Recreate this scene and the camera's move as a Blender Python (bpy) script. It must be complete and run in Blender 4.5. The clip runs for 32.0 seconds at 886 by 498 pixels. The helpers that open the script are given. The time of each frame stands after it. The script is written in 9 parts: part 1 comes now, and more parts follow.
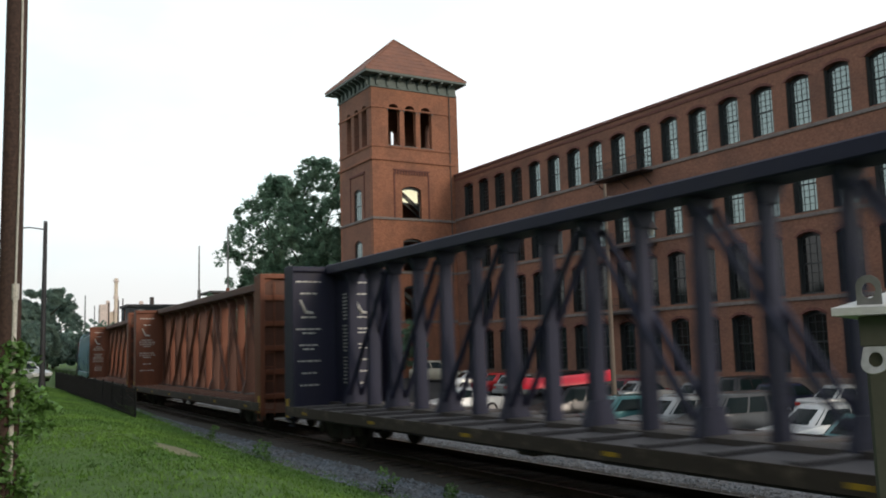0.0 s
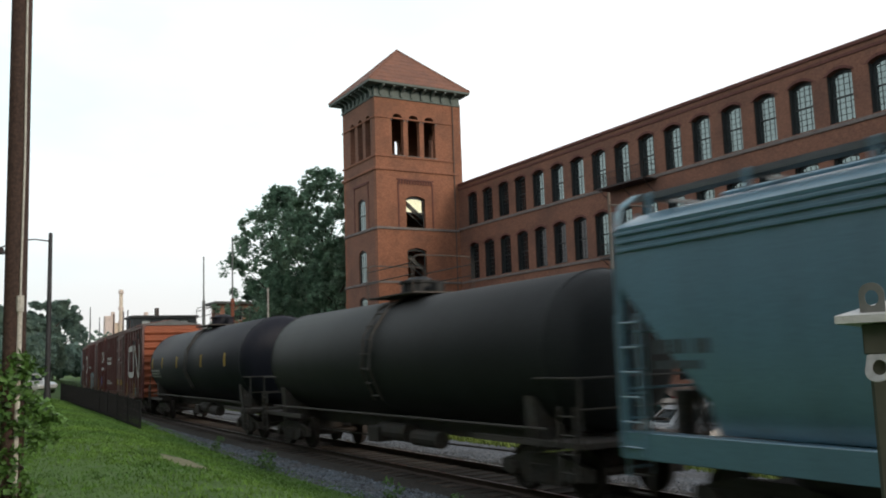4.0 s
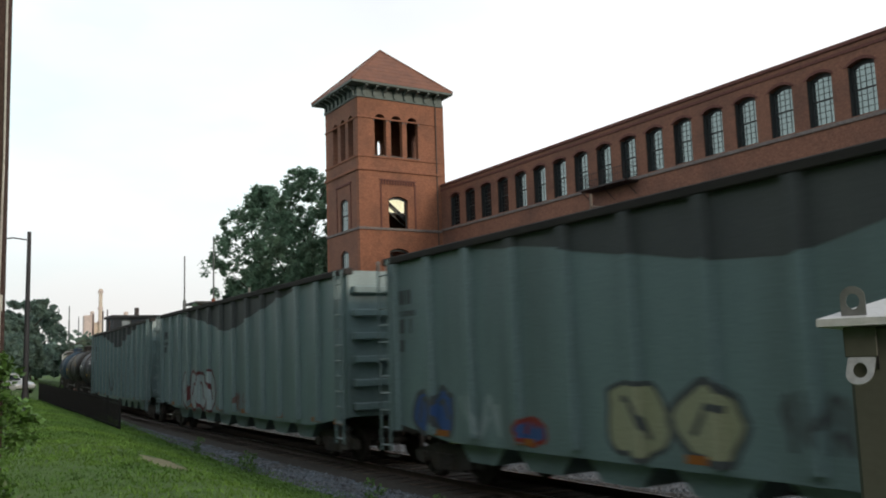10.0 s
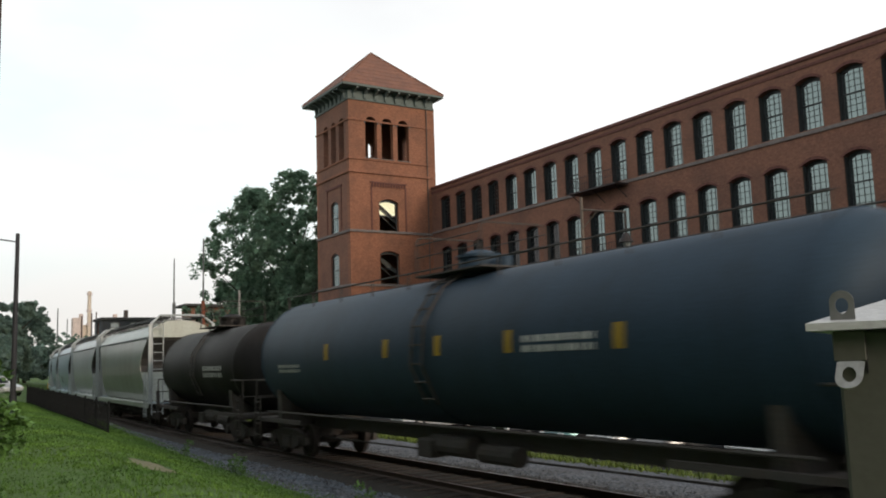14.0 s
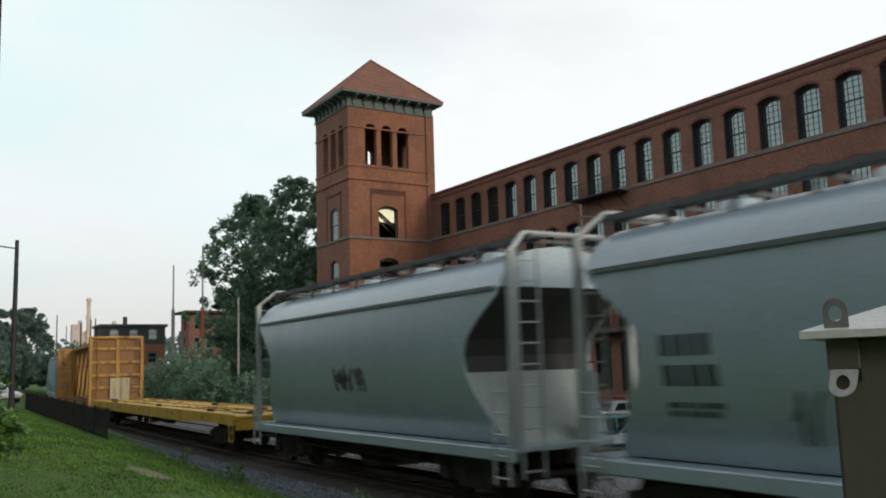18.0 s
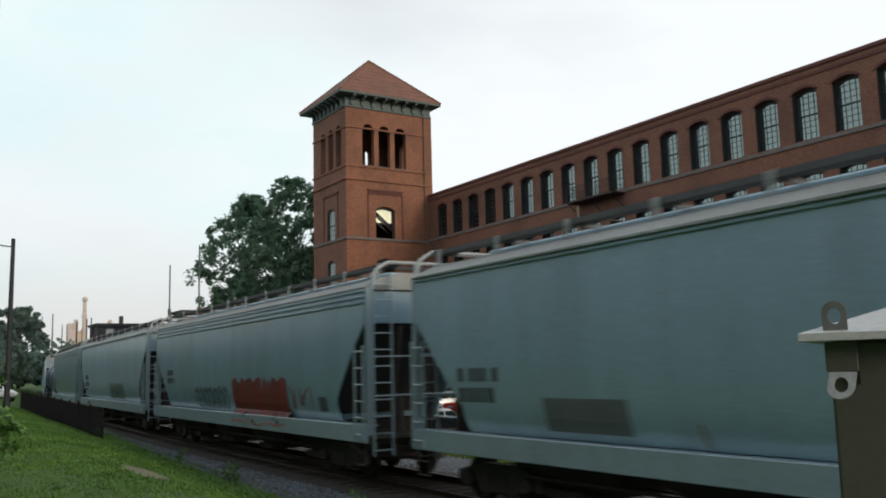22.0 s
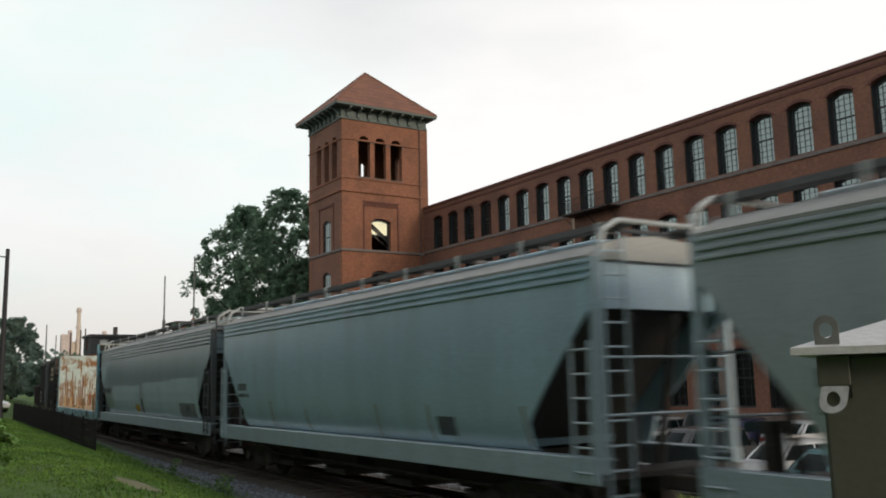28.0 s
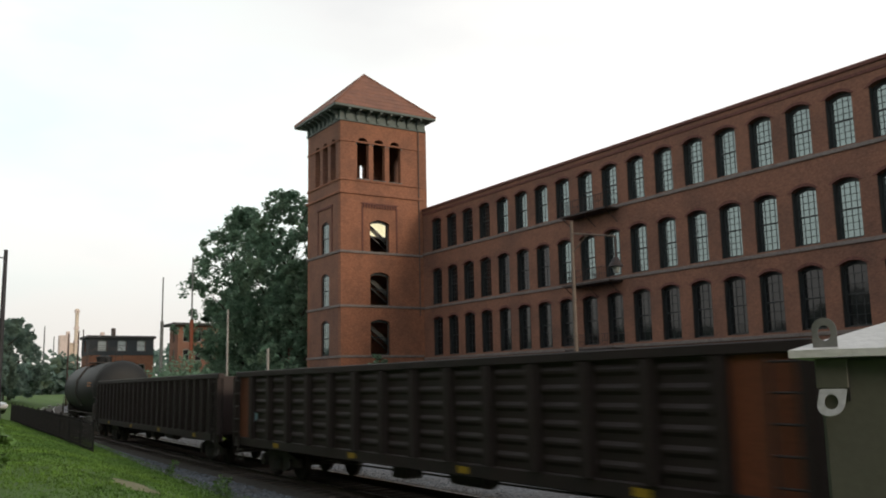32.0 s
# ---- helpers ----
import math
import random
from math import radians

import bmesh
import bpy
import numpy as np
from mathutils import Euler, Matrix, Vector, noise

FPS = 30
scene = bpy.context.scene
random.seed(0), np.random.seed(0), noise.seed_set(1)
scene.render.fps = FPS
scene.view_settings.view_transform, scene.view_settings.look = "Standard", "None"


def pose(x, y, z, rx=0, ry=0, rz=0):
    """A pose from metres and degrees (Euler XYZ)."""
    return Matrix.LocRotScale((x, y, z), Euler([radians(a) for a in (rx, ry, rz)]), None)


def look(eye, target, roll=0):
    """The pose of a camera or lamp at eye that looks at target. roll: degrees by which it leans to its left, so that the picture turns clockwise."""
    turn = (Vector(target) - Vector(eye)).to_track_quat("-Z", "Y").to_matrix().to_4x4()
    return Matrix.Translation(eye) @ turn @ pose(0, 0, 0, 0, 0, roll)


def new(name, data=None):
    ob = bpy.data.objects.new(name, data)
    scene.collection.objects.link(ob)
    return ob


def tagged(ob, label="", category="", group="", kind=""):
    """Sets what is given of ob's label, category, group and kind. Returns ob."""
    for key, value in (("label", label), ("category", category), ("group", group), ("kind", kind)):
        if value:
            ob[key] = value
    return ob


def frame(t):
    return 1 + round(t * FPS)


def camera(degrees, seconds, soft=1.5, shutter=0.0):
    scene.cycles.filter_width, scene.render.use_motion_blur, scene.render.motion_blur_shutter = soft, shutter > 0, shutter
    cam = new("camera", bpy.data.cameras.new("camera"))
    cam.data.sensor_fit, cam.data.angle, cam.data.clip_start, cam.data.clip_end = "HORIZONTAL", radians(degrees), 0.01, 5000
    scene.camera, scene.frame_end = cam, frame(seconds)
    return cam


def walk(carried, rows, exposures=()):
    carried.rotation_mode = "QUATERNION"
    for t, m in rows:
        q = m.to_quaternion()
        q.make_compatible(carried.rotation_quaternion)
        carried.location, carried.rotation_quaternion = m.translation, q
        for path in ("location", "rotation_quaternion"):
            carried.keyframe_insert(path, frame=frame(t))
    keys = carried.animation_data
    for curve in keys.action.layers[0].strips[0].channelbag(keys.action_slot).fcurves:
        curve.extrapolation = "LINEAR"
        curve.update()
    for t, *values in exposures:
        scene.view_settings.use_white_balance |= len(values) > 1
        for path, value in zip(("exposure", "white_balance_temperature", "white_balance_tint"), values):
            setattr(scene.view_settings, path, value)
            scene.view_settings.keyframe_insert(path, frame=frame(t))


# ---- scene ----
def sway(t, heading, tilt, lean, side, rise):
    """One row of the hand-held camera: degrees, and centimetres of sway."""
    h, p = radians(heading), radians(tilt)
    eye = Vector((math.cos(h) * side / 100, -math.sin(h) * side / 100, EYE + rise / 100))
    way = Vector((math.sin(h) * math.cos(p), math.cos(h) * math.cos(p), math.sin(p)))
    return t, look(eye, eye + way, -lean)


EYE = 2.65
cam = camera(53.5, 32.0, soft=1.9, shutter=0.3)
walk(cam, [sway(*row) for row in (
    (0, -59.39, 6.47, 1.62, -1.1, -0.7),
    (0.5, -59.35, 6.77, 1.59, -1.0, -0.6),
    (1, -59.48, 6.86, 1.56, -0.7, -0.6),
    (1.5, -59.55, 6.89, 1.63, -0.5, -0.5),
    (2, -59.69, 6.99, 1.67, -0.6, -0.5),
    (2.5, -59.69, 7.07, 1.65, -0.6, -0.4),
    (3, -59.53, 6.93, 1.79, -0.6, -0.4),
    (3.5, -59.71, 7.06, 1.93, -0.5, -0.6),
    (5.5, -59.34, 7.16, 1.91, -0.9, -0.5),
    (6, -59.32, 7.07, 1.93, -0.9, -0.5),
    (6.5, -59.27, 7.15, 1.85, -0.8, -0.4),
    (7, -59.20, 7.20, 1.77, -1.1, -0.5),
    (7.5, -59.09, 7.31, 1.80, -0.9, -0.4),
    (8, -59.06, 7.22, 1.88, -0.7, -0.4),
    (8.5, -58.83, 7.20, 1.92, -0.5, -0.3),
    (9, -58.65, 7.14, 1.73, -0.6, -0.2),
    (9.5, -58.91, 6.93, 1.62, -0.9, -0.2),
    (10, -58.49, 7.09, 1.81, -1.1, -0.3),
    (10.5, -58.42, 7.08, 1.74, -1.6, -0.4),
    (11, -58.12, 7.20, 1.74, -1.4, -0.3),
    (11.5, -57.95, 7.26, 1.80, -1.4, -0.2),
    (12, -57.97, 7.30, 1.93, -1.2, -0.2),
    (12.5, -57.99, 7.36, 1.92, -1.1, -0.2),
    (13, -57.96, 7.27, 1.84, -1.1, -0.2),
    (13.5, -57.87, 7.17, 1.89, -1.1, -0.0),
    (14, -57.86, 7.25, 1.77, -1.2, -0.1),
    (14.5, -57.77, 7.36, 1.73, -1.0, -0.1),
    (16.5, -57.70, 7.47, 1.56, -0.9, -0.0),
    (17, -57.55, 7.67, 1.70, -0.9, -0.1),
    (17.5, -57.65, 7.80, 1.72, -0.5, -0.1),
    (18, -57.82, 7.70, 1.73, -0.0, 0.0),
    (18.5, -57.83, 7.57, 1.77, -0.0, -0.0),
    (19, -57.91, 7.61, 1.89, -0.0, 0.0),
    (19.5, -57.84, 7.83, 1.91, -0.0, 0.0),
    (20, -57.79, 7.85, 1.81, -0.1, 0.0),
    (20.5, -57.78, 7.79, 1.65, -0.0, -0.0),
    (21, -57.93, 7.79, 1.54, -0.4, 0.0),
    (21.5, -57.78, 7.69, 1.46, -0.6, -0.1),
    (22, -57.61, 7.76, 1.43, -0.6, -0.1),
    (22.5, -57.59, 7.82, 1.41, -0.5, 0.1),
    (23, -57.61, 7.97, 1.39, -0.4, -0.1),
    (23.5, -57.75, 8.00, 1.40, -0.2, 0.0),
    (24, -57.66, 8.10, 1.51, -0.1, -0.0),
    (24.5, -57.70, 8.00, 1.50, 0.0, 0.1),
    (25, -57.65, 8.05, 1.54, 0.0, 0.0),
    (25.5, -57.54, 8.09, 1.39, -0.1, 0.1),
    (27.5, -57.34, 8.38, 1.26, -0.1, 0.0),
    (28, -57.30, 8.54, 1.24, -0.0, 0.0),
    (28.5, -57.37, 8.61, 1.12, -0.0, 0.0),
    (29, -57.44, 8.39, 1.08, -0.0, 0.0),
    (29.5, -57.39, 8.39, 1.06, -0.0, 0.0),
    (30, -57.20, 8.43, 0.92, -0.0, 0.0),
    (30.5, -57.27, 8.45, 1.07, -0.0, 0.0),
    (31, -57.15, 8.59, 0.92, -0.0, 0.0),
    (31.5, -57.21, 8.72, 0.98, -0.0, 0.0),
    (32, -57.20, 8.66, 1.12, -0.0, 0.0),
)], [(0.0, 0.10, 6480, 10), (7.0, 0.10, 6480, 10), (11.0, 0.04, 6620, 11), (14.5, 0.04, 6750, 12), (16.5, -0.16, 6520, 9), (18.0, -0.16, 6520, 9),
    (19.0, -0.12, 6720, 11), (21.0, -0.10, 6680, 10), (22.0, -0.16, 6450, 9), (23.5, -0.18, 6480, 9), (25.0, -0.16, 6750, 12), (28.0, -0.13, 6820, 12),
    (29.0, -0.16, 6750, 11), (30.0, -0.08, 6850, 12), (32.0, 0.0, 6900, 12)])

# ---- world and light ----
SUN_UP, SUN_TURN = radians(17), radians(11)      # height of the sun; its turn from +x towards +y
world = bpy.data.worlds.new("sky")
scene.world = world
world.use_nodes = True
wn, wl = world.node_tree.nodes, world.node_tree.links
wn.clear()
w_out = wn.new("ShaderNodeOutputWorld")
w_bg = wn.new("ShaderNodeBackground")
w_sky = wn.new("ShaderNodeTexSky")
w_sky.sky_type, w_sky.sun_disc = "NISHITA", False
w_sky.sun_elevation, w_sky.sun_rotation = SUN_UP, radians(90) - SUN_TURN
w_gain = wn.new("ShaderNodeVectorMath")
w_gain.operation = "MULTIPLY"
w_gain.inputs[1].default_value = (0.92, 1.10, 1.08)
w_co = wn.new("ShaderNodeTexCoord")
w_map = wn.new("ShaderNodeMapping")
w_map.inputs["Scale"].default_value = (1.1, 1.1, 3.2)
w_noise = wn.new("ShaderNodeTexNoise")
w_noise.inputs["Scale"].default_value, w_noise.inputs["Detail"].default_value = 1.6, 5
w_ramp = wn.new("ShaderNodeValToRGB")
w_ramp.color_ramp.elements[0].position, w_ramp.color_ramp.elements[1].position = 0.30, 0.52
w_ramp.color_ramp.elements[0].color = (0.80, 0.80, 0.80, 1)
w_sep, w_high, w_thin = wn.new("ShaderNodeSeparateXYZ"), wn.new("ShaderNodeMapRange"), wn.new("ShaderNodeMath")
w_high.interpolation_type = "SMOOTHSTEP"
for key, value in (("From Min", 0.36), ("From Max", 0.66), ("To Min", 1.0), ("To Max", 0.5)):
    w_high.inputs[key].default_value = value
w_thin.operation = "MULTIPLY"
w_mix = wn.new("ShaderNodeMixRGB")
# the lit veil of cloud: thinner and bluer towards the west, hazy along the horizon
w_west, w_part, w_mask, w_low = wn.new("ShaderNodeVectorMath"), wn.new("ShaderNodeMapRange"), wn.new("ShaderNodeMath"), wn.new("ShaderNodeMapRange")
w_west.operation, w_west.inputs[1].default_value, w_mask.operation = "DOT_PRODUCT", (-0.95, 0.02, 0.20), "MULTIPLY"
for node, values in ((w_part, (0.80, 0.985, 0.0, 1.0)), (w_low, (0.02, 0.20, 1.0, 0.0))):
    node.interpolation_type = "SMOOTHSTEP"
    for key, value in zip(("From Min", "From Max", "To Min", "To Max"), values):
        node.inputs[key].default_value = value
w_wisp, w_lit = wn.new("ShaderNodeTexNoise"), wn.new("ShaderNodeValToRGB")
w_wisp.inputs["Scale"].default_value, w_wisp.inputs["Detail"].default_value = 3.2, 4
w_lit.color_ramp.elements[0].position, w_lit.color_ramp.elements[1].position = 0.38, 0.62
w_veil, w_haze = wn.new("ShaderNodeMixRGB"), wn.new("ShaderNodeMixRGB")
w_veil.inputs["Color1"].default_value, w_veil.inputs["Color2"].default_value = (12.6, 13.0, 13.2, 1), (10.3, 12.4, 12.6, 1)
w_haze.inputs["Color2"].default_value = (9.9, 9.9, 9.7, 1)
wl.new(w_co.outputs["Generated"], w_west.inputs[0])
wl.new(w_west.outputs["Value"], w_part.inputs["Value"])
wl.new(w_map.outputs["Vector"], w_wisp.inputs["Vector"])
wl.new(w_wisp.outputs["Fac"], w_lit.inputs["Fac"])
wl.new(w_part.outputs["Result"], w_mask.inputs[0])
wl.new(w_lit.outputs["Color"], w_mask.inputs[1])
wl.new(w_mask.outputs["Value"], w_veil.inputs["Fac"])
wl.new(w_sep.outputs["Z"], w_low.inputs["Value"])
wl.new(w_low.outputs["Result"], w_haze.inputs["Fac"])
wl.new(w_veil.outputs["Color"], w_haze.inputs["Color1"])
wl.new(w_haze.outputs["Color"], w_mix.inputs["Color2"])
wl.new(w_co.outputs["Generated"], w_map.inputs["Vector"])
wl.new(w_map.outputs["Vector"], w_noise.inputs["Vector"])
wl.new(w_noise.outputs["Fac"], w_ramp.inputs["Fac"])
wl.new(w_co.outputs["Generated"], w_sep.inputs[0])
wl.new(w_sep.outputs["Z"], w_high.inputs["Value"])                 # the veil thins overhead
wl.new(w_ramp.outputs["Color"], w_thin.inputs[0])
wl.new(w_high.outputs["Result"], w_thin.inputs[1])
wl.new(w_thin.outputs["Value"], w_mix.inputs["Fac"])
wl.new(w_sky.outputs["Color"], w_gain.inputs[0])
wl.new(w_gain.outputs["Vector"], w_mix.inputs["Color1"])
wl.new(w_mix.outputs["Color"], w_bg.inputs["Color"])
w_bg.inputs["Strength"].default_value = 0.085
wl.new(w_bg.outputs["Background"], w_out.inputs["Surface"])

sun = new("sun", bpy.data.lights.new("sun", "SUN"))
sun.data.energy, sun.data.angle, sun.data.color = 1.5, radians(12), (1.0, 0.85, 0.68)
sun_way = Vector((math.cos(SUN_UP) * math.cos(SUN_TURN), math.cos(SUN_UP) * math.sin(SUN_TURN), math.sin(SUN_UP)))
sun.matrix_world = look((sun_way * 200), (0, 0, 0))


# ---- materials ----
def material(name, base, rough=0.7, metal=0.0, spread=0.25, scale=3.0, fine=40.0, bump=0.15, second=None, amount=0.35,
             streak=False, ior=1.45, lively=0.0, cut=(0.42, 0.68)):
    """A surface with broad stains in a second colour, fine grain, relief, and small changes from piece to piece."""
    m = bpy.data.materials.new(name)
    m.use_nodes = True
    n, l = m.node_tree.nodes, m.node_tree.links
    b = n["Principled BSDF"]
    co = n.new("ShaderNodeTexCoord")
    mp = n.new("ShaderNodeMapping")
    mp.inputs["Scale"].default_value = (1, 1, 0.12) if streak else (1, 1, 1)
    l.new(co.outputs["Object"], mp.inputs["Vector"])
    big, small = n.new("ShaderNodeTexNoise"), n.new("ShaderNodeTexNoise")
    big.inputs["Scale"].default_value, big.inputs["Detail"].default_value = scale, 6
    big.inputs["Roughness"].default_value = 0.65
    small.inputs["Scale"].default_value, small.inputs["Detail"].default_value = fine, 4
    l.new(mp.outputs["Vector"], big.inputs["Vector"])
    l.new(co.outputs["Object"], small.inputs["Vector"])
    second = second or tuple(c * 0.45 for c in base)
    ramp = n.new("ShaderNodeValToRGB")
    ramp.color_ramp.elements[0].position, ramp.color_ramp.elements[1].position = cut
    ramp.color_ramp.elements[0].color, ramp.color_ramp.elements[1].color = (0, 0, 0, 1), (amount, amount, amount, 1)
    l.new(big.outputs["Fac"], ramp.inputs["Fac"])
    mix = n.new("ShaderNodeMixRGB")
    mix.inputs["Color1"].default_value, mix.inputs["Color2"].default_value = (*base, 1), (*second, 1)
    l.new(ramp.outputs["Color"], mix.inputs["Fac"])
    grain = n.new("ShaderNodeMapRange")
    grain.inputs["From Min"].default_value, grain.inputs["From Max"].default_value = 0.3, 0.7
    grain.inputs["To Min"].default_value, grain.inputs["To Max"].default_value = 1 - spread, 1 + spread
    l.new(small.outputs["Fac"], grain.inputs["Value"])
    shade = n.new("ShaderNodeVectorMath")
    shade.operation = "SCALE"
    l.new(mix.outputs["Color"], shade.inputs[0])
    if lively:
        info, tone, mul = n.new("ShaderNodeObjectInfo"), n.new("ShaderNodeMapRange"), n.new("ShaderNodeMath")
        tone.inputs["To Min"].default_value, tone.inputs["To Max"].default_value = 1 - lively, 1 + lively
        mul.operation = "MULTIPLY"
        l.new(info.outputs["Random"], tone.inputs["Value"])
        l.new(tone.outputs["Result"], mul.inputs[0])
        l.new(grain.outputs["Result"], mul.inputs[1])
        l.new(mul.outputs["Value"], shade.inputs["Scale"])
    else:
        l.new(grain.outputs["Result"], shade.inputs["Scale"])
    l.new(shade.outputs["Vector"], b.inputs["Base Color"])
    b.inputs["Roughness"].default_value, b.inputs["Metallic"].default_value = rough, metal
    b.inputs["IOR"].default_value = ior
    if bump:
        bp = n.new("ShaderNodeBump")
        bp.inputs["Strength"].default_value, bp.inputs["Distance"].default_value = bump, 0.02
        l.new(small.outputs["Fac"], bp.inputs["Height"])
        l.new(bp.outputs["Normal"], b.inputs["Normal"])
    return m


def brick_material(name, base, dark, mortar, axis="X"):
    """Brickwork laid along one horizontal axis of the world, with sooty broad stains."""
    m = material(name, base, 0.85, spread=0.18, scale=0.35, fine=9.0, second=dark, amount=0.75, bump=0.2)
    n, l = m.node_tree.nodes, m.node_tree.links
    b = n["Principled BSDF"]
    geo, sep, com = n.new("ShaderNodeNewGeometry"), n.new("ShaderNodeSeparateXYZ"), n.new("ShaderNodeCombineXYZ")
    l.new(geo.outputs["Position"], sep.inputs[0])
    l.new(sep.outputs[axis], com.inputs[0])
    l.new(sep.outputs["Z"], com.inputs[1])
    bt = n.new("ShaderNodeTexBrick")
    bt.inputs["Scale"].default_value = 1.0
    bt.inputs["Brick Width"].default_value, bt.inputs["Row Height"].default_value = 0.215, 0.076
    bt.inputs["Mortar Size"].default_value, bt.inputs["Mortar Smooth"].default_value = 0.008, 0.3
    bt.inputs["Color1"].default_value, bt.inputs["Color2"].default_value = (1, 1, 1, 1), (0.76, 0.74, 0.76, 1)
    bt.inputs["Mortar"].default_value = (*mortar, 1)
    l.new(com.outputs[0], bt.inputs["Vector"])
    mul = n.new("ShaderNodeMixRGB")
    mul.blend_type = "MULTIPLY"
    mul.inputs["Fac"].default_value = 1
    old = b.inputs["Base Color"].links[0].from_socket
    l.new(old, mul.inputs["Color1"])
    l.new(bt.outputs["Color"], mul.inputs["Color2"])
    l.new(mul.outputs["Color"], b.inputs["Base Color"])
    return m


M = {}
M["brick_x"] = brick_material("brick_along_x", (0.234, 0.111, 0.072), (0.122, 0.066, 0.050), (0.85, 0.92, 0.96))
# walls along y get a lighter, redder brick: sunlight put into the colour
M["brick_y_sunlit"] = brick_material("brick_along_y_sunlit", (0.284, 0.120, 0.068), (0.170, 0.079, 0.050), (0.85, 0.92, 0.96), "Y")
M["arch"] = material("arch_brick", (0.125, 0.050, 0.040), 0.85, scale=2, fine=14, spread=0.4)
M["stone"] = material("sill_stone", (0.17, 0.15, 0.14), 0.8, scale=1.2, fine=12, second=(0.10, 0.085, 0.08), amount=0.6)
M["granite"] = material("base_stone", (0.20, 0.15, 0.125), 0.85, scale=0.8, fine=8, amount=0.6)
M["cornice"] = material("painted_cornice", (0.105, 0.135, 0.125), 0.6, scale=2, fine=20)
M["roof"] = material("roof_tile", (0.21, 0.095, 0.062), 0.7, scale=0.8, fine=10, second=(0.13, 0.065, 0.05), amount=0.7, spread=0.3)
M["roof_flat"] = material("roof_felt", (0.06, 0.06, 0.06), 0.9, scale=0.5, fine=6)
M["glass"] = material("window_glass", (0.02, 0.025, 0.027), 0.05, spread=0.1, scale=0.4, fine=1.2, bump=0.03, ior=2.7)
M["glass"].node_tree.nodes["Principled BSDF"].inputs["Specular Tint"].default_value = (0.78, 1.0, 0.98, 1)
M["glass_clear"] = material("plain_glass", (0.012, 0.014, 0.015), 0.06, spread=0.1, scale=0.4, fine=1.5, bump=0.03, ior=1.5)
M["sash"] = material("dark_sash_paint", (0.028, 0.034, 0.036), 0.5, scale=4, fine=30)
M["sash_light"] = material("grey_sash_paint", (0.20, 0.22, 0.21), 0.5, scale=4, fine=30)
# clear glass with a cream tint, to colour the light seen through the tower
M["cream_tint"] = material("cream_tint_glass", (0.95, 0.86, 0.56), 0.08, spread=0.05, scale=1, fine=3, amount=0.1, bump=0, ior=1.05)
M["cream_tint"].node_tree.nodes["Principled BSDF"].inputs["Transmission Weight"].default_value = 1.0
M["iron"] = material("black_iron", (0.018, 0.018, 0.020), 0.55, 0.2, scale=5, fine=40, second=(0.07, 0.03, 0.018), amount=0.5)
# plaster coloured dark, so the rooms' dimness is in the colour
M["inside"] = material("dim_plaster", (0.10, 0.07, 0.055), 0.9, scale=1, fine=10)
M["stair"] = material("grey_stair_steel", (0.12, 0.12, 0.11), 0.6, scale=2, fine=20)
M["grass"] = material("grass_ground", (0.066, 0.134, 0.021), 0.9, scale=0.35, fine=14, spread=0.40, second=(0.045, 0.095, 0.018), amount=0.9, bump=0.9)
M["blade"] = material("grass_blades", (0.108, 0.212, 0.032), 0.7, scale=0.45, fine=2.2, spread=0.35, second=(0.055, 0.132, 0.026), amount=0.9, bump=0, cut=(0.38, 0.60))
M["blade_sun"] = material("rough_grass", (0.14, 0.19, 0.03), 0.7, scale=0.5, fine=30, spread=0.5, second=(0.07, 0.11, 0.02), amount=0.9, bump=0)
M["dirt"] = material("bare_earth", (0.21, 0.20, 0.115), 0.95, scale=1.5, fine=20, spread=0.35, bump=0.6)
M["ballast"] = material("ballast_bed", (0.125, 0.138, 0.155), 0.9, scale=0.7, fine=13, spread=0.85, second=(0.07, 0.062, 0.058), amount=0.8, bump=1.0)
M["pebble"] = material("ballast_stone", (0.135, 0.158, 0.185), 0.85, scale=1.3, fine=11, spread=0.75, second=(0.10, 0.09, 0.085), amount=0.8, bump=0.4)
# bed colour kept dark to hold the shade beneath the train
M["bed"] = material("shaded_track_bed", (0.046, 0.040, 0.034), 0.9, scale=1.2, fine=14, spread=0.5, bump=1.0)
M["tie"] = material("creosoted_wood", (0.062, 0.046, 0.036), 0.85, scale=2, fine=22, spread=0.5, lively=0.4, bump=0.5)
M["post_red"] = material("rusty_post", (0.19, 0.055, 0.026), 0.7, scale=3, fine=30)
M["rail"] = material("rail_steel", (0.06, 0.038, 0.028), 0.6, 0.5, scale=3, fine=30)
M["rail_top"] = material("polished_rail_head", (0.42, 0.42, 0.43), 0.3, 0.9, spread=0.1)
M["asphalt"] = material("asphalt", (0.040, 0.040, 0.042), 1.0, ior=1.15, scale=0.4, fine=25, spread=0.3, bump=0.4)
M["concrete"] = material("kerb_concrete", (0.30, 0.29, 0.27), 0.85, scale=1.0, fine=16)
M["bark"] = material("pole_wood", (0.066, 0.038, 0.030), 0.85, scale=1.6, fine=25, streak=True, second=(0.035, 0.024, 0.02), amount=0.9, spread=0.4, bump=0.5)
M["trunk"] = material("tree_bark", (0.05, 0.038, 0.028), 0.9, scale=3, fine=20, streak=True, bump=0.6)
M["leaf"] = material("leaves", (0.122, 0.208, 0.143), 0.6, scale=0.25, fine=1.2, spread=0.5, second=(0.13, 0.185, 0.120), amount=0.9, bump=0)
# distance haze is mixed into this paler, bluer leaf colour
M["leaf_hazed"] = material("hazed_leaves", (0.140, 0.210, 0.185), 0.75, scale=0.1, fine=0.8, spread=0.4, second=(0.080, 0.115, 0.07), amount=0.9, bump=0)


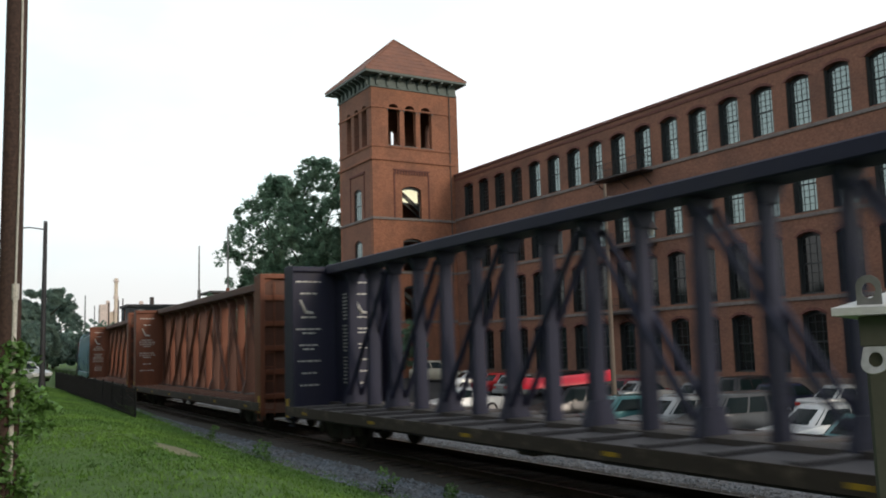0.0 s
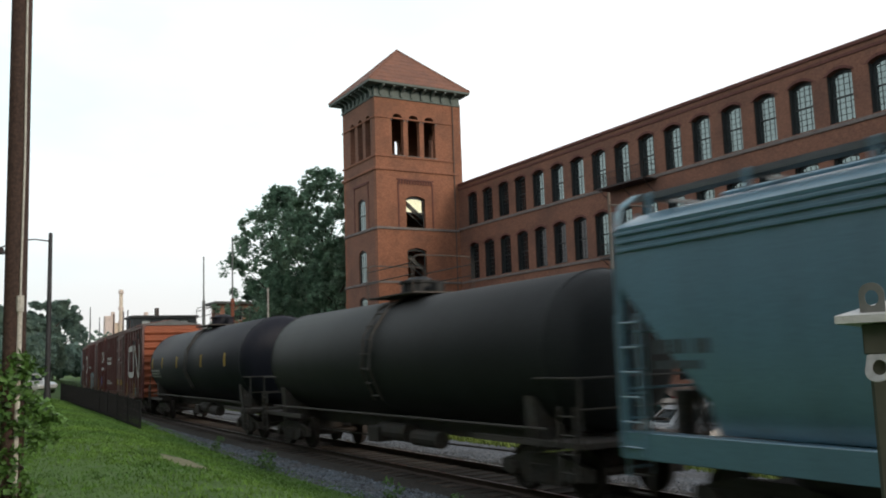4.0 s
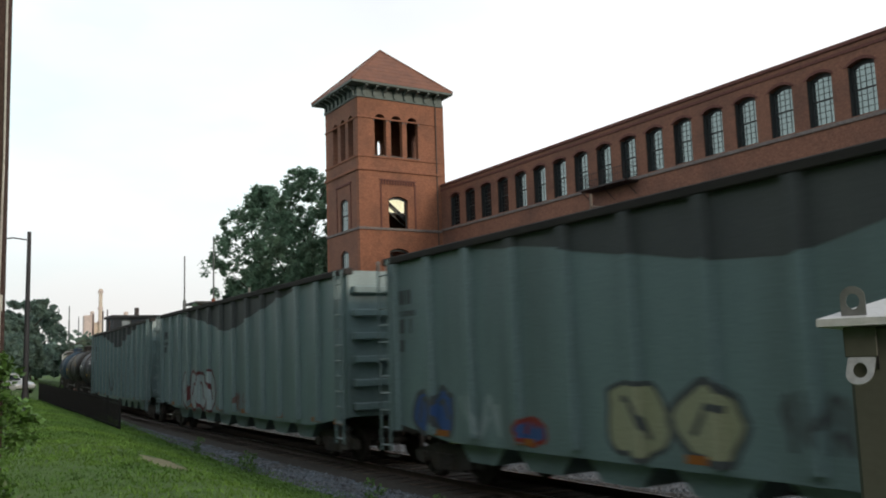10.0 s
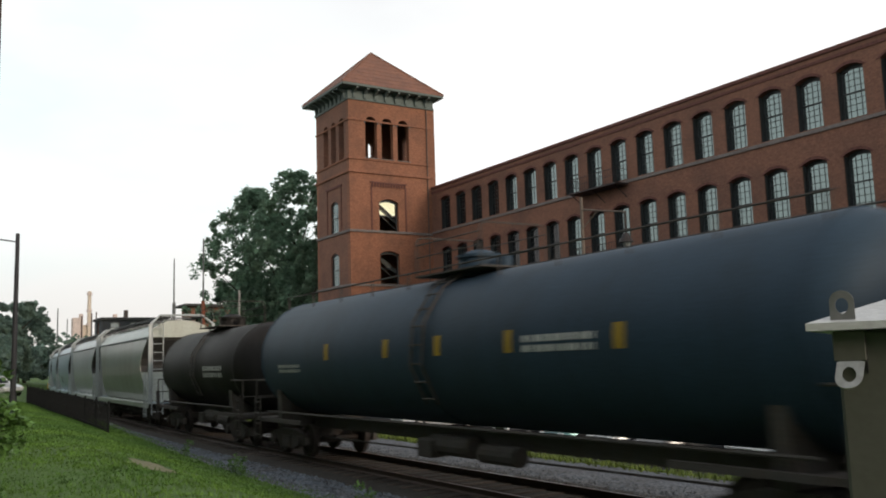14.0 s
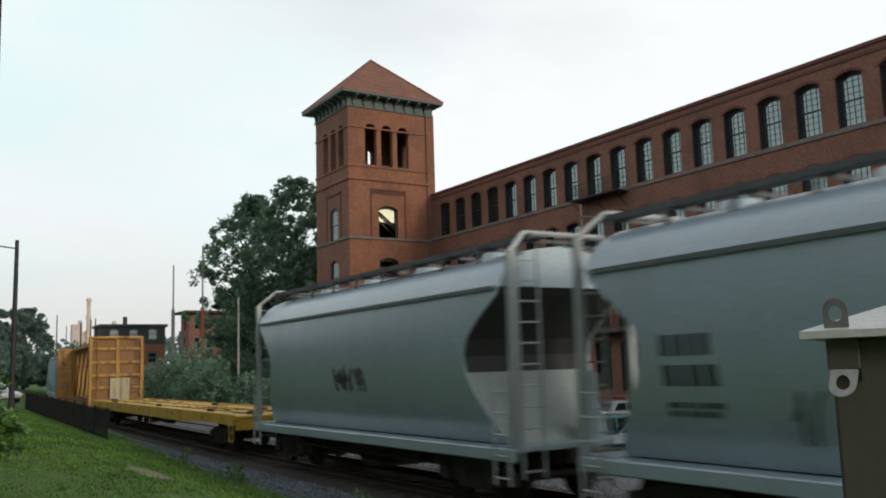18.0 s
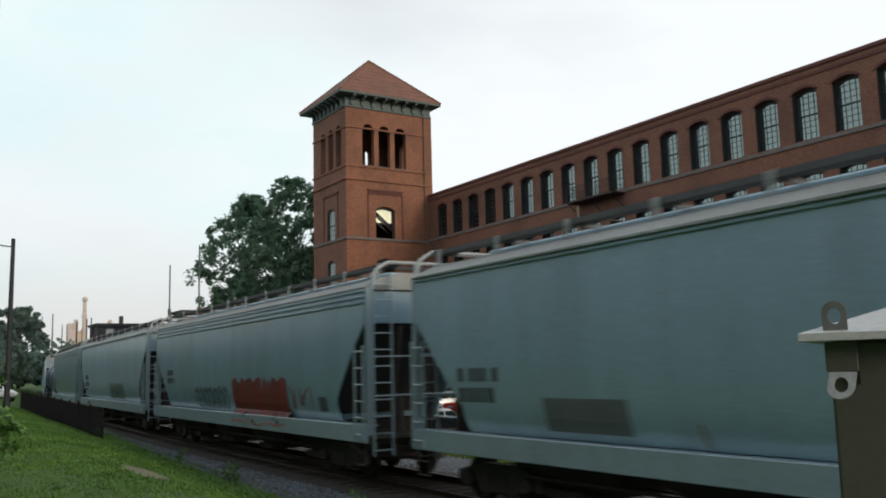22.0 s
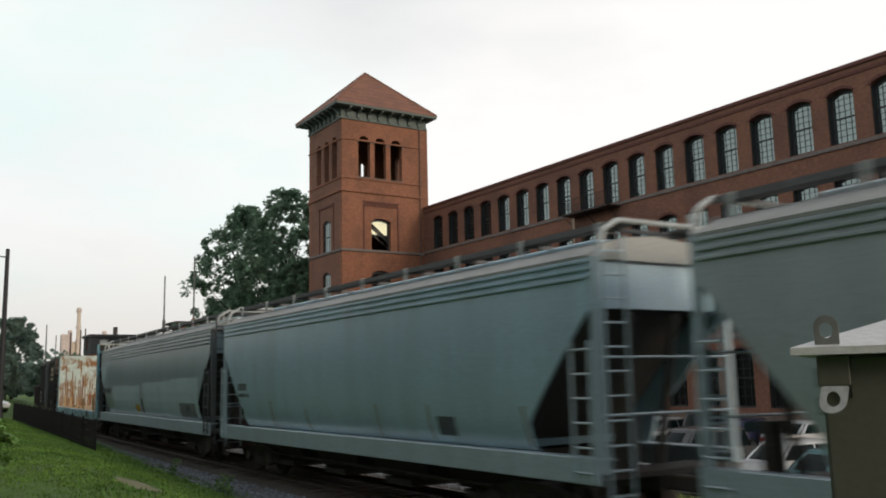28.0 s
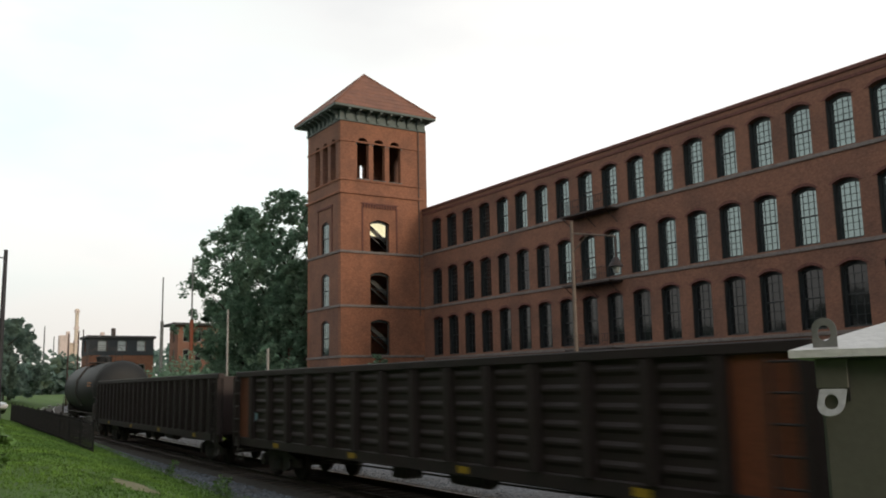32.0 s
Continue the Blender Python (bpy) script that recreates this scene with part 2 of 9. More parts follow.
def let_through(m, share):
    """Thin leaves: part of the light passes through them."""
    n, l = m.node_tree.nodes, m.node_tree.links
    b = n["Principled BSDF"]
    thin, both = n.new("ShaderNodeBsdfTranslucent"), n.new("ShaderNodeMixShader")
    glow = n.new("ShaderNodeVectorMath")
    glow.operation, glow.inputs["Scale"].default_value = "SCALE", 1.7
    l.new(b.inputs["Base Color"].links[0].from_socket, glow.inputs[0])
    l.new(glow.outputs["Vector"], thin.inputs["Color"])
    both.inputs[0].default_value = share
    l.new(b.outputs[0], both.inputs[1])
    l.new(thin.outputs[0], both.inputs[2])
    l.new(both.outputs[0], n["Material Output"].inputs["Surface"])


let_through(M["leaf"], 0.45)
let_through(M["leaf_hazed"], 0.4)
M["ivy"] = material("ivy_leaves", (0.080, 0.170, 0.036), 0.5, scale=2, fine=9, spread=0.5, second=(0.025, 0.06, 0.014), amount=0.9, bump=0)
M["galv"] = material("galvanised_steel", (0.52, 0.53, 0.53), 0.42, 0.6, scale=6, fine=60, spread=0.12)
M["galv_dull"] = material("dull_zinc", (0.24, 0.245, 0.25), 0.5, 0.3, scale=6, fine=60, spread=0.12, bump=0.03)
M["walk_grey"] = material("dull_walkway_grating", (0.15, 0.155, 0.16), 0.7, 0.2, scale=3, fine=30)
M["lot_post"] = material("brown_lamp_post", (0.16, 0.125, 0.10), 0.7, scale=2, fine=25)
M["cable"] = material("white_conduit", (0.52, 0.50, 0.45), 0.6, scale=3, fine=30)
M["box_paint"] = material("olive_grey_paint", (0.102, 0.104, 0.086), 0.55, scale=2.0, fine=60, spread=0.06, amount=0.25, bump=0.04)
M["lid_paint"] = material("pale_grey_lid", (0.60, 0.62, 0.63), 0.45, scale=3, fine=60, spread=0.06, amount=0.15)
M["lamp_paint"] = material("grey_lamp_post", (0.13, 0.14, 0.14), 0.55, scale=2, fine=25)
M["lamp_dark"] = material("dark_lamp_post", (0.030, 0.031, 0.036), 0.5, scale=2, fine=25)
M["fence_black"] = material("black_fence_paint", (0.012, 0.013, 0.014), 0.85, scale=3, fine=30, ior=1.3)
M["siding"] = material("dark_slate_siding", (0.040, 0.046, 0.052), 0.7, scale=1, fine=12)
# opaque pale pane: the sky's reflection in the house windows, painted on
M["blind"] = material("pale_sky_pane", (0.56, 0.60, 0.60), 0.6, scale=1, fine=12, spread=0.08)
# skyline paints, made paler to carry the haze in front of them
M["cream"] = material("cream_paint", (0.62, 0.53, 0.44), 0.7, scale=0.6, fine=8)
M["pink"] = material("hazed_pink_paint", (0.60, 0.50, 0.46), 0.7, scale=0.6, fine=8)
M["steel_dark"] = material("dirty_underframe", (0.075, 0.069, 0.064), 0.75, 0.1, scale=3, fine=22, second=(0.075, 0.05, 0.035), amount=0.6)
M["wheel"] = material("wheel_steel", (0.050, 0.040, 0.034), 0.6, 0.4, scale=4, fine=30)


# ---- building helpers ----
def box(bm, x0, y0, z0, x1, y1, z1, bevel=0.0):
    """A block from corner to corner, its edges chamfered by bevel."""
    if bevel <= 0:
        v = [bm.verts.new((x, y, z)) for z in (z0, z1) for x, y in ((x0, y0), (x1, y0), (x1, y1), (x0, y1))]
        for f in ((3, 2, 1, 0), (4, 5, 6, 7), (0, 1, 5, 4), (1, 2, 6, 5), (2, 3, 7, 6), (3, 0, 4, 7)):
            bm.faces.new([v[i] for i in f])
        return v
    t = bmesh.new()
    box(t, x0, y0, z0, x1, y1, z1)
    bmesh.ops.bevel(t, geom=list(t.edges), offset=bevel, segments=1, affect="EDGES")
    join(bm, t)


def join(bm, other):
    """Adds the mesh other to bm and frees it."""
    at = {v: bm.verts.new(v.co) for v in other.verts}
    for f in other.faces:
        bm.faces.new([at[v] for v in f.verts])
    other.free()


def rod(bm, a, b, r0, r1=None, sides=8, caps=True):
    """A round bar from a to b."""
    a, b = Vector(a), Vector(b)
    r1 = r0 if r1 is None else r1
    q = (b - a).to_track_quat("Z", "Y")
    rings = []
    for p, r in ((a, r0), (b, r1)):
        rings.append([bm.verts.new(p + q @ Vector((math.cos(t) * r, math.sin(t) * r, 0)))
                      for t in (2 * math.pi * i / sides for i in range(sides))])
    for i in range(sides):
        j = (i + 1) % sides
        bm.faces.new((rings[0][i], rings[0][j], rings[1][j], rings[1][i]))
    if caps:
        bm.faces.new(rings[0][::-1])
        bm.faces.new(rings[1])


def extrude(bm, outline, a, b, place):
    """A solid with the outline (u, v) swept from a to b; place(u, v, w) gives the point."""
    lo = [bm.verts.new(place(u, v, a)) for u, v in outline]
    hi = [bm.verts.new(place(u, v, b)) for u, v in outline]
    n = len(outline)
    for i in range(n):
        j = (i + 1) % n
        bm.faces.new((lo[i], lo[j], hi[j], hi[i]))
    bm.faces.new(lo[::-1])
    bm.faces.new(hi)


def along_x(u, v, w):
    return w, u, v


def along_y(u, v, w):
    return u, w, v


def mesh_of(name, bm, mat, smooth=False):
    bmesh.ops.recalc_face_normals(bm, faces=list(bm.faces))
    me = bpy.data.meshes.new(name)
    bm.to_mesh(me)
    bm.free()
    me.materials.append(mat)
    if smooth:
        me.polygons.foreach_set("use_smooth", [True] * len(me.polygons))
        me.set_sharp_from_angle(angle=radians(38))
    return me


def part(name, bm, mat, parent=None, label="", m=None, smooth=False):
    """One mesh object under a thing or part; bm may be a finished mesh, shared by alike parts."""
    me = bm if isinstance(bm, bpy.types.Mesh) else mesh_of(name, bm, mat, smooth)
    ob = new(name, me)
    if parent is not None:
        ob.parent = parent
    if m is not None:
        ob.matrix_basis = m
    return tagged(ob, label)


def thing(name, label, category, m=None, group="", kind=""):
    ob = new(name)
    if m is not None:
        ob.matrix_basis = m
    return tagged(ob, label, category, group, kind)


def data_mesh(name, verts, faces, mat):
    me = bpy.data.meshes.new(name)
    me.from_pydata(verts, [], faces)
    me.materials.append(mat)
    me.update()
    return me


def arch(u0, u1, z0, spring, rise, steps=6):
    """The outline of an opening with an arched head: list of (u, head height) from u0 to u1."""
    c, half = (u0 + u1) / 2, (u1 - u0) / 2
    out = []
    for i in range(steps + 1):
        k = -1 + 2 * i / steps
        if rise >= half * 0.98:
            h = math.sqrt(max(0, 1 - k * k)) * rise
        else:
            rad = (half * half + rise * rise) / (2 * rise)
            h = math.sqrt(rad * rad - (k * half) ** 2) - (rad - rise)
        out.append((c + k * half, spring + h))
    return out


def pierced_wall(bm, u0, u1, z0, z1, openings, thick, place):
    """A wall from u0 to u1 with real openings (u0, u1, sill, spring, rise); place(u, depth, z)."""
    columns = {}
    for o in openings:
        columns.setdefault((round(o[0], 3), round(o[1], 3)), []).append(o)
    def quad(pts):
        bm.faces.new([bm.verts.new(place(*p)) for p in pts])
    def solid(a, b, lo0, lo1, hi0, hi1):
        for d in (0, thick):
            quad([(a, d, lo0), (b, d, lo1), (b, d, hi1), (a, d, hi0)])
    last = u0
    for (a, b), group in sorted(columns.items()):
        if a > last + 1e-4:
            solid(last, a, z0, z0, z1, z1)
        group.sort(key=lambda o: o[2])
        floor_at = None
        curve_low = [(a, z0), (b, z0)]
        for o in group:
            for (p, q), (r, s) in zip(curve_low[:-1], curve_low[1:]):
                solid(p, r, q, s, o[2], o[2])
            head = arch(a, b, o[2], o[3], o[4])
            quad([(a, 0, o[2]), (b, 0, o[2]), (b, thick, o[2]), (a, thick, o[2])])
            for u, top in ((a, head[0][1]), (b, head[-1][1])):
                quad([(u, 0, o[2]), (u, thick, o[2]), (u, thick, top), (u, 0, top)])
            for (p, q), (r, s) in zip(head[:-1], head[1:]):
                quad([(p, 0, q), (r, 0, s), (r, thick, s), (p, thick, q)])
            curve_low = head
        for (p, q), (r, s) in zip(curve_low[:-1], curve_low[1:]):
            solid(p, r, q, s, z1, z1)
        last = b
    if last < u1 - 1e-4:
        solid(last, u1, z0, z0, z1, z1)
    for z in (z0, z1):
        quad([(u0, 0, z), (u1, 0, z), (u1, thick, z), (u0, thick, z)])
    for u in (u0, u1):
        quad([(u, 0, z0), (u, thick, z0), (u, thick, z1), (u, 0, z1)])
    bmesh.ops.remove_doubles(bm, verts=list(bm.verts), dist=0.0005)


# ---- the track's line ----
TRACK_Y, BEND_FROM, BEND_RADIUS, BEND_TO, RAIL = 10.4, 15.0, 700.0, 190.0, 0.20


def line_at(s, side=0.0):
    """Place and turn of the track at s metres along it; side: metres away from the viewer."""
    if s > -BEND_FROM:
        x, y, a = s, TRACK_Y, 0.0
    else:
        run = min(-s, BEND_TO) - BEND_FROM
        a = run / BEND_RADIUS
        x, y = -BEND_FROM - BEND_RADIUS * math.sin(a), TRACK_Y + BEND_RADIUS * (1 - math.cos(a))
        more = max(0.0, -s - BEND_TO)
        x, y = x - more * math.cos(a), y + more * math.sin(a)
    return x + math.sin(a) * side, y + math.cos(a) * side, -a


def bend_shift(x):
    """How far the track has swung away from its straight line at x."""
    run = max(0.0, -x - BEND_FROM)
    if run < BEND_TO - BEND_FROM:
        return run * run / (2 * BEND_RADIUS)
    far = BEND_TO - BEND_FROM
    return far * far / (2 * BEND_RADIUS) + (run - far) * far / BEND_RADIUS


# ---- ground ----
def smooth_step(a, b, v):
    k = min(1.0, max(0.0, (v - a) / (b - a)))
    return k * k * (3 - 2 * k)


def ground_z(x, y):
    """The lie of the land: a lawn bank, the cutting of the track, a lower car park."""
    q = y - bend_shift(x)
    left = smooth_step(-18, -45, x)
    lawn = 1.0 + 0.28 * left + 0.10 * math.sin(x * 0.21 + 1.0) * smooth_step(-2, -12, x)
    toe = 0.02 + 0.50 * left
    z = lawn + (toe - lawn) * smooth_step(3.2, 7.6, q)
    z += (-0.06 - z) * smooth_step(7.4, 8.2, q)
    lot = -0.85 + 0.95 * smooth_step(-38, -72, x)
    z += (lot - z) * smooth_step(14.6, 18.5, q)
    return z


def axis_steps(parts):
    out = []
    for a, b, step in parts:
        n = max(1, round((b - a) / step))
        out += [a + (b - a) * i / n for i in range(n)]
    return out + [parts[-1][1]]


gx = axis_steps([(-3000, -400, 200), (-400, -120, 20), (-120, -60, 3), (-60, 4, 0.8), (4, 40, 4), (40, 400, 40), (400, 1500, 200)])
gy = axis_steps([(-1500, -200, 130), (-200, -20, 15), (-20, 0, 2), (0, 24, 0.5), (24, 60, 4), (60, 300, 24), (300, 2500, 200)])
verts = [(x, y, ground_z(x, y) + (0.035 * noise.noise(Vector((x * 0.7, y * 0.7, 0))) if abs(x) < 70 and -10 < y < 20 else 0)) for y in gy for x in gx]
nx = len(gx)
faces = [(j * nx + i, j * nx + i + 1, (j + 1) * nx + i + 1, (j + 1) * nx + i) for j in range(len(gy) - 1) for i in range(nx - 1)]
tagged(new("ground", data_mesh("ground", verts, faces, M["grass"])), "mown green lawn sloping down to the railway track", "ground", kind="structure")


def strip(name, s0, s1, step, profile, mat, label, category):
    """A band along the track with a cross profile of (side, z)."""
    n = max(1, round((s1 - s0) / step))
    vs, fs, k = [], [], len(profile)
    for i in range(n + 1):
        for side, z in profile:
            x, y, _ = line_at(s0 + (s1 - s0) * i / n, side)
            vs.append((x, y, z))
    for i in range(n):
        for j in range(k - 1):
            a = i * k + j
            fs.append((a, a + k, a + k + 1, a + 1))
    return tagged(new(name, data_mesh(name, vs, fs, mat)), label, category, kind="structure")


strip("ballast", -260, 40, 2.0, [(-3.1, -0.02), (-2.5, 0.03), (-1.9, 0.045), (1.9, 0.045), (2.8, 0.02), (4.6, -0.03)], M["ballast"],
      "grey crushed stone ballast under the track", "ballast")
strip("track_bed", -260, 40, 2.0, [(-2.05, 0.046), (-1.2, 0.055), (1.2, 0.055), (1.75, 0.050)], M["bed"],
      "bed between the ties, coloured dark for the train's shade", "track bed")
for side in (-0.755, 0.755):
    strip("rail", -260, 40, 2.0, [(side - 0.07, 0.06), (side - 0.03, 0.075), (side - 0.012, 0.10), (side - 0.012, 0.165), (side - 0.036, 0.17),
                                  (side - 0.036, 0.199), (side + 0.036, 0.199), (side + 0.036, 0.17), (side + 0.012, 0.165), (side + 0.012, 0.10),
                                  (side + 0.03, 0.075), (side + 0.07, 0.06)], M["rail"], "rusty steel rail on wooden ties", "rail")
    strip("rail_head", -260, 40, 2.0, [(side - 0.028, 0.2035), (side + 0.028, 0.2035)], M["rail_top"], "polished running surface of the rail", "rail")


# ---- the mill ----
WALL_Y, BAY = 43.81, 2.6
mill = thing("brick_mill", "long four-storey red brick mill with arched windows", "mill building")
ROWS = [(15.05, 17.86, 0.24), (9.92, 13.06, 0.24), (5.17, 8.52, 0.24), (0.68, 4.00, 0.24)]      # sill, spring, rise
MILL_X0, MILL_X1, MILL_ROOF = -71.5, -3.0, 19.3


def bay_right(i):
    return -57.95 + BAY * i


mill_bays = list(range(-4, 21))
openings = [(bay_right(i) - 1.50, bay_right(i) + 0.10, *row) for i in mill_bays for row in ROWS]
bm = bmesh.new()
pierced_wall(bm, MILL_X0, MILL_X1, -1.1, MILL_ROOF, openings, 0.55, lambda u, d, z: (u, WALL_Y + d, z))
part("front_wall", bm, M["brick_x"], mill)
bm = bmesh.new()
box(bm, MILL_X0 - 40, WALL_Y + 22.0, -1.1, MILL_X1, WALL_Y + 22.5, MILL_ROOF)
box(bm, MILL_X1 - 0.5, WALL_Y + 0.552, -1.1, MILL_X1, WALL_Y + 21.998, MILL_ROOF)
part("back_wall", bm, M["brick_y_sunlit"], mill)
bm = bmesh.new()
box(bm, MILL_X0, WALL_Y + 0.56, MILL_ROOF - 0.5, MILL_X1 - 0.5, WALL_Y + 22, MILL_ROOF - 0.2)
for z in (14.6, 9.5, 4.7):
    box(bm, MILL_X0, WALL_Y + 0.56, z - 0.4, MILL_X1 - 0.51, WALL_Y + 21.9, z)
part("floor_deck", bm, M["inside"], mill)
bm = bmesh.new()
box(bm, MILL_X0, WALL_Y - 0.10, MILL_ROOF - 0.18, MILL_X1 + 0.1, WALL_Y + 0.60, MILL_ROOF + 0.06, 0.02)
part("coping", bm, M["arch"], mill)
bm = bmesh.new()
box(bm, MILL_X0, WALL_Y - 0.06, MILL_ROOF - 0.62, MILL_X1, WALL_Y - 0.003, MILL_ROOF - 0.44)
part("corbel_course", bm, M["arch"], mill)
for z in (14.95, 9.80, 5.02):
    bm = bmesh.new()
    box(bm, MILL_X0, WALL_Y - 0.09, z - 0.19, MILL_X1, WALL_Y - 0.003, z + 0.03, 0.015)
    part("stone_band", bm, M["stone"], mill, "pale stone sill band")
bm = bmesh.new()
box(bm, MILL_X0, WALL_Y - 0.12, -1.1, MILL_X1, WALL_Y - 0.003, 0.40, 0.03)
part("plinth", bm, M["granite"], mill, "weathered stone plinth")


def sash_window(width, sill, spring, rise, rows, cols, frame_mat, glass_mat, depth, shade_lining=0.0):
    """Meshes of one arched sash window: frame, muntins, pane; its origin is at the middle of the sill."""
    h = width / 2
    frame, bars, pane = bmesh.new(), bmesh.new(), bmesh.new()
    top = spring - sill
    head = arch(-h, h, 0, top, rise)
    inner = arch(-h + 0.11, h - 0.11, 0, top - 0.13, rise * 0.62)
    for a, b in ((-h, -h + 0.11), (h - 0.11, h)):
        box(frame, a, 0, 0, b, depth, top)
    box(frame, -h + 0.11, 0, 0, h - 0.11, depth, 0.12)
    for (p, q), (r, s), (pi, qi), (ri, si) in zip(head[:-1], head[1:], inner[:-1], inner[1:]):
        lo = [(pi, qi), (ri, si), (r, s), (p, q)]
        extrude(frame, lo, 0, depth, lambda u, v, w: (u, w, v))
    # added jamb lining in dark sash colour paints the reveal's shade
    if shade_lining:
        for a, b in ((-h + 0.002, -h + 0.022), (h - 0.022, h - 0.002)):
            box(frame, a, -shade_lining, 0.03, b, 0, top + 0.01)
    box(frame, -h + 0.11, -0.02, top * 0.52, h - 0.11, depth, top * 0.52 + 0.075)
    for i in range(1, cols):
        u = -h + 0.11 + (width - 0.22) * i / cols
        box(bars, u - 0.014, 0.02, 0.12, u + 0.014, depth - 0.01, top - 0.12 + rise * 0.45)
    for i in range(1, rows):
        z = 0.12 + (top + rise * 0.5 - 0.12) * i / rows
        box(bars, -h + 0.11, 0.025, z - 0.014, h - 0.11, depth - 0.012, z + 0.014)
    outline = [(-h + 0.1, 0.1), (h - 0.1, 0.1)] + [(u, z) for u, z in reversed(inner)]
    extrude(pane, outline, 0.045, 0.055, lambda u, v, w: (u, w, v))
    return (mesh_of("window_frame", frame, frame_mat), mesh_of("muntins", bars, frame_mat), mesh_of("pane", pane, glass_mat))


window_sets = {k: sash_window(1.60, *ROWS[k], 8 if k < 2 else 6, 4 if k < 2 else 3, M["sash"], M["glass"] if k < 2 else M["glass_clear"], 0.09, 0.30) for k in range(4)}
dark_panes = {k: sash_window(1.60, *ROWS[k], 8, 4, M["sash"], M["glass_clear"], 0.09)[2] for k in (0, 1)}
hood = bmesh.new()
out, inn = arch(-1.02, 1.02, 0, -0.02, 0.44), arch(-0.80, 0.80, 0, 0, 0.24)
extrude(hood, out + inn[::-1], -0.045, -0.003, lambda u, v, w: (u, w, v))
hood = mesh_of("arch_hood", hood, M["arch"])
for i in mill_bays:
    for k, (sill, spring, rise) in enumerate(ROWS):
        mid = bay_right(i) - 0.70
        f, b, p = window_sets[k]
        p = dark_panes[k] if (k == 0 and i < 0) or (k == 1 and i < 3) else p
        w = part("window", f, None, mill, m=pose(mid, WALL_Y + 0.37, sill))
        part("muntins", b, None, w)
        part("pane", p, None, w)
        part("arch_hood", hood, None, mill, m=pose(mid, WALL_Y, spring))


def fire_escape_landing(z, stair):
    """An iron landing with its rail and the stair flight that leads down from it."""
    ob = thing("fire_escape", "black iron fire escape landing with railing on the mill wall", "fire escape", pose(-47.3, WALL_Y - 0.003, z), "fire escape landings")
    floor = bmesh.new()
    box(floor, -2.5, -1.25, -0.12, 2.5, 0, 0.0)
    part("landing", floor, M["iron"], ob)
    rail = bmesh.new()
    for h in (0.5, 1.0):
        rod(rail, (-2.5, -1.22, h), (2.5, -1.22, h), 0.022, sides=6)
        for x in (-2.48, 2.48):
            rod(rail, (x, -1.22, h), (x, 0, h), 0.022, sides=6)
    part("handrail", rail, M["iron"], ob)
    for i in range(21):
        b = bmesh.new()
        box(b, -2.5 + i * 0.25 - 0.012, -1.235, 0.0, -2.5 + i * 0.25 + 0.012, -1.21, 1.0)
        part("baluster", b, M["iron"], ob)
    for x in (-2.3, 0, 2.3):
        b = bmesh.new()
        rod(b, (x, -1.15, -0.12), (x, 0, -1.0), 0.03, sides=6)
        part("bracket", b, M["iron"], ob)
    if stair:
        b = bmesh.new()
        for y in (-1.15, -0.45):
            extrude(b, [(2.4, -0.1), (2.4, 0.1), (-2.3, -stair + 0.1), (-2.3, -stair - 0.1)], y - 0.03, y + 0.03, along_y)
        for i in range(16):
            k = (i + 0.5) / 16
            box(b, 2.4 - 4.7 * k - 0.13, -1.12, -stair * k - 0.02, 2.4 - 4.7 * k + 0.13, -0.48, -stair * k + 0.02)
        part("stair_flight", b, M["iron"], ob)


fire_escape_landing(14.75, 0)
fire_escape_landing(9.55, 0)
fire_escape_landing(4.85, 0)

# ---- the tower ----
TX0, TX1, TY0, TY1, T_TOP = -78.8, -71.5, 35.0, WALL_Y, 27.3
tower = thing("stair_tower", "square red brick stair tower with open belfry arches and hipped roof", "tower")
t_mid = (TY0 + TY1) / 2 - 0.35
singles = [(14.78, 17.55, 0.32), (9.80, 12.65, 0.30), (5.3, 8.27, 0.28)]
right_open = [(t_mid - 1.02, t_mid + 1.02, *s) for s in singles]
right_open += [(t_mid - 0.62 + o, t_mid + 0.62 + o, 21.55, 25.05, 0.60) for o in (-1.72, 0.0, 1.72)]
l_mid = (TX0 + TX1) / 2 + 0.35
left_open = [(l_mid - 0.85, l_mid + 0.85, *s) for s in singles]
left_open += [(l_mid - 0.55 + o, l_mid + 0.55 + o, 21.55, 25.05, 0.53) for o in (-1.72, 0.0, 1.72)]
left_open += [(l_mid - 0.85, l_mid + 0.85, 0.25, 3.2, 0.5)]
back_open = [(41.4, 43.7, 17.6, 18.9, 0.3) for s in singles[:1]] + [(o[0] + 0.36, o[1] - 0.36, o[2], o[3] - 0.3, 0.26) for o in right_open if o[2] > 20]
T_IN = 0.5
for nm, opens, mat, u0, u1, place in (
        ("right_wall", right_open, M["brick_y_sunlit"], TY0, TY1 + 0.5, lambda u, d, z: (TX1 - d, u, z)),
        ("far_wall", back_open, M["brick_y_sunlit"], TY0, TY1 + 0.5, lambda u, d, z: (TX0 + d, u, z)),
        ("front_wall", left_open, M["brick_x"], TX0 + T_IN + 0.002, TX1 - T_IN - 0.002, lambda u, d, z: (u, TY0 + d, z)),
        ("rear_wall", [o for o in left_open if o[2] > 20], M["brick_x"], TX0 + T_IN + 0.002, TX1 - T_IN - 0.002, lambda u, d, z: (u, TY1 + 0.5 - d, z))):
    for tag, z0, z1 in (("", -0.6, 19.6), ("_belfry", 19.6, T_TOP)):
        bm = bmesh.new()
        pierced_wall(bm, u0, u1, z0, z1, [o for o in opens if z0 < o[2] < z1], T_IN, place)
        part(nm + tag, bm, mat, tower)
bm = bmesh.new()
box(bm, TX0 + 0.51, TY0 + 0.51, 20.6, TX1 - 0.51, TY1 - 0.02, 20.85)
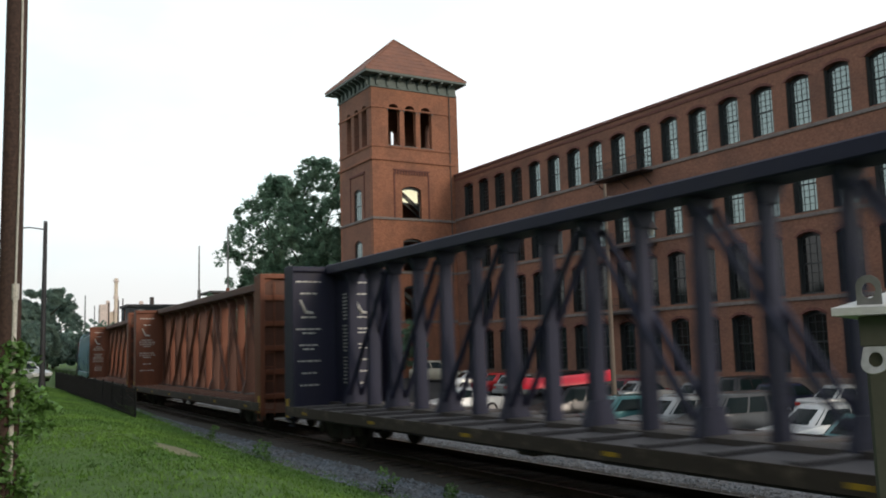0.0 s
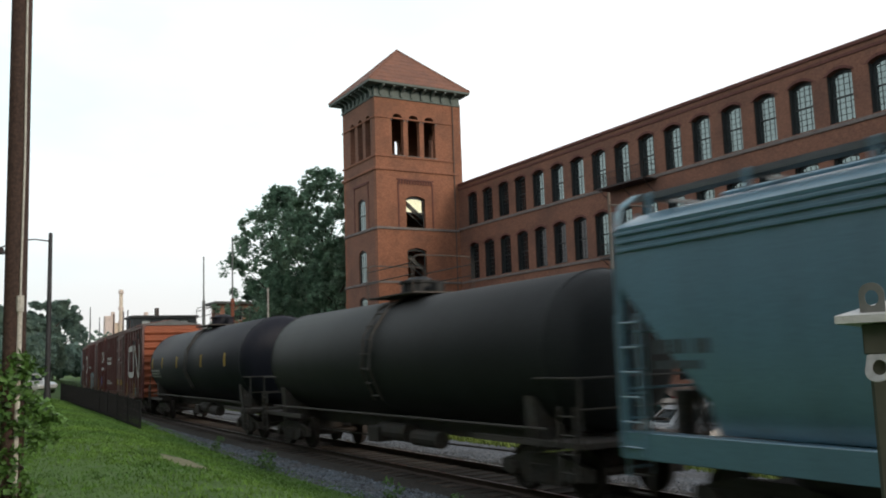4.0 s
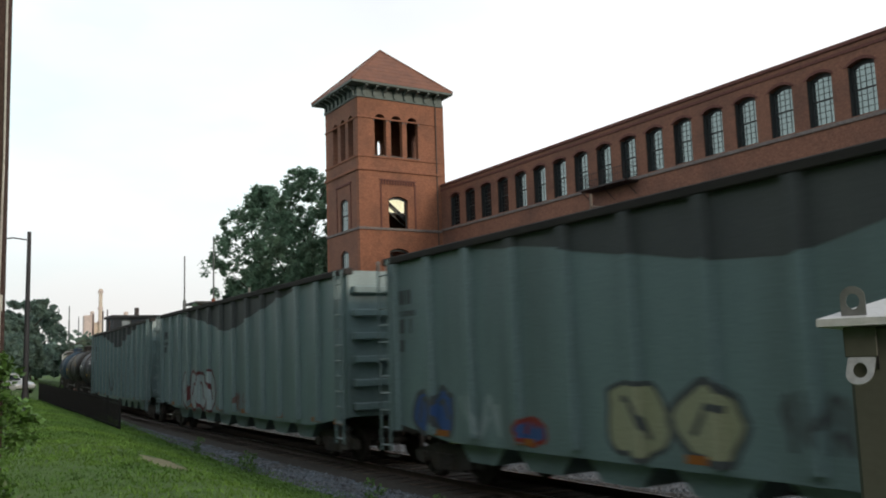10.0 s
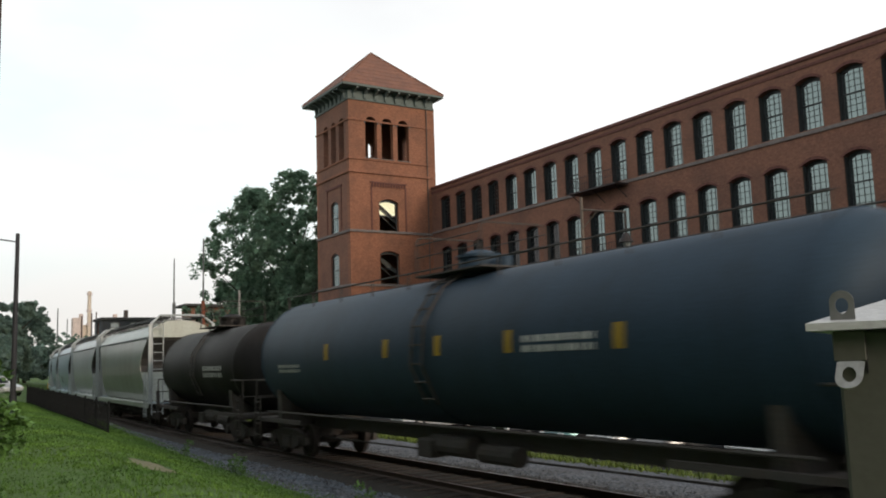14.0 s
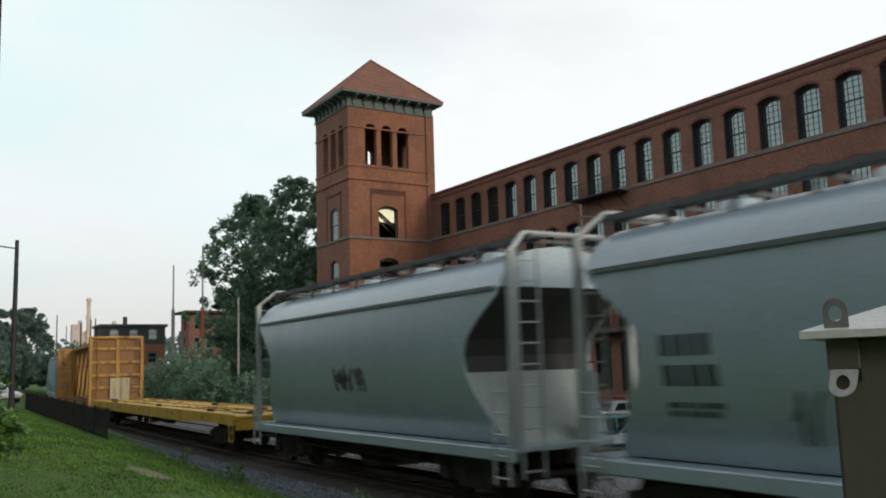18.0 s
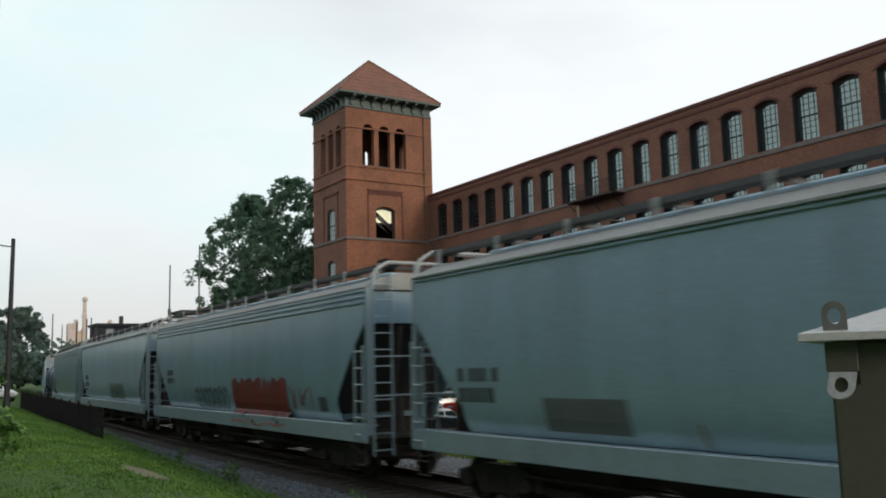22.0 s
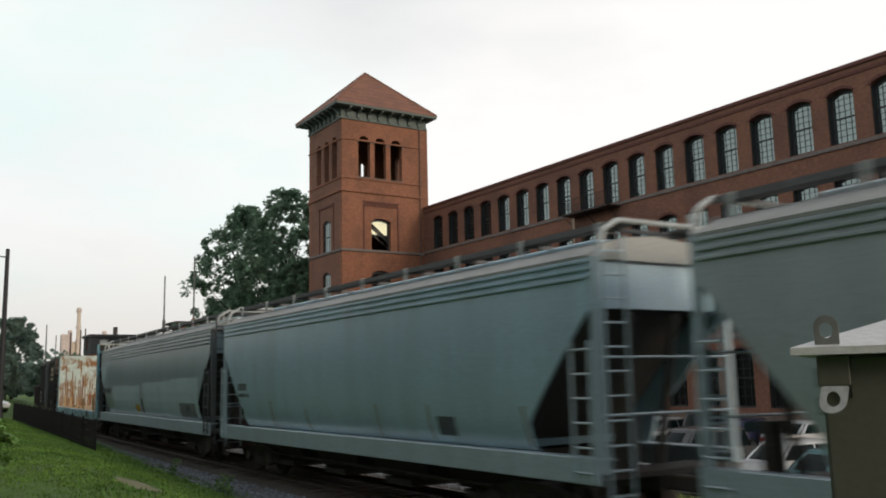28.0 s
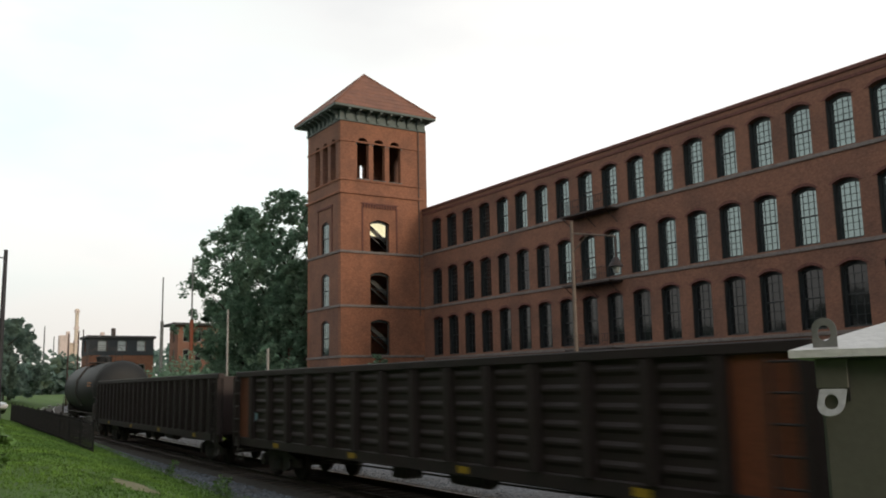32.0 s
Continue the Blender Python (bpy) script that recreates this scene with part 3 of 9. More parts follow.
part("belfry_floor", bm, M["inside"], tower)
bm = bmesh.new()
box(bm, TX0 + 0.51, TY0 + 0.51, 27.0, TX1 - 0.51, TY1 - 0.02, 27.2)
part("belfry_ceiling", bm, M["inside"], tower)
for z, d, h in ((25.10, 0.09, 0.16), (21.40, 0.10, 0.18), (20.15, 0.14, 0.24), (14.60, 0.11, 0.24), (9.62, 0.10, 0.22), (5.06, 0.10, 0.22)):
    for a, b in (((TX1, TY0 - d, z), (TX1 + d, TY1 - 0.1, z + h)), ((TX0 - d, TY0 - d, z), (TX1 - 0.002, TY0 - 0.002, z + h))):
        bm = bmesh.new()
        a = (a[0] + 0.002, a[1], a[2]) if a[0] == TX1 else a
        box(bm, *a, *b, 0.02)
        part("string_course", bm, M["brick_y_sunlit"] if z > 20 else M["stone"], tower)
# recessed panel frame and its dentils over the upper window
for a, b in ((t_mid - 1.9, t_mid - 1.75), (t_mid + 1.75, t_mid + 1.9)):
    bm = bmesh.new()
    box(bm, TX1 + 0.002, a, 14.85, TX1 + 0.06, b, 19.1)
    part("pilaster_strip", bm, M["arch"], tower)
for i in range(13):
    bm = bmesh.new()
    y = t_mid - 1.72 + i * 0.287
    box(bm, TX1 + 0.002, y - 0.075, 18.95, TX1 + 0.10, y + 0.075, 19.30)
    part("dentil", bm, M["arch"], tower)
bm = bmesh.new()
box(bm, TX1 + 0.002, t_mid - 1.95, 19.305, TX1 + 0.12, t_mid + 1.95, 19.42)
part("panel_head", bm, M["arch"], tower)
bm = bmesh.new()
for a, b in ((l_mid - 1.6, l_mid - 1.48), (l_mid + 1.48, l_mid + 1.6)):
    box(bm, a, TY0 - 0.06, 14.85, b, TY0 - 0.002, 19.1)
box(bm, l_mid - 1.7, TY0 - 0.10, 19.1, l_mid + 1.7, TY0 - 0.002, 19.3)
part("panel_frame", bm, M["arch"], tower)
for o in right_open[3:]:
    for y in (o[0] - 0.12, o[1] + 0.01):
        bm = bmesh.new()
        box(bm, TX1 + 0.002, y, 24.92, TX1 + 0.10, y + 0.11, 25.09, 0.015)
        part("impost_block", bm, M["stone"], tower)
    bm = bmesh.new()
    box(bm, TX1 + 0.002, o[0] - 0.1, 21.36 + 0.23, TX1 + 0.13, o[1] + 0.1, 21.36 + 0.30)
    part("belfry_sill", bm, M["stone"], tower)
# windows in the shaft
for sill, spring, rise in singles:
    f, b, p = sash_window(2.04, sill, spring, rise, 6, 3, M["sash"], M["glass_clear"], 0.08)
    w = part("window", f, None, tower, m=Matrix.Translation((TX1 - 0.30, t_mid, sill)) @ pose(0, 0, 0, 0, 0, 90))
    f, b2, p = sash_window(1.70, sill, spring, rise, 6, 3, M["sash"], M["glass"], 0.08)
    w = part("window", f, None, tower, m=pose(l_mid, TY0 + 0.12, sill))
    part("muntins", b2, None, w)
    part("pane", p, None, w)
    bm = bmesh.new()
    k = 2.6
    extrude(bm, [(t_mid - k, sill + 4.75), (t_mid - k, sill + 4.25), (t_mid + k, sill + 0.15), (t_mid + k, sill + 0.65)], TX1 - 1.6, TX1 - 1.5, along_x)
    extrude(bm, [(t_mid - k, sill + 3.8), (t_mid - k, sill + 3.70), (t_mid + k, sill - 0.40), (t_mid + k, sill - 0.30)], TX1 - 1.6, TX1 - 1.5, along_x)
    part("stair_stringer", bm, M["stair"], tower, "grey steel stair stringer behind the window")
bm = bmesh.new()
box(bm, l_mid - 0.84, TY0 + 0.2, 0.26, l_mid + 0.84, TY0 + 0.27, 3.15)
part("door", bm, M["sash"], tower, "dark wooden entrance door")
# added pane: gives the sky behind the far opening its cream light
bm = bmesh.new()
extrude(bm, [(41.42, 17.62), (43.68, 17.62), (43.68, 18.85), (42.55, 19.15), (41.42, 18.85)], TX0 + 0.2, TX0 + 0.21, along_x)
part("yellowed_pane", bm, M["cream_tint"], tower, "added cream pane that tints the light through the far wall")

# eaves, brackets and roof
OV, EAVE_Z = 1.05, 28.25
cx, cy = (TX0 + TX1) / 2, (TY0 + TY1) / 2
bm = bmesh.new()
box(bm, TX0 - 0.12, TY0 - 0.12, T_TOP - 0.25, TX1 + 0.12, TY1 + 0.42, T_TOP - 0.003, 0.03)
part("frieze", bm, M["cornice"], tower, "grey-green painted frieze")
bm = bmesh.new()
box(bm, TX0 - 0.06, TY0 - 0.06, T_TOP, TX1 + 0.06, TY1 + 0.36, EAVE_Z - 0.16)
part("bracket_board", bm, M["cornice"], tower)
bm = bmesh.new()
box(bm, TX0 - OV, TY0 - OV, EAVE_Z - 0.155, TX1 + OV, TY1 + OV, EAVE_Z + 0.12, 0.05)
part("eaves_board", bm, M["cornice"], tower, "grey-green painted eaves board")


def bracket_mesh():
    b = bmesh.new()
    extrude(b, [(0.0, -0.95), (0.18, -0.85), (0.22, -0.45), (0.60, -0.22), (0.88, -0.15), (0.88, 0.0), (0.0, 0.0)], -0.11, 0.11, along_y)
    return mesh_of("bracket", b, M["cornice"])


br = bracket_mesh()
for i in range(8):
    k = (i + 0.5) / 8
    part("bracket", br, None, tower, m=pose(TX1 + 0.061, TY0 + (TY1 - TY0) * k, EAVE_Z - 0.158))
    part("bracket", br, None, tower, m=pose(TX0 + (TX1 - TX0) * k, TY0 - 0.061, EAVE_Z - 0.158, 0, 0, -90))
APEX = 33.3
bm = bmesh.new()
levels = 9
for i in range(levels):
    a, b = i / levels, (i + 1) / levels - 0.02
    ring = []
    for k, z0 in ((a, 0.0), (b, 0.0)):
        z = EAVE_Z + 0.122 + (APEX - EAVE_Z - 0.12) * k + 0.03
        w = 1 - k
        ring.append([bm.verts.new((cx + sx * (cx - TX0 + OV) * w, cy + sy * (cy - TY0 + OV) * w, z)) for sx, sy in ((-1, -1), (1, -1), (1, 1), (-1, 1))])
    low = [bm.verts.new(v.co - Vector((0, 0, 0.09))) for v in ring[0]]
    for j in range(4):
        q = (j + 1) % 4
        bm.faces.new((ring[0][j], ring[0][q], ring[1][q], ring[1][j]))
        bm.faces.new((low[j], low[q], ring[0][q], ring[0][j]))
bmesh.ops.remove_doubles(bm, verts=list(bm.verts), dist=0.001)
part("roof", bm, M["roof"], tower, "red-brown hipped tile roof laid in courses")
for sx, sy in ((-1, -1), (1, -1), (1, 1)):
    bm = bmesh.new()
    rod(bm, (cx + sx * (cx - TX0 + OV), cy + sy * (cy - TY0 + OV), EAVE_Z + 0.16), (cx, cy, APEX + 0.05), 0.09, sides=6)
    part("hip_ridge", bm, M["roof"], tower)
bm = bmesh.new()
rod(bm, (TX1 + 0.02, TY1 - 0.45, 9.0), (TX1 + 0.12, TY1 - 0.45, T_TOP - 0.3), 0.06, sides=8)
M["pipe"] = material("weathered_downpipe", (0.11, 0.075, 0.06), 0.7, scale=4, fine=30, spread=0.2)
part("downpipe", bm, M["pipe"], tower, "weathered brown downpipe")

# the mill's farther wing behind the tower
wing = thing("far_mill_wing", "shaded brick wing of the mill behind trees", "mill building")
bm = bmesh.new()
opens = [(-81.2 - 2.6 * i - 1.55, -81.2 - 2.6 * i, *row) for i in range(12) for row in ((9.9, 12.3, 0.35), (5.1, 8.3, 0.36), (0.7, 3.8, 0.36))]
pierced_wall(bm, -114.0, TX0 - 0.002, -0.5, 14.4, opens, 0.5, lambda u, d, z: (u, WALL_Y + d, z))
part("front_wall", bm, M["brick_x"], wing)
bm = bmesh.new()
box(bm, -114.2, WALL_Y - 0.25, 14.403, TX0 - 0.01, WALL_Y + 20, 14.8)
part("roof", bm, M["roof_flat"], wing)
wset = {k: sash_window(1.55, *r, 6, 3, M["sash"], M["glass"], 0.09) for k, r in enumerate(((9.9, 12.3, 0.35), (5.1, 8.3, 0.36), (0.7, 3.8, 0.36)))}
for i in range(12):
    for k, sill in enumerate((9.9, 5.1, 0.7)):
        w = part("window", wset[k][0], None, wing, m=pose(-81.2 - 2.6 * i - 0.775, WALL_Y + 0.26, sill))
        part("pane", wset[k][2], None, w)

# ---- car park ----
gx2 = axis_steps([(-110, -30, 4), (-30, 20, 5)])
gy2 = axis_steps([(20.0, 43.6, 2.4)])
def lot_z(x, y):
    return -0.85 + 0.95 * smooth_step(-38, -72, x) + 0.012
vs = [(x, y + bend_shift(x) * max(0, (43.6 - y) / 23.6), lot_z(x, y)) for y in gy2 for x in gx2]
k = len(gx2)
fs = [(j * k + i, j * k + i + 1, (j + 1) * k + i + 1, (j + 1) * k + i) for j in range(len(gy2) - 1) for i in range(k - 1)]
tagged(new("car_park", data_mesh("car_park", vs, fs, M["asphalt"])), "grey asphalt car park below the mill", "car park", kind="structure")



# ---- leaves and trees ----
def leaf_cloud(name, clumps, per, size, mat, parent=None, seed=0, label="", flat=0.6):
    """Many small bent leaves in uneven clumps; clumps: (x, y, z, rx, ry, rz)."""
    rng = np.random.default_rng(seed)
    c = np.array(clumps, float)
    n = per * len(c)
    base = np.repeat(c, per, axis=0)
    d = rng.normal(size=(n, 3))
    d /= np.linalg.norm(d, axis=1, keepdims=True)
    r = rng.random(n) ** 0.42
    p = base[:, :3] + d * base[:, 3:] * r[:, None]
    a = rng.normal(size=(n, 3)) * (1, 1, 0.55)
    a /= np.linalg.norm(a, axis=1, keepdims=True)
    b = np.cross(a, rng.normal(size=(n, 3)) * (0.8, 0.8, 1.3))
    b /= np.linalg.norm(b, axis=1, keepdims=True)
    s = size * (0.55 + 0.9 * rng.random(n))[:, None]
    k = np.cross(a, b) * s * 0.22
    v = np.stack([p - a * s, p - b * s * flat + k, p + a * s, p + b * s * flat + k], 1).reshape(-1, 3)
    i = np.arange(n)[:, None] * 4
    f = np.concatenate([i + [0, 1, 2], i + [0, 2, 3]], 0)
    me = data_mesh(name, v.tolist(), f.tolist(), mat)
    ob = new(name, me)
    if parent is not None:
        ob.parent = parent
    return tagged(ob, label)


def tree(name, label, x, y, height, spread, seed, clumps=46, per=150, size=0.34, mat=None, low=0.22, trunk=0.32, base=None):
    """A tapered trunk with forking limbs and a crown of leaf clumps with gaps."""
    r = random.Random(seed)
    z0 = ground_z(x, y) - 0.05 if base is None else base
    ob = thing(name, label, "tree", pose(x, y, z0))
    bm = bmesh.new()
    top = height * 0.62
    lean = (r.uniform(-0.4, 0.4), r.uniform(-0.4, 0.4))
    pts = [Vector((lean[0] * k * k, lean[1] * k * k, top * k)) for k in (0, 0.3, 0.6, 1)]
    for i, (a, b) in enumerate(zip(pts[:-1], pts[1:])):
        rod(bm, a, b, trunk * (1 - 0.28 * i), trunk * (1 - 0.28 * (i + 1)), sides=9, caps=False)
    part("trunk", bm, M["trunk"], ob)
    cl = []
    for i in range(9):
        bm = bmesh.new()
        h = height * (low + 0.05 + 0.5 * i / 9)
        a = Vector((0, 0, h))
        ang = i * 2.4 + r.uniform(-0.4, 0.4)
        reach = spread * r.uniform(0.55, 0.9) * (1 - 0.35 * i / 9)
        mid = a + Vector((math.cos(ang) * reach * 0.5, math.sin(ang) * reach * 0.5, height * 0.10))
        end = a + Vector((math.cos(ang) * reach, math.sin(ang) * reach, height * r.uniform(0.14, 0.24)))
        rod(bm, a, mid, trunk * 0.38, trunk * 0.24, sides=6, caps=False)
        rod(bm, mid, end, trunk * 0.24, trunk * 0.08, sides=6, caps=False)
        part("limb", bm, M["trunk"], ob)
        cl.append((*end, spread * 0.24, spread * 0.24, spread * 0.17))
    while len(cl) < clumps:
        k = r.uniform(low, 1.0)
        u = (k - low) / (1 - low)
        w = spread * min(1.0, 0.60 + 1.6 * u, 0.10 + 1.40 * (1 - u) ** 0.62) * r.uniform(0.35, 1.0) ** 0.6
        w *= 1 + 0.22 * math.sin(7.0 * k + seed) * math.cos(3.0 * k * seed)
        ang = r.uniform(0, 2 * math.pi)
        q = spread * r.uniform(0.045, 0.125)
        cl.append((math.cos(ang) * w, math.sin(ang) * w, height * k - q * 0.5, q, q, q * r.uniform(0.7, 1.7)))
    for i in range(clumps // 9):
        k, ang, q = r.uniform(low + 0.05, 0.72), r.uniform(0, 2 * math.pi), spread * r.uniform(0.16, 0.26)
        w = spread * 0.45 * r.random()
        cl.append((math.cos(ang) * w, math.sin(ang) * w, height * k, q, q, q))
    leaf_cloud("crown", cl, per, size, mat or M["leaf"], ob, seed)
    return ob


tree("large_tree", "tall leafy green tree beside the brick tower", -90.5, 37.5, 24.2, 6.3, 3, clumps=360, per=58, size=0.21)
tree("large_tree", "broad leafy green tree by the mill wing", -99.5, 36.0, 23.6, 6.9, 8, clumps=400, per=58, size=0.21)
tree("large_tree", "lower leafy tree with hanging boughs", -108.5, 38.5, 15.5, 5.2, 12, clumps=250, per=58, size=0.21, low=0.10)
tree("large_tree", "dark leafy tree against the mill wing", -84.5, 36.5, 15.5, 4.4, 15, clumps=190, per=58, size=0.21, low=0.08)
tree("small_tree", "small round tree at the foot of the tower", -67.6, 36.6, 5.2, 1.35, 21, clumps=75, per=90, size=0.13, trunk=0.07)
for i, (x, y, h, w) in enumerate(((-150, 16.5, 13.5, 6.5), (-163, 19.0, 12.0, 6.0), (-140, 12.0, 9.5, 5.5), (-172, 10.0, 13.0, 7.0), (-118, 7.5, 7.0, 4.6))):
    tree("distant_tree", "hazy green tree beyond the lawn", x, y, h, w, 40 + i, clumps=95, per=80, size=0.34, mat=M["leaf_hazed"], low=0.08)
# shrubs
def shrub(name, label, cl, per, size, mat, seed):
    ob = leaf_cloud(name, cl, per, size, mat, None, seed)
    return tagged(ob, label, "shrub")


r = random.Random(77)
for i in range(9):
    x = -52 - i * 4.6
    y = 17.4 + bend_shift(x) + r.uniform(-0.5, 0.5)
    z = ground_z(x, y)
    h = 2.6 + 1.6 * r.random() + (1.2 if 2 < i < 7 else 0)
    shrub("shrub", "tall weedy green shrub beyond the track", [(x + r.uniform(-2.2, 2.2), y + r.uniform(-0.8, 0.8), z + h * k, 1.3, 1.0, h * 0.30) for k in (0.2, 0.3, 0.45, 0.5, 0.7, 0.78)], 170, 0.17, M["leaf"], 100 + i)
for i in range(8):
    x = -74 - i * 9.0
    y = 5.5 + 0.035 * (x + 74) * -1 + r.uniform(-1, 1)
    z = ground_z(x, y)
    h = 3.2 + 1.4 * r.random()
    shrub("shrub", "dark green shrub at the end of the lawn", [(x + r.uniform(-3, 3), y + r.uniform(-1.2, 1.2), z + h * k, 2.2, 1.5, h * 0.3) for k in (0.25, 0.35, 0.5, 0.55, 0.75, 0.8)], 150, 0.24, M["leaf_hazed"], 120 + i)
for i in range(7):
    x = -80.5 - i * 4.6
    z = ground_z(x, 33)
    shrub("shrub", "dark shrub in front of the mill wing", [(x + r.uniform(-2, 2), 34.0 + r.uniform(-1, 1), z + k, 1.8, 1.2, 1.3) for k in (0.8, 1.2, 2.0, 2.6, 3.6, 4.2)], 150, 0.22, M["leaf"], 140 + i)
# unseen woods added behind the viewer for shade and reflections; far rim of woods
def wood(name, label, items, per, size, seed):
    ob = leaf_cloud(name, items, per, size, M["leaf_hazed"], None, seed)
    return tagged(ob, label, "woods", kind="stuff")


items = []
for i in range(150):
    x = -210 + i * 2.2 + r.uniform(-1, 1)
    # tall by the viewer to darken the train's near end, low farther left
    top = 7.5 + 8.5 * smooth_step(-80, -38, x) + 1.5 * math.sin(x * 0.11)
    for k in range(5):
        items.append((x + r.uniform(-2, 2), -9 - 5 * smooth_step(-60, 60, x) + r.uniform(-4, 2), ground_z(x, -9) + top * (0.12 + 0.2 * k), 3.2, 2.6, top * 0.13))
wood("roadside_woods", "unseen green woods added behind the viewer to shade the train", items, 46, 0.85, 5)
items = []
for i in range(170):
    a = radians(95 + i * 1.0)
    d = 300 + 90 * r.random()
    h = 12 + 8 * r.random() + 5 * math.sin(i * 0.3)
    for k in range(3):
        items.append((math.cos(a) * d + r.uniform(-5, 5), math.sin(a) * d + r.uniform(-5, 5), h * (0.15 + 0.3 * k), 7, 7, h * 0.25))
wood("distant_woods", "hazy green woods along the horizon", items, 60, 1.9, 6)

# ---- far town ----
def tower_mast(name, label, x, y, z, r0, r1, mat, category, m2=None, split=0.0):
    ob = thing(name, label, category)
    z0 = ground_z(x, y)
    bm = bmesh.new()
    cut = z0 + (z - z0) * (split or 1.0)
    rod(bm, (x, y, z0), (x, y, cut), r0, r1 if not split else r0 * 0.9, sides=10)
    part("shaft", bm, mat, ob)
    if split:
        bm = bmesh.new()
        rod(bm, (x, y, cut), (x, y, z), r1, r1 * 0.8, sides=8)
        part("upper_shaft", bm, m2 or mat, ob)
    return ob


def chimney(x, y, z):
    ob = tower_mast("factory_chimney", "slim cream factory chimney far behind the trees", x, y, z, 0.85, 0.65, M["cream"], "chimney")
    for k in (0.62, 0.78, 0.97):
        bm = bmesh.new()
        rod(bm, (x, y, z * k - 0.5), (x, y, z * k + 0.4), 0.98, sides=10)
        part("collar", bm, M["pink"], ob)


chimney(-348, 62, 32.5)
tower_mast("distant_mast", "thin grey mast on the skyline", -340, 50, 25.5, 0.35, 0.18, M["lamp_paint"], "mast")
tower_mast("distant_mast", "thin grey mast on the skyline", -345, 54, 22.0, 0.3, 0.15, M["lamp_paint"], "mast")
works = thing("distant_works", "pale pink processing works on the skyline", "factory")
for i, (x, y, w, h) in enumerate(((-346, 57.0, 2.6, 22.5), (-350, 60, 3, 20), (-346, 58.8, 1.4, 24), (-348, 74.0, 5.0, 22.0), (-348, 71.2, 1.5, 24.0))):
    bm = bmesh.new()
    box(bm, x - w / 2, y - w / 2, -1, x + w / 2, y + w / 2, h, 0.3)
    part("block", bm, M["pink"] if i % 2 == 0 else M["cream"], works)
bm = bmesh.new()
box(bm, -349, 74.5, 22.002, -347, 75.8, 25.5, 0.1)
part("roof_hut", bm, M["iron"], works)
tower_mast("slim_post", "slim dark post with a thin grey top", -78.4, 21.0, 12.4, 0.16, 0.07, M["lamp_paint"], "post", M["lamp_paint"], 0.68)
tower_mast("slim_post", "slim rust-red post with a thin grey top", -79.7, 24.0, 14.5, 0.19, 0.08, M["post_red"], "post", M["lamp_paint"], 0.60)
tower_mast("slim_post", "slim weathered wooden post", -55.3, 19.0, 7.6, 0.09, 0.06, M["concrete"], "post")
tower_mast("slim_post", "short weathered post in the weeds", -48.3, 19.0, 4.8, 0.10, 0.08, M["concrete"], "post")
for x, y, h in ((-158, 27, 12.0), (-166, 30, 13.0), (-178, 33, 14.0)):
    tower_mast("utility_pole", "distant bare utility pole by the track", x, y, h, 0.16, 0.11, M["bark"], "pole")


def brick_house(name, label, x0, y0, x1, y1, z1, cols, wz, roof_mat, skins, tall=1.3, broad=1.2, over=0.4, count=3, pane_mat="glass", low_pane=None):
    """A plain block with real windows in the two sides that show."""
    ob = thing(name, label, "building")
    z0 = min(ground_z(x0, y0), ground_z(x1, y1)) - 0.4
    w = (x1 - x0) / cols
    op = [(x0 + w * (i + 0.5) - broad / 2, x0 + w * (i + 0.5) + broad / 2, z, z + tall, 0.15) for i in range(cols) for z in wz]
    bm = bmesh.new()
    pierced_wall(bm, x0, x1, z0, z1, op, 0.4, lambda u, d, z: (u, y0 + d, z))
    part("front_wall", bm, M[skins[0]], ob)
    n = count
    wy = (y1 - y0 - 0.802) / n
    op2 = [(y0 + 0.401 + wy * (i + 0.5) - broad / 2, y0 + 0.401 + wy * (i + 0.5) + broad / 2, z, z + tall, 0.15) for i in range(n) for z in wz]
    for nm, xx, s in (("side_wall", x1, -1), ("side_wall", x0, 1)):
        bm = bmesh.new()
        pierced_wall(bm, y0 + 0.401, y1, z0, z1, op2, 0.4, lambda u, d, z: (xx + s * d, u, z))
        part(nm, bm, M[skins[1]], ob)
    bm = bmesh.new()
    box(bm, x0 - over, y0 - over, z1 + 0.002, x1 + over, y1 + over, z1 + 0.40, 0.05)
    part("roof", bm, roof_mat, ob)
    f, b, p = sash_window(broad, 0, tall, 0.15, 4, 2, M["sash_light"], M[pane_mat], 0.08)
    q = sash_window(broad, 0, tall, 0.15, 4, 2, M["sash"], M[low_pane or pane_mat], 0.08)[2]
    for o in op:
        ww = part("window", f, None, ob, m=pose((o[0] + o[1]) / 2, y0 + 0.15, o[2]))
        part("pane", q if o[2] == wz[0] else p, None, ww)
    for o in op2:
        ww = part("window", f, None, ob, m=Matrix.Translation((x1 - 0.15, (o[0] + o[1]) / 2, o[2])) @ pose(0, 0, 0, 0, 0, 90))
        part("pane", q if o[2] == wz[0] else p, None, ww)
    if low_pane:
        # slate cladding hung on the upper storey
        zc = wz[1] - 0.55
        bm = bmesh.new()
        pierced_wall(bm, x0, x1 + 0.06, zc, z1, [o for o in op if o[2] > zc], 0.06, lambda u, d, z: (u, y0 - 0.062 + d, z))
        part("slate_cladding", bm, M["siding"], ob, "dark slate cladding")
        bm = bmesh.new()
        pierced_wall(bm, y0, y1, zc, z1, [o for o in op2 if o[2] > zc], 0.06, lambda u, d, z: (x1 + 0.062 - d, u, z))
        part("slate_cladding", bm, M["siding"], ob, "dark slate cladding")
    return ob


brick_house("slate_house", "brick house with dark slate-clad upper storey and bright windows", -135.0, 24.9, -130.0, 33.7, 9.75, 1, (4.6, 7.95), M["roof_flat"], ("brick_x", "brick_y_sunlit"), 1.45, 1.25, 0.3, 3, "blind", "glass")
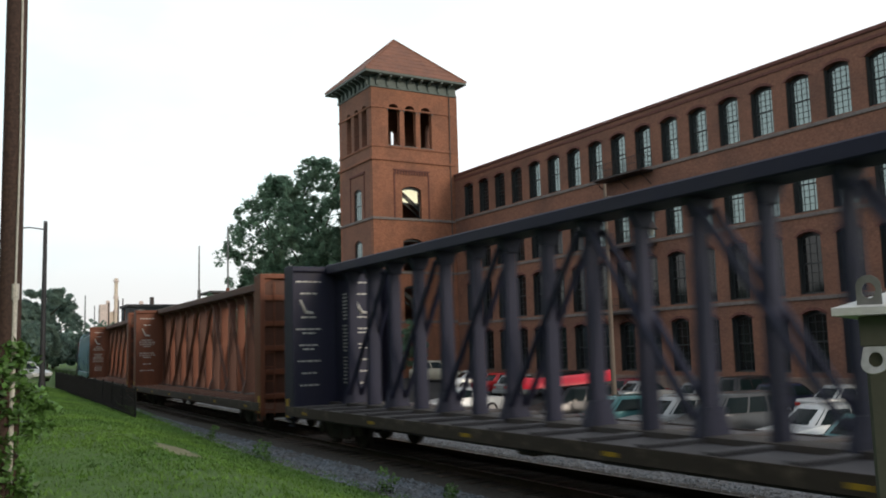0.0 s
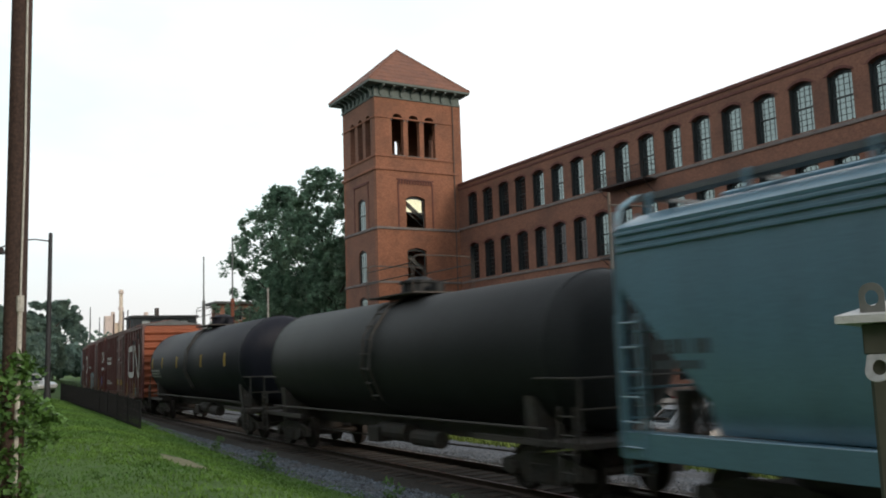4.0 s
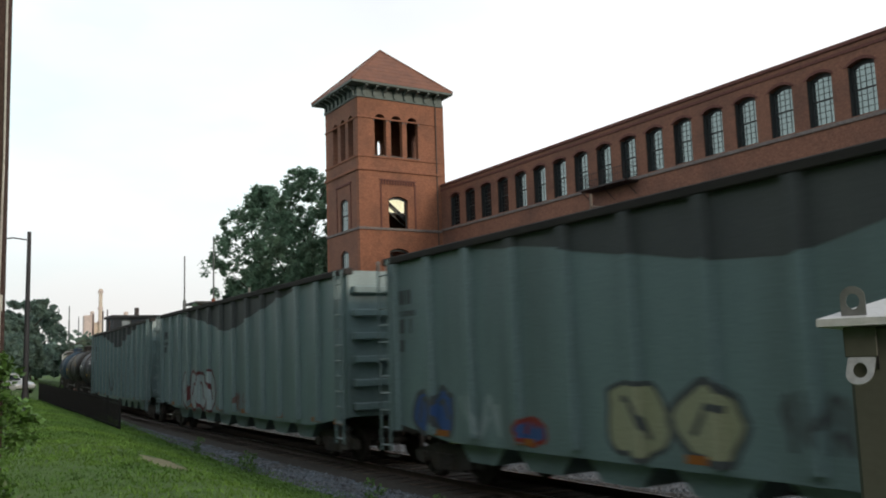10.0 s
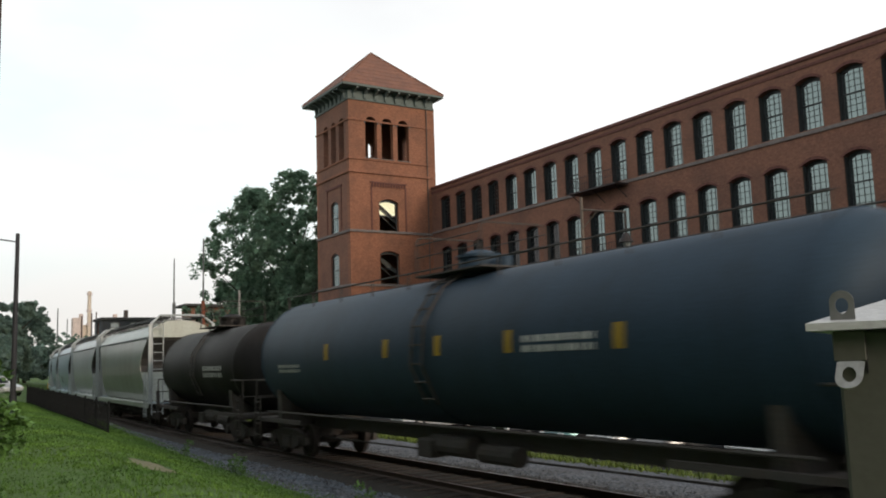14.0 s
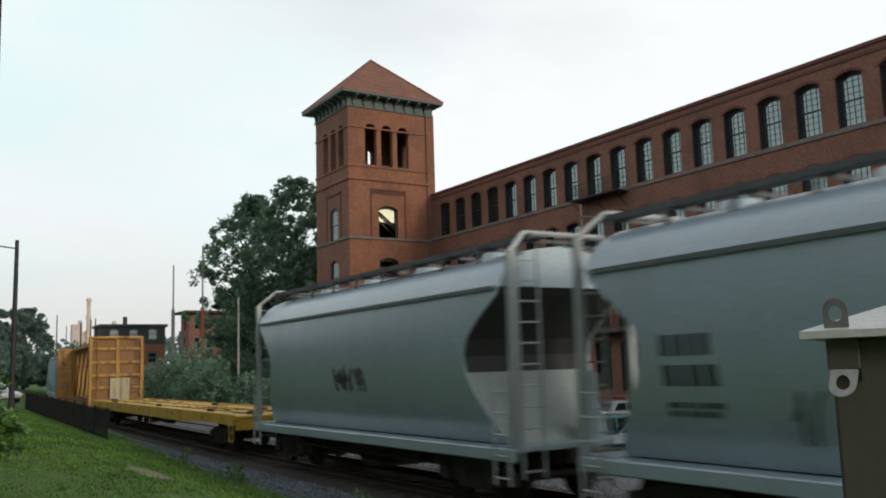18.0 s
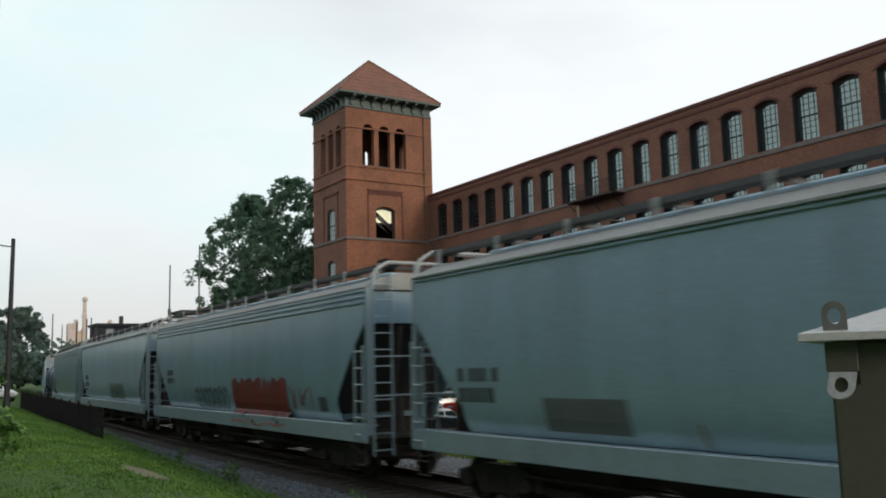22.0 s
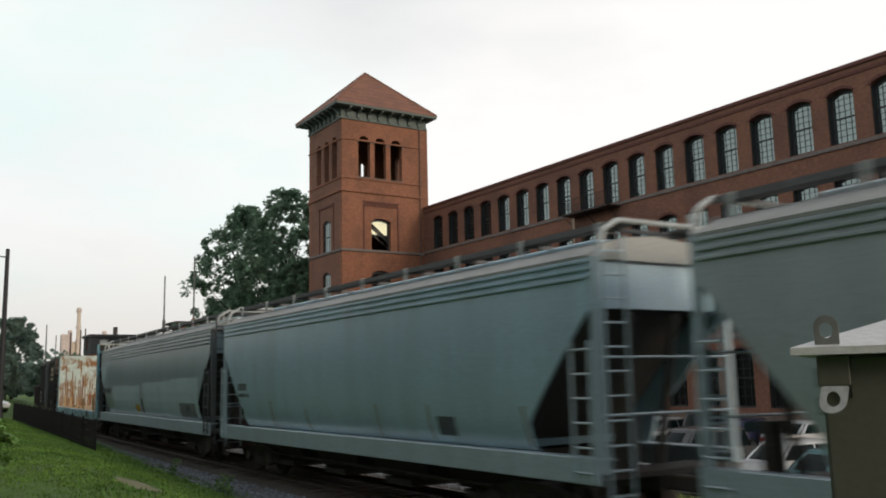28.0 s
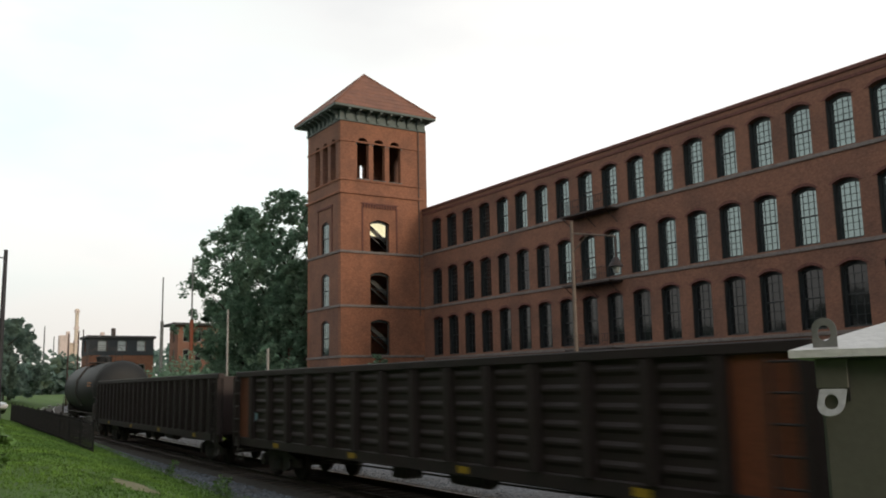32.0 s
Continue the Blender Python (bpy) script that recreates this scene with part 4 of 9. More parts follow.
brick_house("brick_house", "brick house with a dark overhanging roof", -155.0, 42.9, -150.0, 52.0, 13.2, 1, (7.2, 10.4), M["roof_flat"], ("brick_x", "brick_x"), 1.9, 1.1, 1.1, 4, "glass_clear")

# ---- the lawn ----
cab = thing("equipment_cabinet", "olive-grey steel equipment cabinet with pale hipped lid", "cabinet", pose(-1.106, 1.520, 0, 0, 0, 29))
bm = bmesh.new()
box(bm, 0.050, 0.045, 1.08, 0.62, 0.50, 2.683, 0.006)
part("body", bm, M["box_paint"], cab)
bm = bmesh.new()
box(bm, 0.02, 0.02, 0.92, 0.65, 0.53, 1.079, 0.01)
part("plinth", bm, M["concrete"], cab)
bm = bmesh.new()
low_ring = [bm.verts.new(p) for p in ((0, 0, 2.685), (0.68, 0, 2.685), (0.68, 0.55, 2.685), (0, 0.55, 2.685))]
top_ring = [bm.verts.new(p) for p in ((0, 0, 2.700), (0.68, 0, 2.700), (0.68, 0.55, 2.700), (0, 0.55, 2.700))]
ridge = [bm.verts.new(p) for p in ((0.275, 0.275, 2.790), (0.405, 0.275, 2.790))]
for i in range(4):
    bm.faces.new((low_ring[i], low_ring[(i + 1) % 4], top_ring[(i + 1) % 4], top_ring[i]))
bm.faces.new(low_ring[::-1])
bm.faces.new((top_ring[0], top_ring[1], ridge[1], ridge[0]))
bm.faces.new((top_ring[1], top_ring[2], ridge[1]))
bm.faces.new((top_ring[2], top_ring[3], ridge[0], ridge[1]))
bm.faces.new((top_ring[3], top_ring[0], ridge[0]))
lid = part("lid", bm, M["lid_paint"], cab, "pale grey sheet steel lid")


def eyed_plate(x, y, z, w, h, hole, thick, tilt, hx=0.5, hz=0.52, skew=0.0):
    """A rounded steel tab with an eye through it."""
    bm = bmesh.new()
    n = 40
    outer, inner = [], []
    up = 1 if tilt >= 0 else -1
    cx, cz = (hx - 0.5) * w, (hz - 0.5) * h
    def holds(u, v):
        """Square at the fold, round at the free end."""
        v *= up
        return abs(u) <= w / 2 and -h / 2 <= v and (v <= h / 2 - w / 2 or u * u + (v - h / 2 + w / 2) ** 2 <= w * w / 4)
    for i in range(n):
        a = 2 * math.pi * i / n
        c, s = math.cos(a), math.sin(a)
        lo, hi = 0.0, w + h
        for _ in range(24):
            mid = (lo + hi) / 2
            lo, hi = (mid, hi) if holds(cx + c * mid, cz + s * mid) else (lo, mid)
        u, v = cx + c * lo, cz + s * lo
        outer.append((u + skew * v, v))
        inner.append((hole * c + cx, hole * 1.25 * s + cz))
    def at(p, d):
        q = Vector((p[0], d, p[1]))
        q.rotate(Euler((radians(tilt), 0, 0)))
        return Vector((x, y, z)) + q
    fo, fi = [bm.verts.new(at(p, 0)) for p in outer], [bm.verts.new(at(p, 0)) for p in inner]
    bo, bi = [bm.verts.new(at(p, thick)) for p in outer], [bm.verts.new(at(p, thick)) for p in inner]
    for i in range(n):
        j = (i + 1) % n
        bm.faces.new((fo[i], fo[j], fi[j], fi[i]))
        bm.faces.new((bo[i], bi[i], bi[j], bo[j]))
        bm.faces.new((fo[i], bo[i], bo[j], fo[j]))
        bm.faces.new((fi[i], fi[j], bi[j], bi[i]))
    return bm


part("hasp_eye", eyed_plate(0.068, 0.012, 2.731, 0.045, 0.062, 0.0120, 0.005, 4), M["galv_dull"], lid, "galvanised eye plate")
bm = bmesh.new()
box(bm, 0.044, 0.030, 2.624, 0.103, 0.041, 2.683, 0.002)
part("hasp_bracket", bm, M["box_paint"], cab)
part("hasp_tab", eyed_plate(0.070, 0.020, 2.598, 0.050, 0.056, 0.0125, 0.004, -22, skew=0.16), M["galv"], cab, "bent galvanised hasp tab")
bm = bmesh.new()
box(bm, 0.100, 0.034, 2.60, 0.104, 0.044, 2.672)
part("door_seam", bm, M["iron"], cab)

pole = thing("utility_pole", "weathered brown wooden utility pole with white conduit and ivy", "utility pole", pose(-12.30, 0.92, ground_z(-12.3, 0.92) - 0.05))
bm = bmesh.new()
for i in range(6):
    rod(bm, (0, -0.006 * i, i * 2.2), (0, -0.006 * (i + 1), i * 2.2 + 2.2), 0.138 - i * 0.004, 0.138 - (i + 1) * 0.004, sides=18, caps=False)
bmesh.ops.remove_doubles(bm, verts=list(bm.verts), dist=0.001)
part("shaft", bm, M["bark"], pole, smooth=True)
bm = bmesh.new()
pts = [(0.142, 0.03, 0.3), (0.140, 0.04, 2.6), (0.140, 0.04, 2.9), (0.15, 0.05, 4.5), (0.135, 0.03, 7.0), (0.13, 0.04, 12.0)]
for a, b in zip(pts[:-1], pts[1:]):
    rod(bm, a, b, 0.030 if a[2] < 2.5 else 0.014, sides=8)
part("conduit", bm, M["cable"], pole, "white cable conduit")
bm = bmesh.new()
rod(bm, (0.140, 0.04, 2.55), (0.140, 0.04, 2.75), 0.045, sides=8)
part("conduit_cap", bm, M["cable"], pole)
r = random.Random(5)
cl = [(0.06 + r.uniform(-0.06, 0.14), r.uniform(-0.14, 0.16), 0.15 + 1.75 * k / 16, 0.20 + 0.06 * r.random(), 0.24 + 0.05 * r.random(), 0.15) for k in range(17)]
cl += [(0.10, 0.26, 1.35, 0.16, 0.22, 0.12), (0.12, 0.42, 1.22, 0.13, 0.16, 0.10), (0.10, 0.33, 0.95, 0.15, 0.20, 0.16), (0.12, -0.3, 1.25, 0.14, 0.20, 0.14), (0.1, -0.35, 0.8, 0.14, 0.20, 0.2), (0.14, 0.05, 1.95, 0.10, 0.12, 0.14)]
leaf_cloud("ivy", cl, 70, 0.046, M["ivy"], pole, 31, "green ivy climbing the pole", 0.8)

lamp = thing("street_lamp", "dark steel street lamp with one curved arm", "street lamp", pose(-51.4, 5.47, ground_z(-51.4, 5.47) - 0.05))
bm = bmesh.new()
rod(bm, (0, 0, 0), (0, 0, 9.0), 0.15, 0.10, sides=12)
part("post", bm, M["lamp_dark"], lamp)
bm = bmesh.new()
rod(bm, (0, 0, 0), (0, 0, 0.5), 0.2, 0.17, sides=12)
part("base", bm, M["lamp_dark"], lamp)
bm = bmesh.new()
pts = [(0, 0, 8.55), (0.1, -0.8, 8.62), (0.2, -1.7, 8.45), (0.3, -2.4, 8.1)]
for a, b in zip(pts[:-1], pts[1:]):
    rod(bm, a, b, 0.035, sides=8)
part("arm", bm, M["lamp_dark"], lamp)
bm = bmesh.new()
rod(bm, (0.3, -2.4, 8.12), (0.3, -2.4, 7.75), 0.09, 0.24, sides=12)
part("lantern", bm, M["iron"], lamp)

# black fence along the lawn's edge
fence = thing("lawn_fence", "low black metal picket fence at the lawn's edge", "fence")
def fence_at(i):
    s = -32.6 - i
    y = 6.5 + 0.012 * i + 0.0006 * i * i
    return s, y, ground_z(s, y)
picket = bmesh.new()
box(picket, -0.008, -0.008, 0.04, 0.008, 0.008, 1.04)
picket = mesh_of("picket", picket, M["fence_black"])
post = bmesh.new()
box(post, -0.03, -0.03, -0.1, 0.03, 0.03, 1.12, 0.006)
post = mesh_of("post", post, M["fence_black"])
for i in range(13):
    x, y, z = fence_at(i * 2.4)
    part("post", post, None, fence, m=pose(x, y, z))
for i in range(240):
    x, y, z = fence_at(i * 0.12 + 0.05)
    part("picket", picket, None, fence, m=pose(x, y, z))
for i in range(12):
    for h in (0.12, 0.98):
        a, b = fence_at(i * 2.4), fence_at(i * 2.4 + 2.4)
        bm = bmesh.new()
        rod(bm, (a[0], a[1], a[2] + h), (b[0], b[1], b[2] + h), 0.016, sides=6)
        part("rail", bm, M["fence_black"], fence)

# bare patch in the grass
bm = bmesh.new()
r = random.Random(2)
ring = []
for i in range(22):
    a = 2 * math.pi * i / 22
    x, y = -17.9 + math.cos(a) * 1.55 * r.uniform(0.6, 1.1), 4.35 + math.sin(a) * 0.40 * r.uniform(0.6, 1.1)
    ring.append(bm.verts.new((x, y, ground_z(x, y) + 0.008)))
mid = bm.verts.new((-17.9, 4.35, ground_z(-17.9, 4.35) + 0.03))
for i in range(22):
    bm.faces.new((ring[i], ring[(i + 1) % 22], mid))
tagged(part("bare_patch", bm, M["dirt"]), "worn patch of bare earth in the lawn", "bare earth", kind="structure")

# ---- car park: rail, lamp, cars ----
guard = thing("guard_rail", "low black pipe railing along the car park", "railing")
for i in range(22):
    x = 2 - i * 2.4
    y = 18.0 + bend_shift(x)
    bm = bmesh.new()
    rod(bm, (x, y, ground_z(x, y) - 0.05), (x, y, 0.02), 0.03, sides=6)
    part("post", bm, M["iron"], guard)
    if i < 21:
        x2 = x - 2.4
        y2 = 18.0 + bend_shift(x2)
        for z in (0.02, -0.28, -0.40):
            bm = bmesh.new()
            rod(bm, (x, y, z), (x2, y2, z), 0.024, sides=6)
            part("rail", bm, M["iron"], guard)

post_lamp = thing("car_park_lamp", "tall brown lamp post with hanging lantern", "street lamp", pose(-27.4, 24.0, lot_z(-27.4, 24) - 0.02))
bm = bmesh.new()
rod(bm, (0, 0, 0), (0.05, 0, 10.05), 0.12, 0.06, sides=12)
part("post", bm, M["lot_post"], post_lamp)
bm = bmesh.new()
rod(bm, (0, 0, 9.55), (2.55, 0.0, 9.05), 0.035, sides=8)
rod(bm, (0.02, 0, 8.7), (1.0, 0.0, 9.35), 0.025, sides=8)
part("arm", bm, M["lot_post"], post_lamp)
bm = bmesh.new()
rod(bm, (2.55, 0, 9.05), (2.55, 0, 8.15), 0.04, sides=8)
part("drop", bm, M["iron"], post_lamp)
bm = bmesh.new()
rod(bm, (2.55, 0, 8.2), (2.55, 0, 7.85), 0.10, 0.30, sides=14)
part("lantern_hood", bm, M["iron"], post_lamp)
bm = bmesh.new()
rod(bm, (2.55, 0, 7.86), (2.55, 0, 7.6), 0.16, 0.10, sides=12)
part("lantern_glass", bm, M["sash_light"], post_lamp)

for nm, c in (("silver", (0.30, 0.315, 0.325)), ("white", (0.58, 0.60, 0.61)), ("red", (0.42, 0.025, 0.03)), ("maroon", (0.13, 0.02, 0.03)), ("black", (0.02, 0.02, 0.023)), ("navy", (0.022, 0.027, 0.06)), ("gold", (0.36, 0.34, 0.28)),
              ("teal", (0.05, 0.15, 0.16)), ("grey", (0.08, 0.083, 0.087)), ("blue", (0.05, 0.12, 0.28))):
    M["car_" + nm] = material("car_paint_" + nm, c, 0.22, 0.25, spread=0.05, scale=2, fine=8, amount=0.15, bump=0)
M["tyre"] = material("tyre_rubber", (0.018, 0.018, 0.019), 0.85, scale=8, fine=40)
M["rim"] = material("wheel_rim", (0.45, 0.45, 0.46), 0.35, 0.8, scale=8, fine=40)
M["car_glass"] = material("car_glass", (0.006, 0.012, 0.013), 0.06, spread=0.05, scale=1, fine=3, bump=0.0, ior=1.20)
M["tail"] = material("tail_light", (0.35, 0.012, 0.012), 0.3, scale=5, fine=30)
M["head"] = material("head_light", (0.70, 0.71, 0.70), 0.15, scale=5, fine=30)
M["canoe"] = material("red_canoe_hull", (0.58, 0.022, 0.045), 0.35, scale=1, fine=8, spread=0.08, amount=0.2)


def tyre_and_rim():
    t = bmesh.new()
    rod(t, (0, -0.11, 0), (0, 0.11, 0), 0.325, sides=18)
    m = bmesh.new()
    rod(m, (0, -0.118, 0), (0, 0.118, 0), 0.205, sides=14)
    return mesh_of("tyre", t, M["tyre"]), mesh_of("rim", m, M["rim"])


TYRE, RIM = tyre_and_rim()


def motor_car(colour, label, x, y, turn, shape="sedan"):
    """A parked car; x forward. Its body is a lofted hull, its cabin a tapered glass house under a roof."""
    ob = thing("car", label, "car", pose(x, y, lot_z(x, y) + 0.005 if y > 15 else ground_z(x, y), 0, 0, turn), "parked cars")
    paint_mat = M["car_" + colour]
    tall = {"sedan": 1.43, "hatch": 1.48, "wagon": 1.50, "suv": 1.74}[shape]
    half, belt = (2.3 if shape != "hatch" else 2.0), 0.92 if shape != "suv" else 1.08
    nose, tail = (0.74, 0.90) if shape == "sedan" else (0.78, belt)
    st = [(-half, 0.45, tail - 0.08, 0.74), (-half + 0.12, 0.28, tail, 0.84), (-half * 0.55, 0.24, belt, 0.88), (0.1, 0.22, belt - 0.01, 0.89), (half * 0.42, 0.24, belt - 0.03, 0.88), (half - 0.25, 0.26, nose, 0.83), (half, 0.40, nose - 0.12, 0.70)]
    bm = bmesh.new()
    rows = []
    for sx, z0, z1, w in st:
        rows.append([bm.verts.new(p) for p in ((sx, -w * 0.94, z0), (sx, -w, z0 + 0.15), (sx, -w, (z0 + z1) / 2 + 0.05), (sx, -w * 0.90, z1), (sx, w * 0.90, z1), (sx, w, (z0 + z1) / 2 + 0.05), (sx, w, z0 + 0.15), (sx, w * 0.94, z0))])
    for a, b in zip(rows[:-1], rows[1:]):
        for i in range(8):
            bm.faces.new((a[i], a[(i + 1) % 8], b[(i + 1) % 8], b[i]))
    bm.faces.new(rows[0])
    bm.faces.new(rows[-1][::-1])
    part("body", bm, paint_mat, ob, smooth=True)
    back0, back1 = {"sedan": (-1.45, -0.85), "hatch": (-1.85, -1.45), "wagon": (-2.15, -1.85), "suv": (-2.18, -1.95)}[shape]
    front0, front1 = (0.95, 0.25) if shape != "suv" else (1.05, 0.45)
    wb, wt, zr = 0.82, 0.64, tall - 0.05

    def house(k, out=0.0):
        """Middle, half length, half width and height of the glass house at height k of 1."""
        f, b = front0 + (front1 - front0) * k ** 1.1, back0 + (back1 - back0) * k ** 1.2
        return (f + b) / 2, (f - b) / 2 + out, wb + (wt - wb) * k ** 1.6 + out, belt - 0.03 + (zr - belt + 0.03) * k

    def ring(bm, k, inset=0.0, rise=0.0):
        c, lx, ly, z = house(k, -inset)
        turn = [2 * math.pi * (i + 0.5) / 28 for i in range(28)]
        return [bm.verts.new((c + lx * math.copysign(abs(math.cos(a)) ** 0.36, math.cos(a)), ly * math.copysign(abs(math.sin(a)) ** 0.36, math.sin(a)), z + rise)) for a in turn]

    def loft(name, levels):
        bm = bmesh.new()
        rows = [ring(bm, *lv) for lv in levels]
        for a, b in zip(rows[:-1], rows[1:]):
            for i in range(28):
                bm.faces.new((a[i], a[(i + 1) % 28], b[(i + 1) % 28], b[i]))
        bm.faces.new(rows[-1])
        part(name, bm, paint_mat, ob, smooth=True)

    loft("cabin", [(k, 0.0, 0.0) for k in (0.0, 0.3, 0.6, 0.85, 1.0)])
    loft("roof", [(1.0, -0.012, 0.002), (1.0, 0.03, 0.03), (1.0, 0.12, 0.055), (1.0, 0.30, 0.072), (1.0, 0.55, 0.08)])

    def pane(name, face, a, b):
        """A curved pane between a and b of the face's breadth (-1 to 1)."""
        bm = bmesh.new()
        rows = []
        for k in (0.10, 0.36, 0.62, 0.88):
            c, lx, ly, z = house(k, 0.009)
            row = []
            for i in range(6):
                v = a + (b - a) * i / 5
                bulge = (1 - abs(v) ** 5.5) ** (1 / 5.5)
                row.append(bm.verts.new((c + v * lx, face[1] * bulge * ly, z) if face[1] else (c + face[0] * bulge * lx, v * ly, z)))
            rows.append(row)
        for p, q in zip(rows[:-1], rows[1:]):
            for i in range(5):
                bm.faces.new((p[i], p[i + 1], q[i + 1], q[i]))
        part(name, bm, M["car_glass"], ob, smooth=True)

    pane("windscreen", (1, 0), -0.86, 0.86)
    pane("rear_window", (-1, 0), -0.82, 0.82)
    cuts = (-0.86, -0.06, 0.86) if shape in ("sedan", "hatch") else (-0.90, -0.36, 0.22, 0.88)
    for side in (-1, 1):
        for a, b in zip(cuts[:-1], cuts[1:]):
            pane("side_window", (0, side), a + 0.03, b - 0.03)
    for wx in (-half * 0.60, half * 0.62):
        for wy in (-0.80, 0.80):
            w = part("wheel", TYRE, None, ob, m=pose(wx, wy, 0.325))
            part("rim", RIM, None, w)
    for wy in (-0.58, 0.58):
        bm = bmesh.new()
        box(bm, -half - 0.012, wy - 0.17, tail - 0.28, -half + 0.06, wy + 0.17, tail - 0.12, 0.02)
        part("tail_light", bm, M["tail"], ob)
        bm = bmesh.new()
        box(bm, half - 0.10, wy - 0.17, nose - 0.22, half + 0.008, wy + 0.17, nose - 0.10, 0.02)
        part("headlight", bm, M["head"], ob)
    bm = bmesh.new()
    box(bm, -half - 0.05, -0.80, 0.34, -half + 0.02, 0.80, 0.55, 0.03)
    part("rear_bumper", bm, paint_mat, ob)
    bm = bmesh.new()
    box(bm, -half - 0.056, -0.26, 0.62, -half - 0.002, 0.26, 0.73)
    part("number_plate", bm, M["sash_light"], ob)
    return ob


motor_car("white", "white saloon parked with its back to the track", -24.4, 34.6, 82, "sedan")
motor_car("navy", "dark blue hatchback parked by the mill", -27.2, 34.4, 86, "hatch")
motor_car("black", "black car parked by the mill wall", -29.8, 35.2, 90, "suv")
motor_car("silver", "silver saloon parked by the mill", -32.2, 34.2, 92, "sedan")
motor_car("silver", "silver saloon nose to the mill wall", -36.4, 34.2, 88, "sedan")
motor_car("maroon", "maroon hatchback parked by the mill wall", -38.8, 36.0, 90, "hatch")
motor_car("black", "black car parked by the mill wall", -44.9, 36.0, 92, "suv")
motor_car("silver", "silver hatchback parked beside a red car", -47.6, 34.0, 95, "hatch")
motor_car("red", "bright red saloon parked by the mill", -50.6, 34.4, 100, "sedan")
motor_car("white", "white saloon parked by the mill", -54.2, 34.6, 80, "sedan")
motor_car("gold", "pale gold estate car at the foot of the tower", -63.2, 36.6, 38, "suv")
motor_car("teal", "pale green saloon facing the track", -14.9, 21.8, -92, "sedan")
motor_car("white", "white hatchback facing the track", -17.6, 23.4, -98, "hatch")
motor_car("grey", "dark grey estate car facing the track", -21.0, 23.2, -96, "suv")
motor_car("silver", "silver estate car facing the track", -23.8, 23.6, -94, "wagon")
motor_car("teal", "green hatchback facing the track", -26.4, 23.2, -94, "hatch")
carrier = motor_car("black", "black estate car with a red canoe on its roof", -30.2, 24.0, -100, "suv")
motor_car("white", "white saloon near the green strip", -39.6, 24.2, -95, "sedan")
motor_car("blue", "blue car parked beyond the lawn", -74.0, 3.6, 20, "hatch")
motor_car("red", "red car parked beyond the lawn", -66.0, 3.4, 25, "sedan")
motor_car("white", "white car parked beyond the lawn", -70.0, 6.3, 25, "sedan")

canoe = thing("canoe", "bright red canoe lashed upside down on a car roof", "canoe", pose(-30.2, 24.0, lot_z(-30, 24) + 1.80, 0, 3, -100))
bm = bmesh.new()
rows = []
for i in range(15):
    k = -1 + i / 7
    w, d = 0.48 * (1 - k * k) ** 0.45 + 0.03, 0.44 - 0.04 * (1 - k * k) + 0.06 * k ** 4
    rows.append([bm.verts.new((k * 2.25, math.cos(a) * w, math.sin(a) * d)) for a in (math.pi * j / 8 for j in range(9))])
for a, b in zip(rows[:-1], rows[1:]):
    for j in range(8):
        bm.faces.new((a[j], a[j + 1], b[j + 1], b[j]))
    bm.faces.new((a[0], b[0], b[8], a[8]))
bm.faces.new(rows[0])
bm.faces.new(rows[-1][::-1])
part("hull", bm, M["canoe"], canoe, smooth=True)
for sx in (-0.7, 0.8):
    bm = bmesh.new()
    box(bm, sx - 0.03, -0.62, -0.08, sx + 0.03, 0.62, -0.002)
    part("roof_bar", bm, M["iron"], canoe)


# ---- train: shared pieces ----
SPEED = 20.869
CARS = []


def paint(name, base, second=None, rough=0.62, amount=0.55, scale=0.9, streak=True, spread=0.14, cut=(0.42, 0.68), ior=1.45):
    M[name] = material(name, base, rough, ior=ior, scale=scale, fine=26, spread=spread + 0.05, second=second, amount=amount, streak=streak, bump=0.10, cut=cut)
    return M[name]


paint("hopper_grey", (0.2923, 0.4648, 0.5728), (0.2028, 0.3003, 0.3558), rough=0.30, ior=2.2)
paint("hopper_blue", (0.3666, 0.5494, 0.6525), (0.2578, 0.3620, 0.4171), rough=0.30, ior=2.2)
paint("hopper_pale", (0.3792, 0.4598, 0.4896), (0.2698, 0.2995, 0.2976), rough=0.30, ior=2.2)
paint("hopper_teal", (0.134, 0.274, 0.362), (0.094, 0.178, 0.232), rough=0.30, ior=2.2)
paint("hopper_green", (0.2202, 0.3225, 0.3549), (0.1585, 0.2188, 0.2319), rough=0.30, ior=2.2)
paint("hopper_beige", (0.336, 0.377, 0.327), (0.227, 0.228, 0.178), rough=0.30, ior=1.8)
paint("hopper_white", (0.448, 0.484, 0.484), (0.323, 0.332, 0.314), rough=0.30, ior=1.8)
paint("sill_grey", (0.3770, 0.4950, 0.5605), (0.2631, 0.3186, 0.3539), rough=0.30, ior=2.2)
paint("aggregate_grey", (0.2000, 0.2920, 0.3050), (0.1228, 0.1674, 0.1730), amount=0.7, rough=0.36, ior=1.6)
paint("soot", (0.078, 0.088, 0.094), (0.11, 0.12, 0.12), amount=0.6)
paint("cn_brown", (0.1505, 0.0457, 0.0397), (0.0743, 0.0356, 0.0345), amount=0.8, rough=0.48, ior=1.5, scale=1.6)
paint("end_orange", (0.30, 0.085, 0.038), (0.16, 0.05, 0.03), amount=0.6)
paint("beam_brown", (0.185, 0.058, 0.027), (0.095, 0.036, 0.024), amount=0.6)
paint("beam_navy", (0.017, 0.019, 0.046), (0.032, 0.031, 0.045))
paint("beam_floor", (0.085, 0.080, 0.085), (0.05, 0.045, 0.045), amount=0.7, streak=False)
# darker beam_brown: shade put into the colour; also serves for dark paint dabs
paint("beam_brown_shade", (0.105, 0.040, 0.024), (0.055, 0.028, 0.021), amount=0.7)
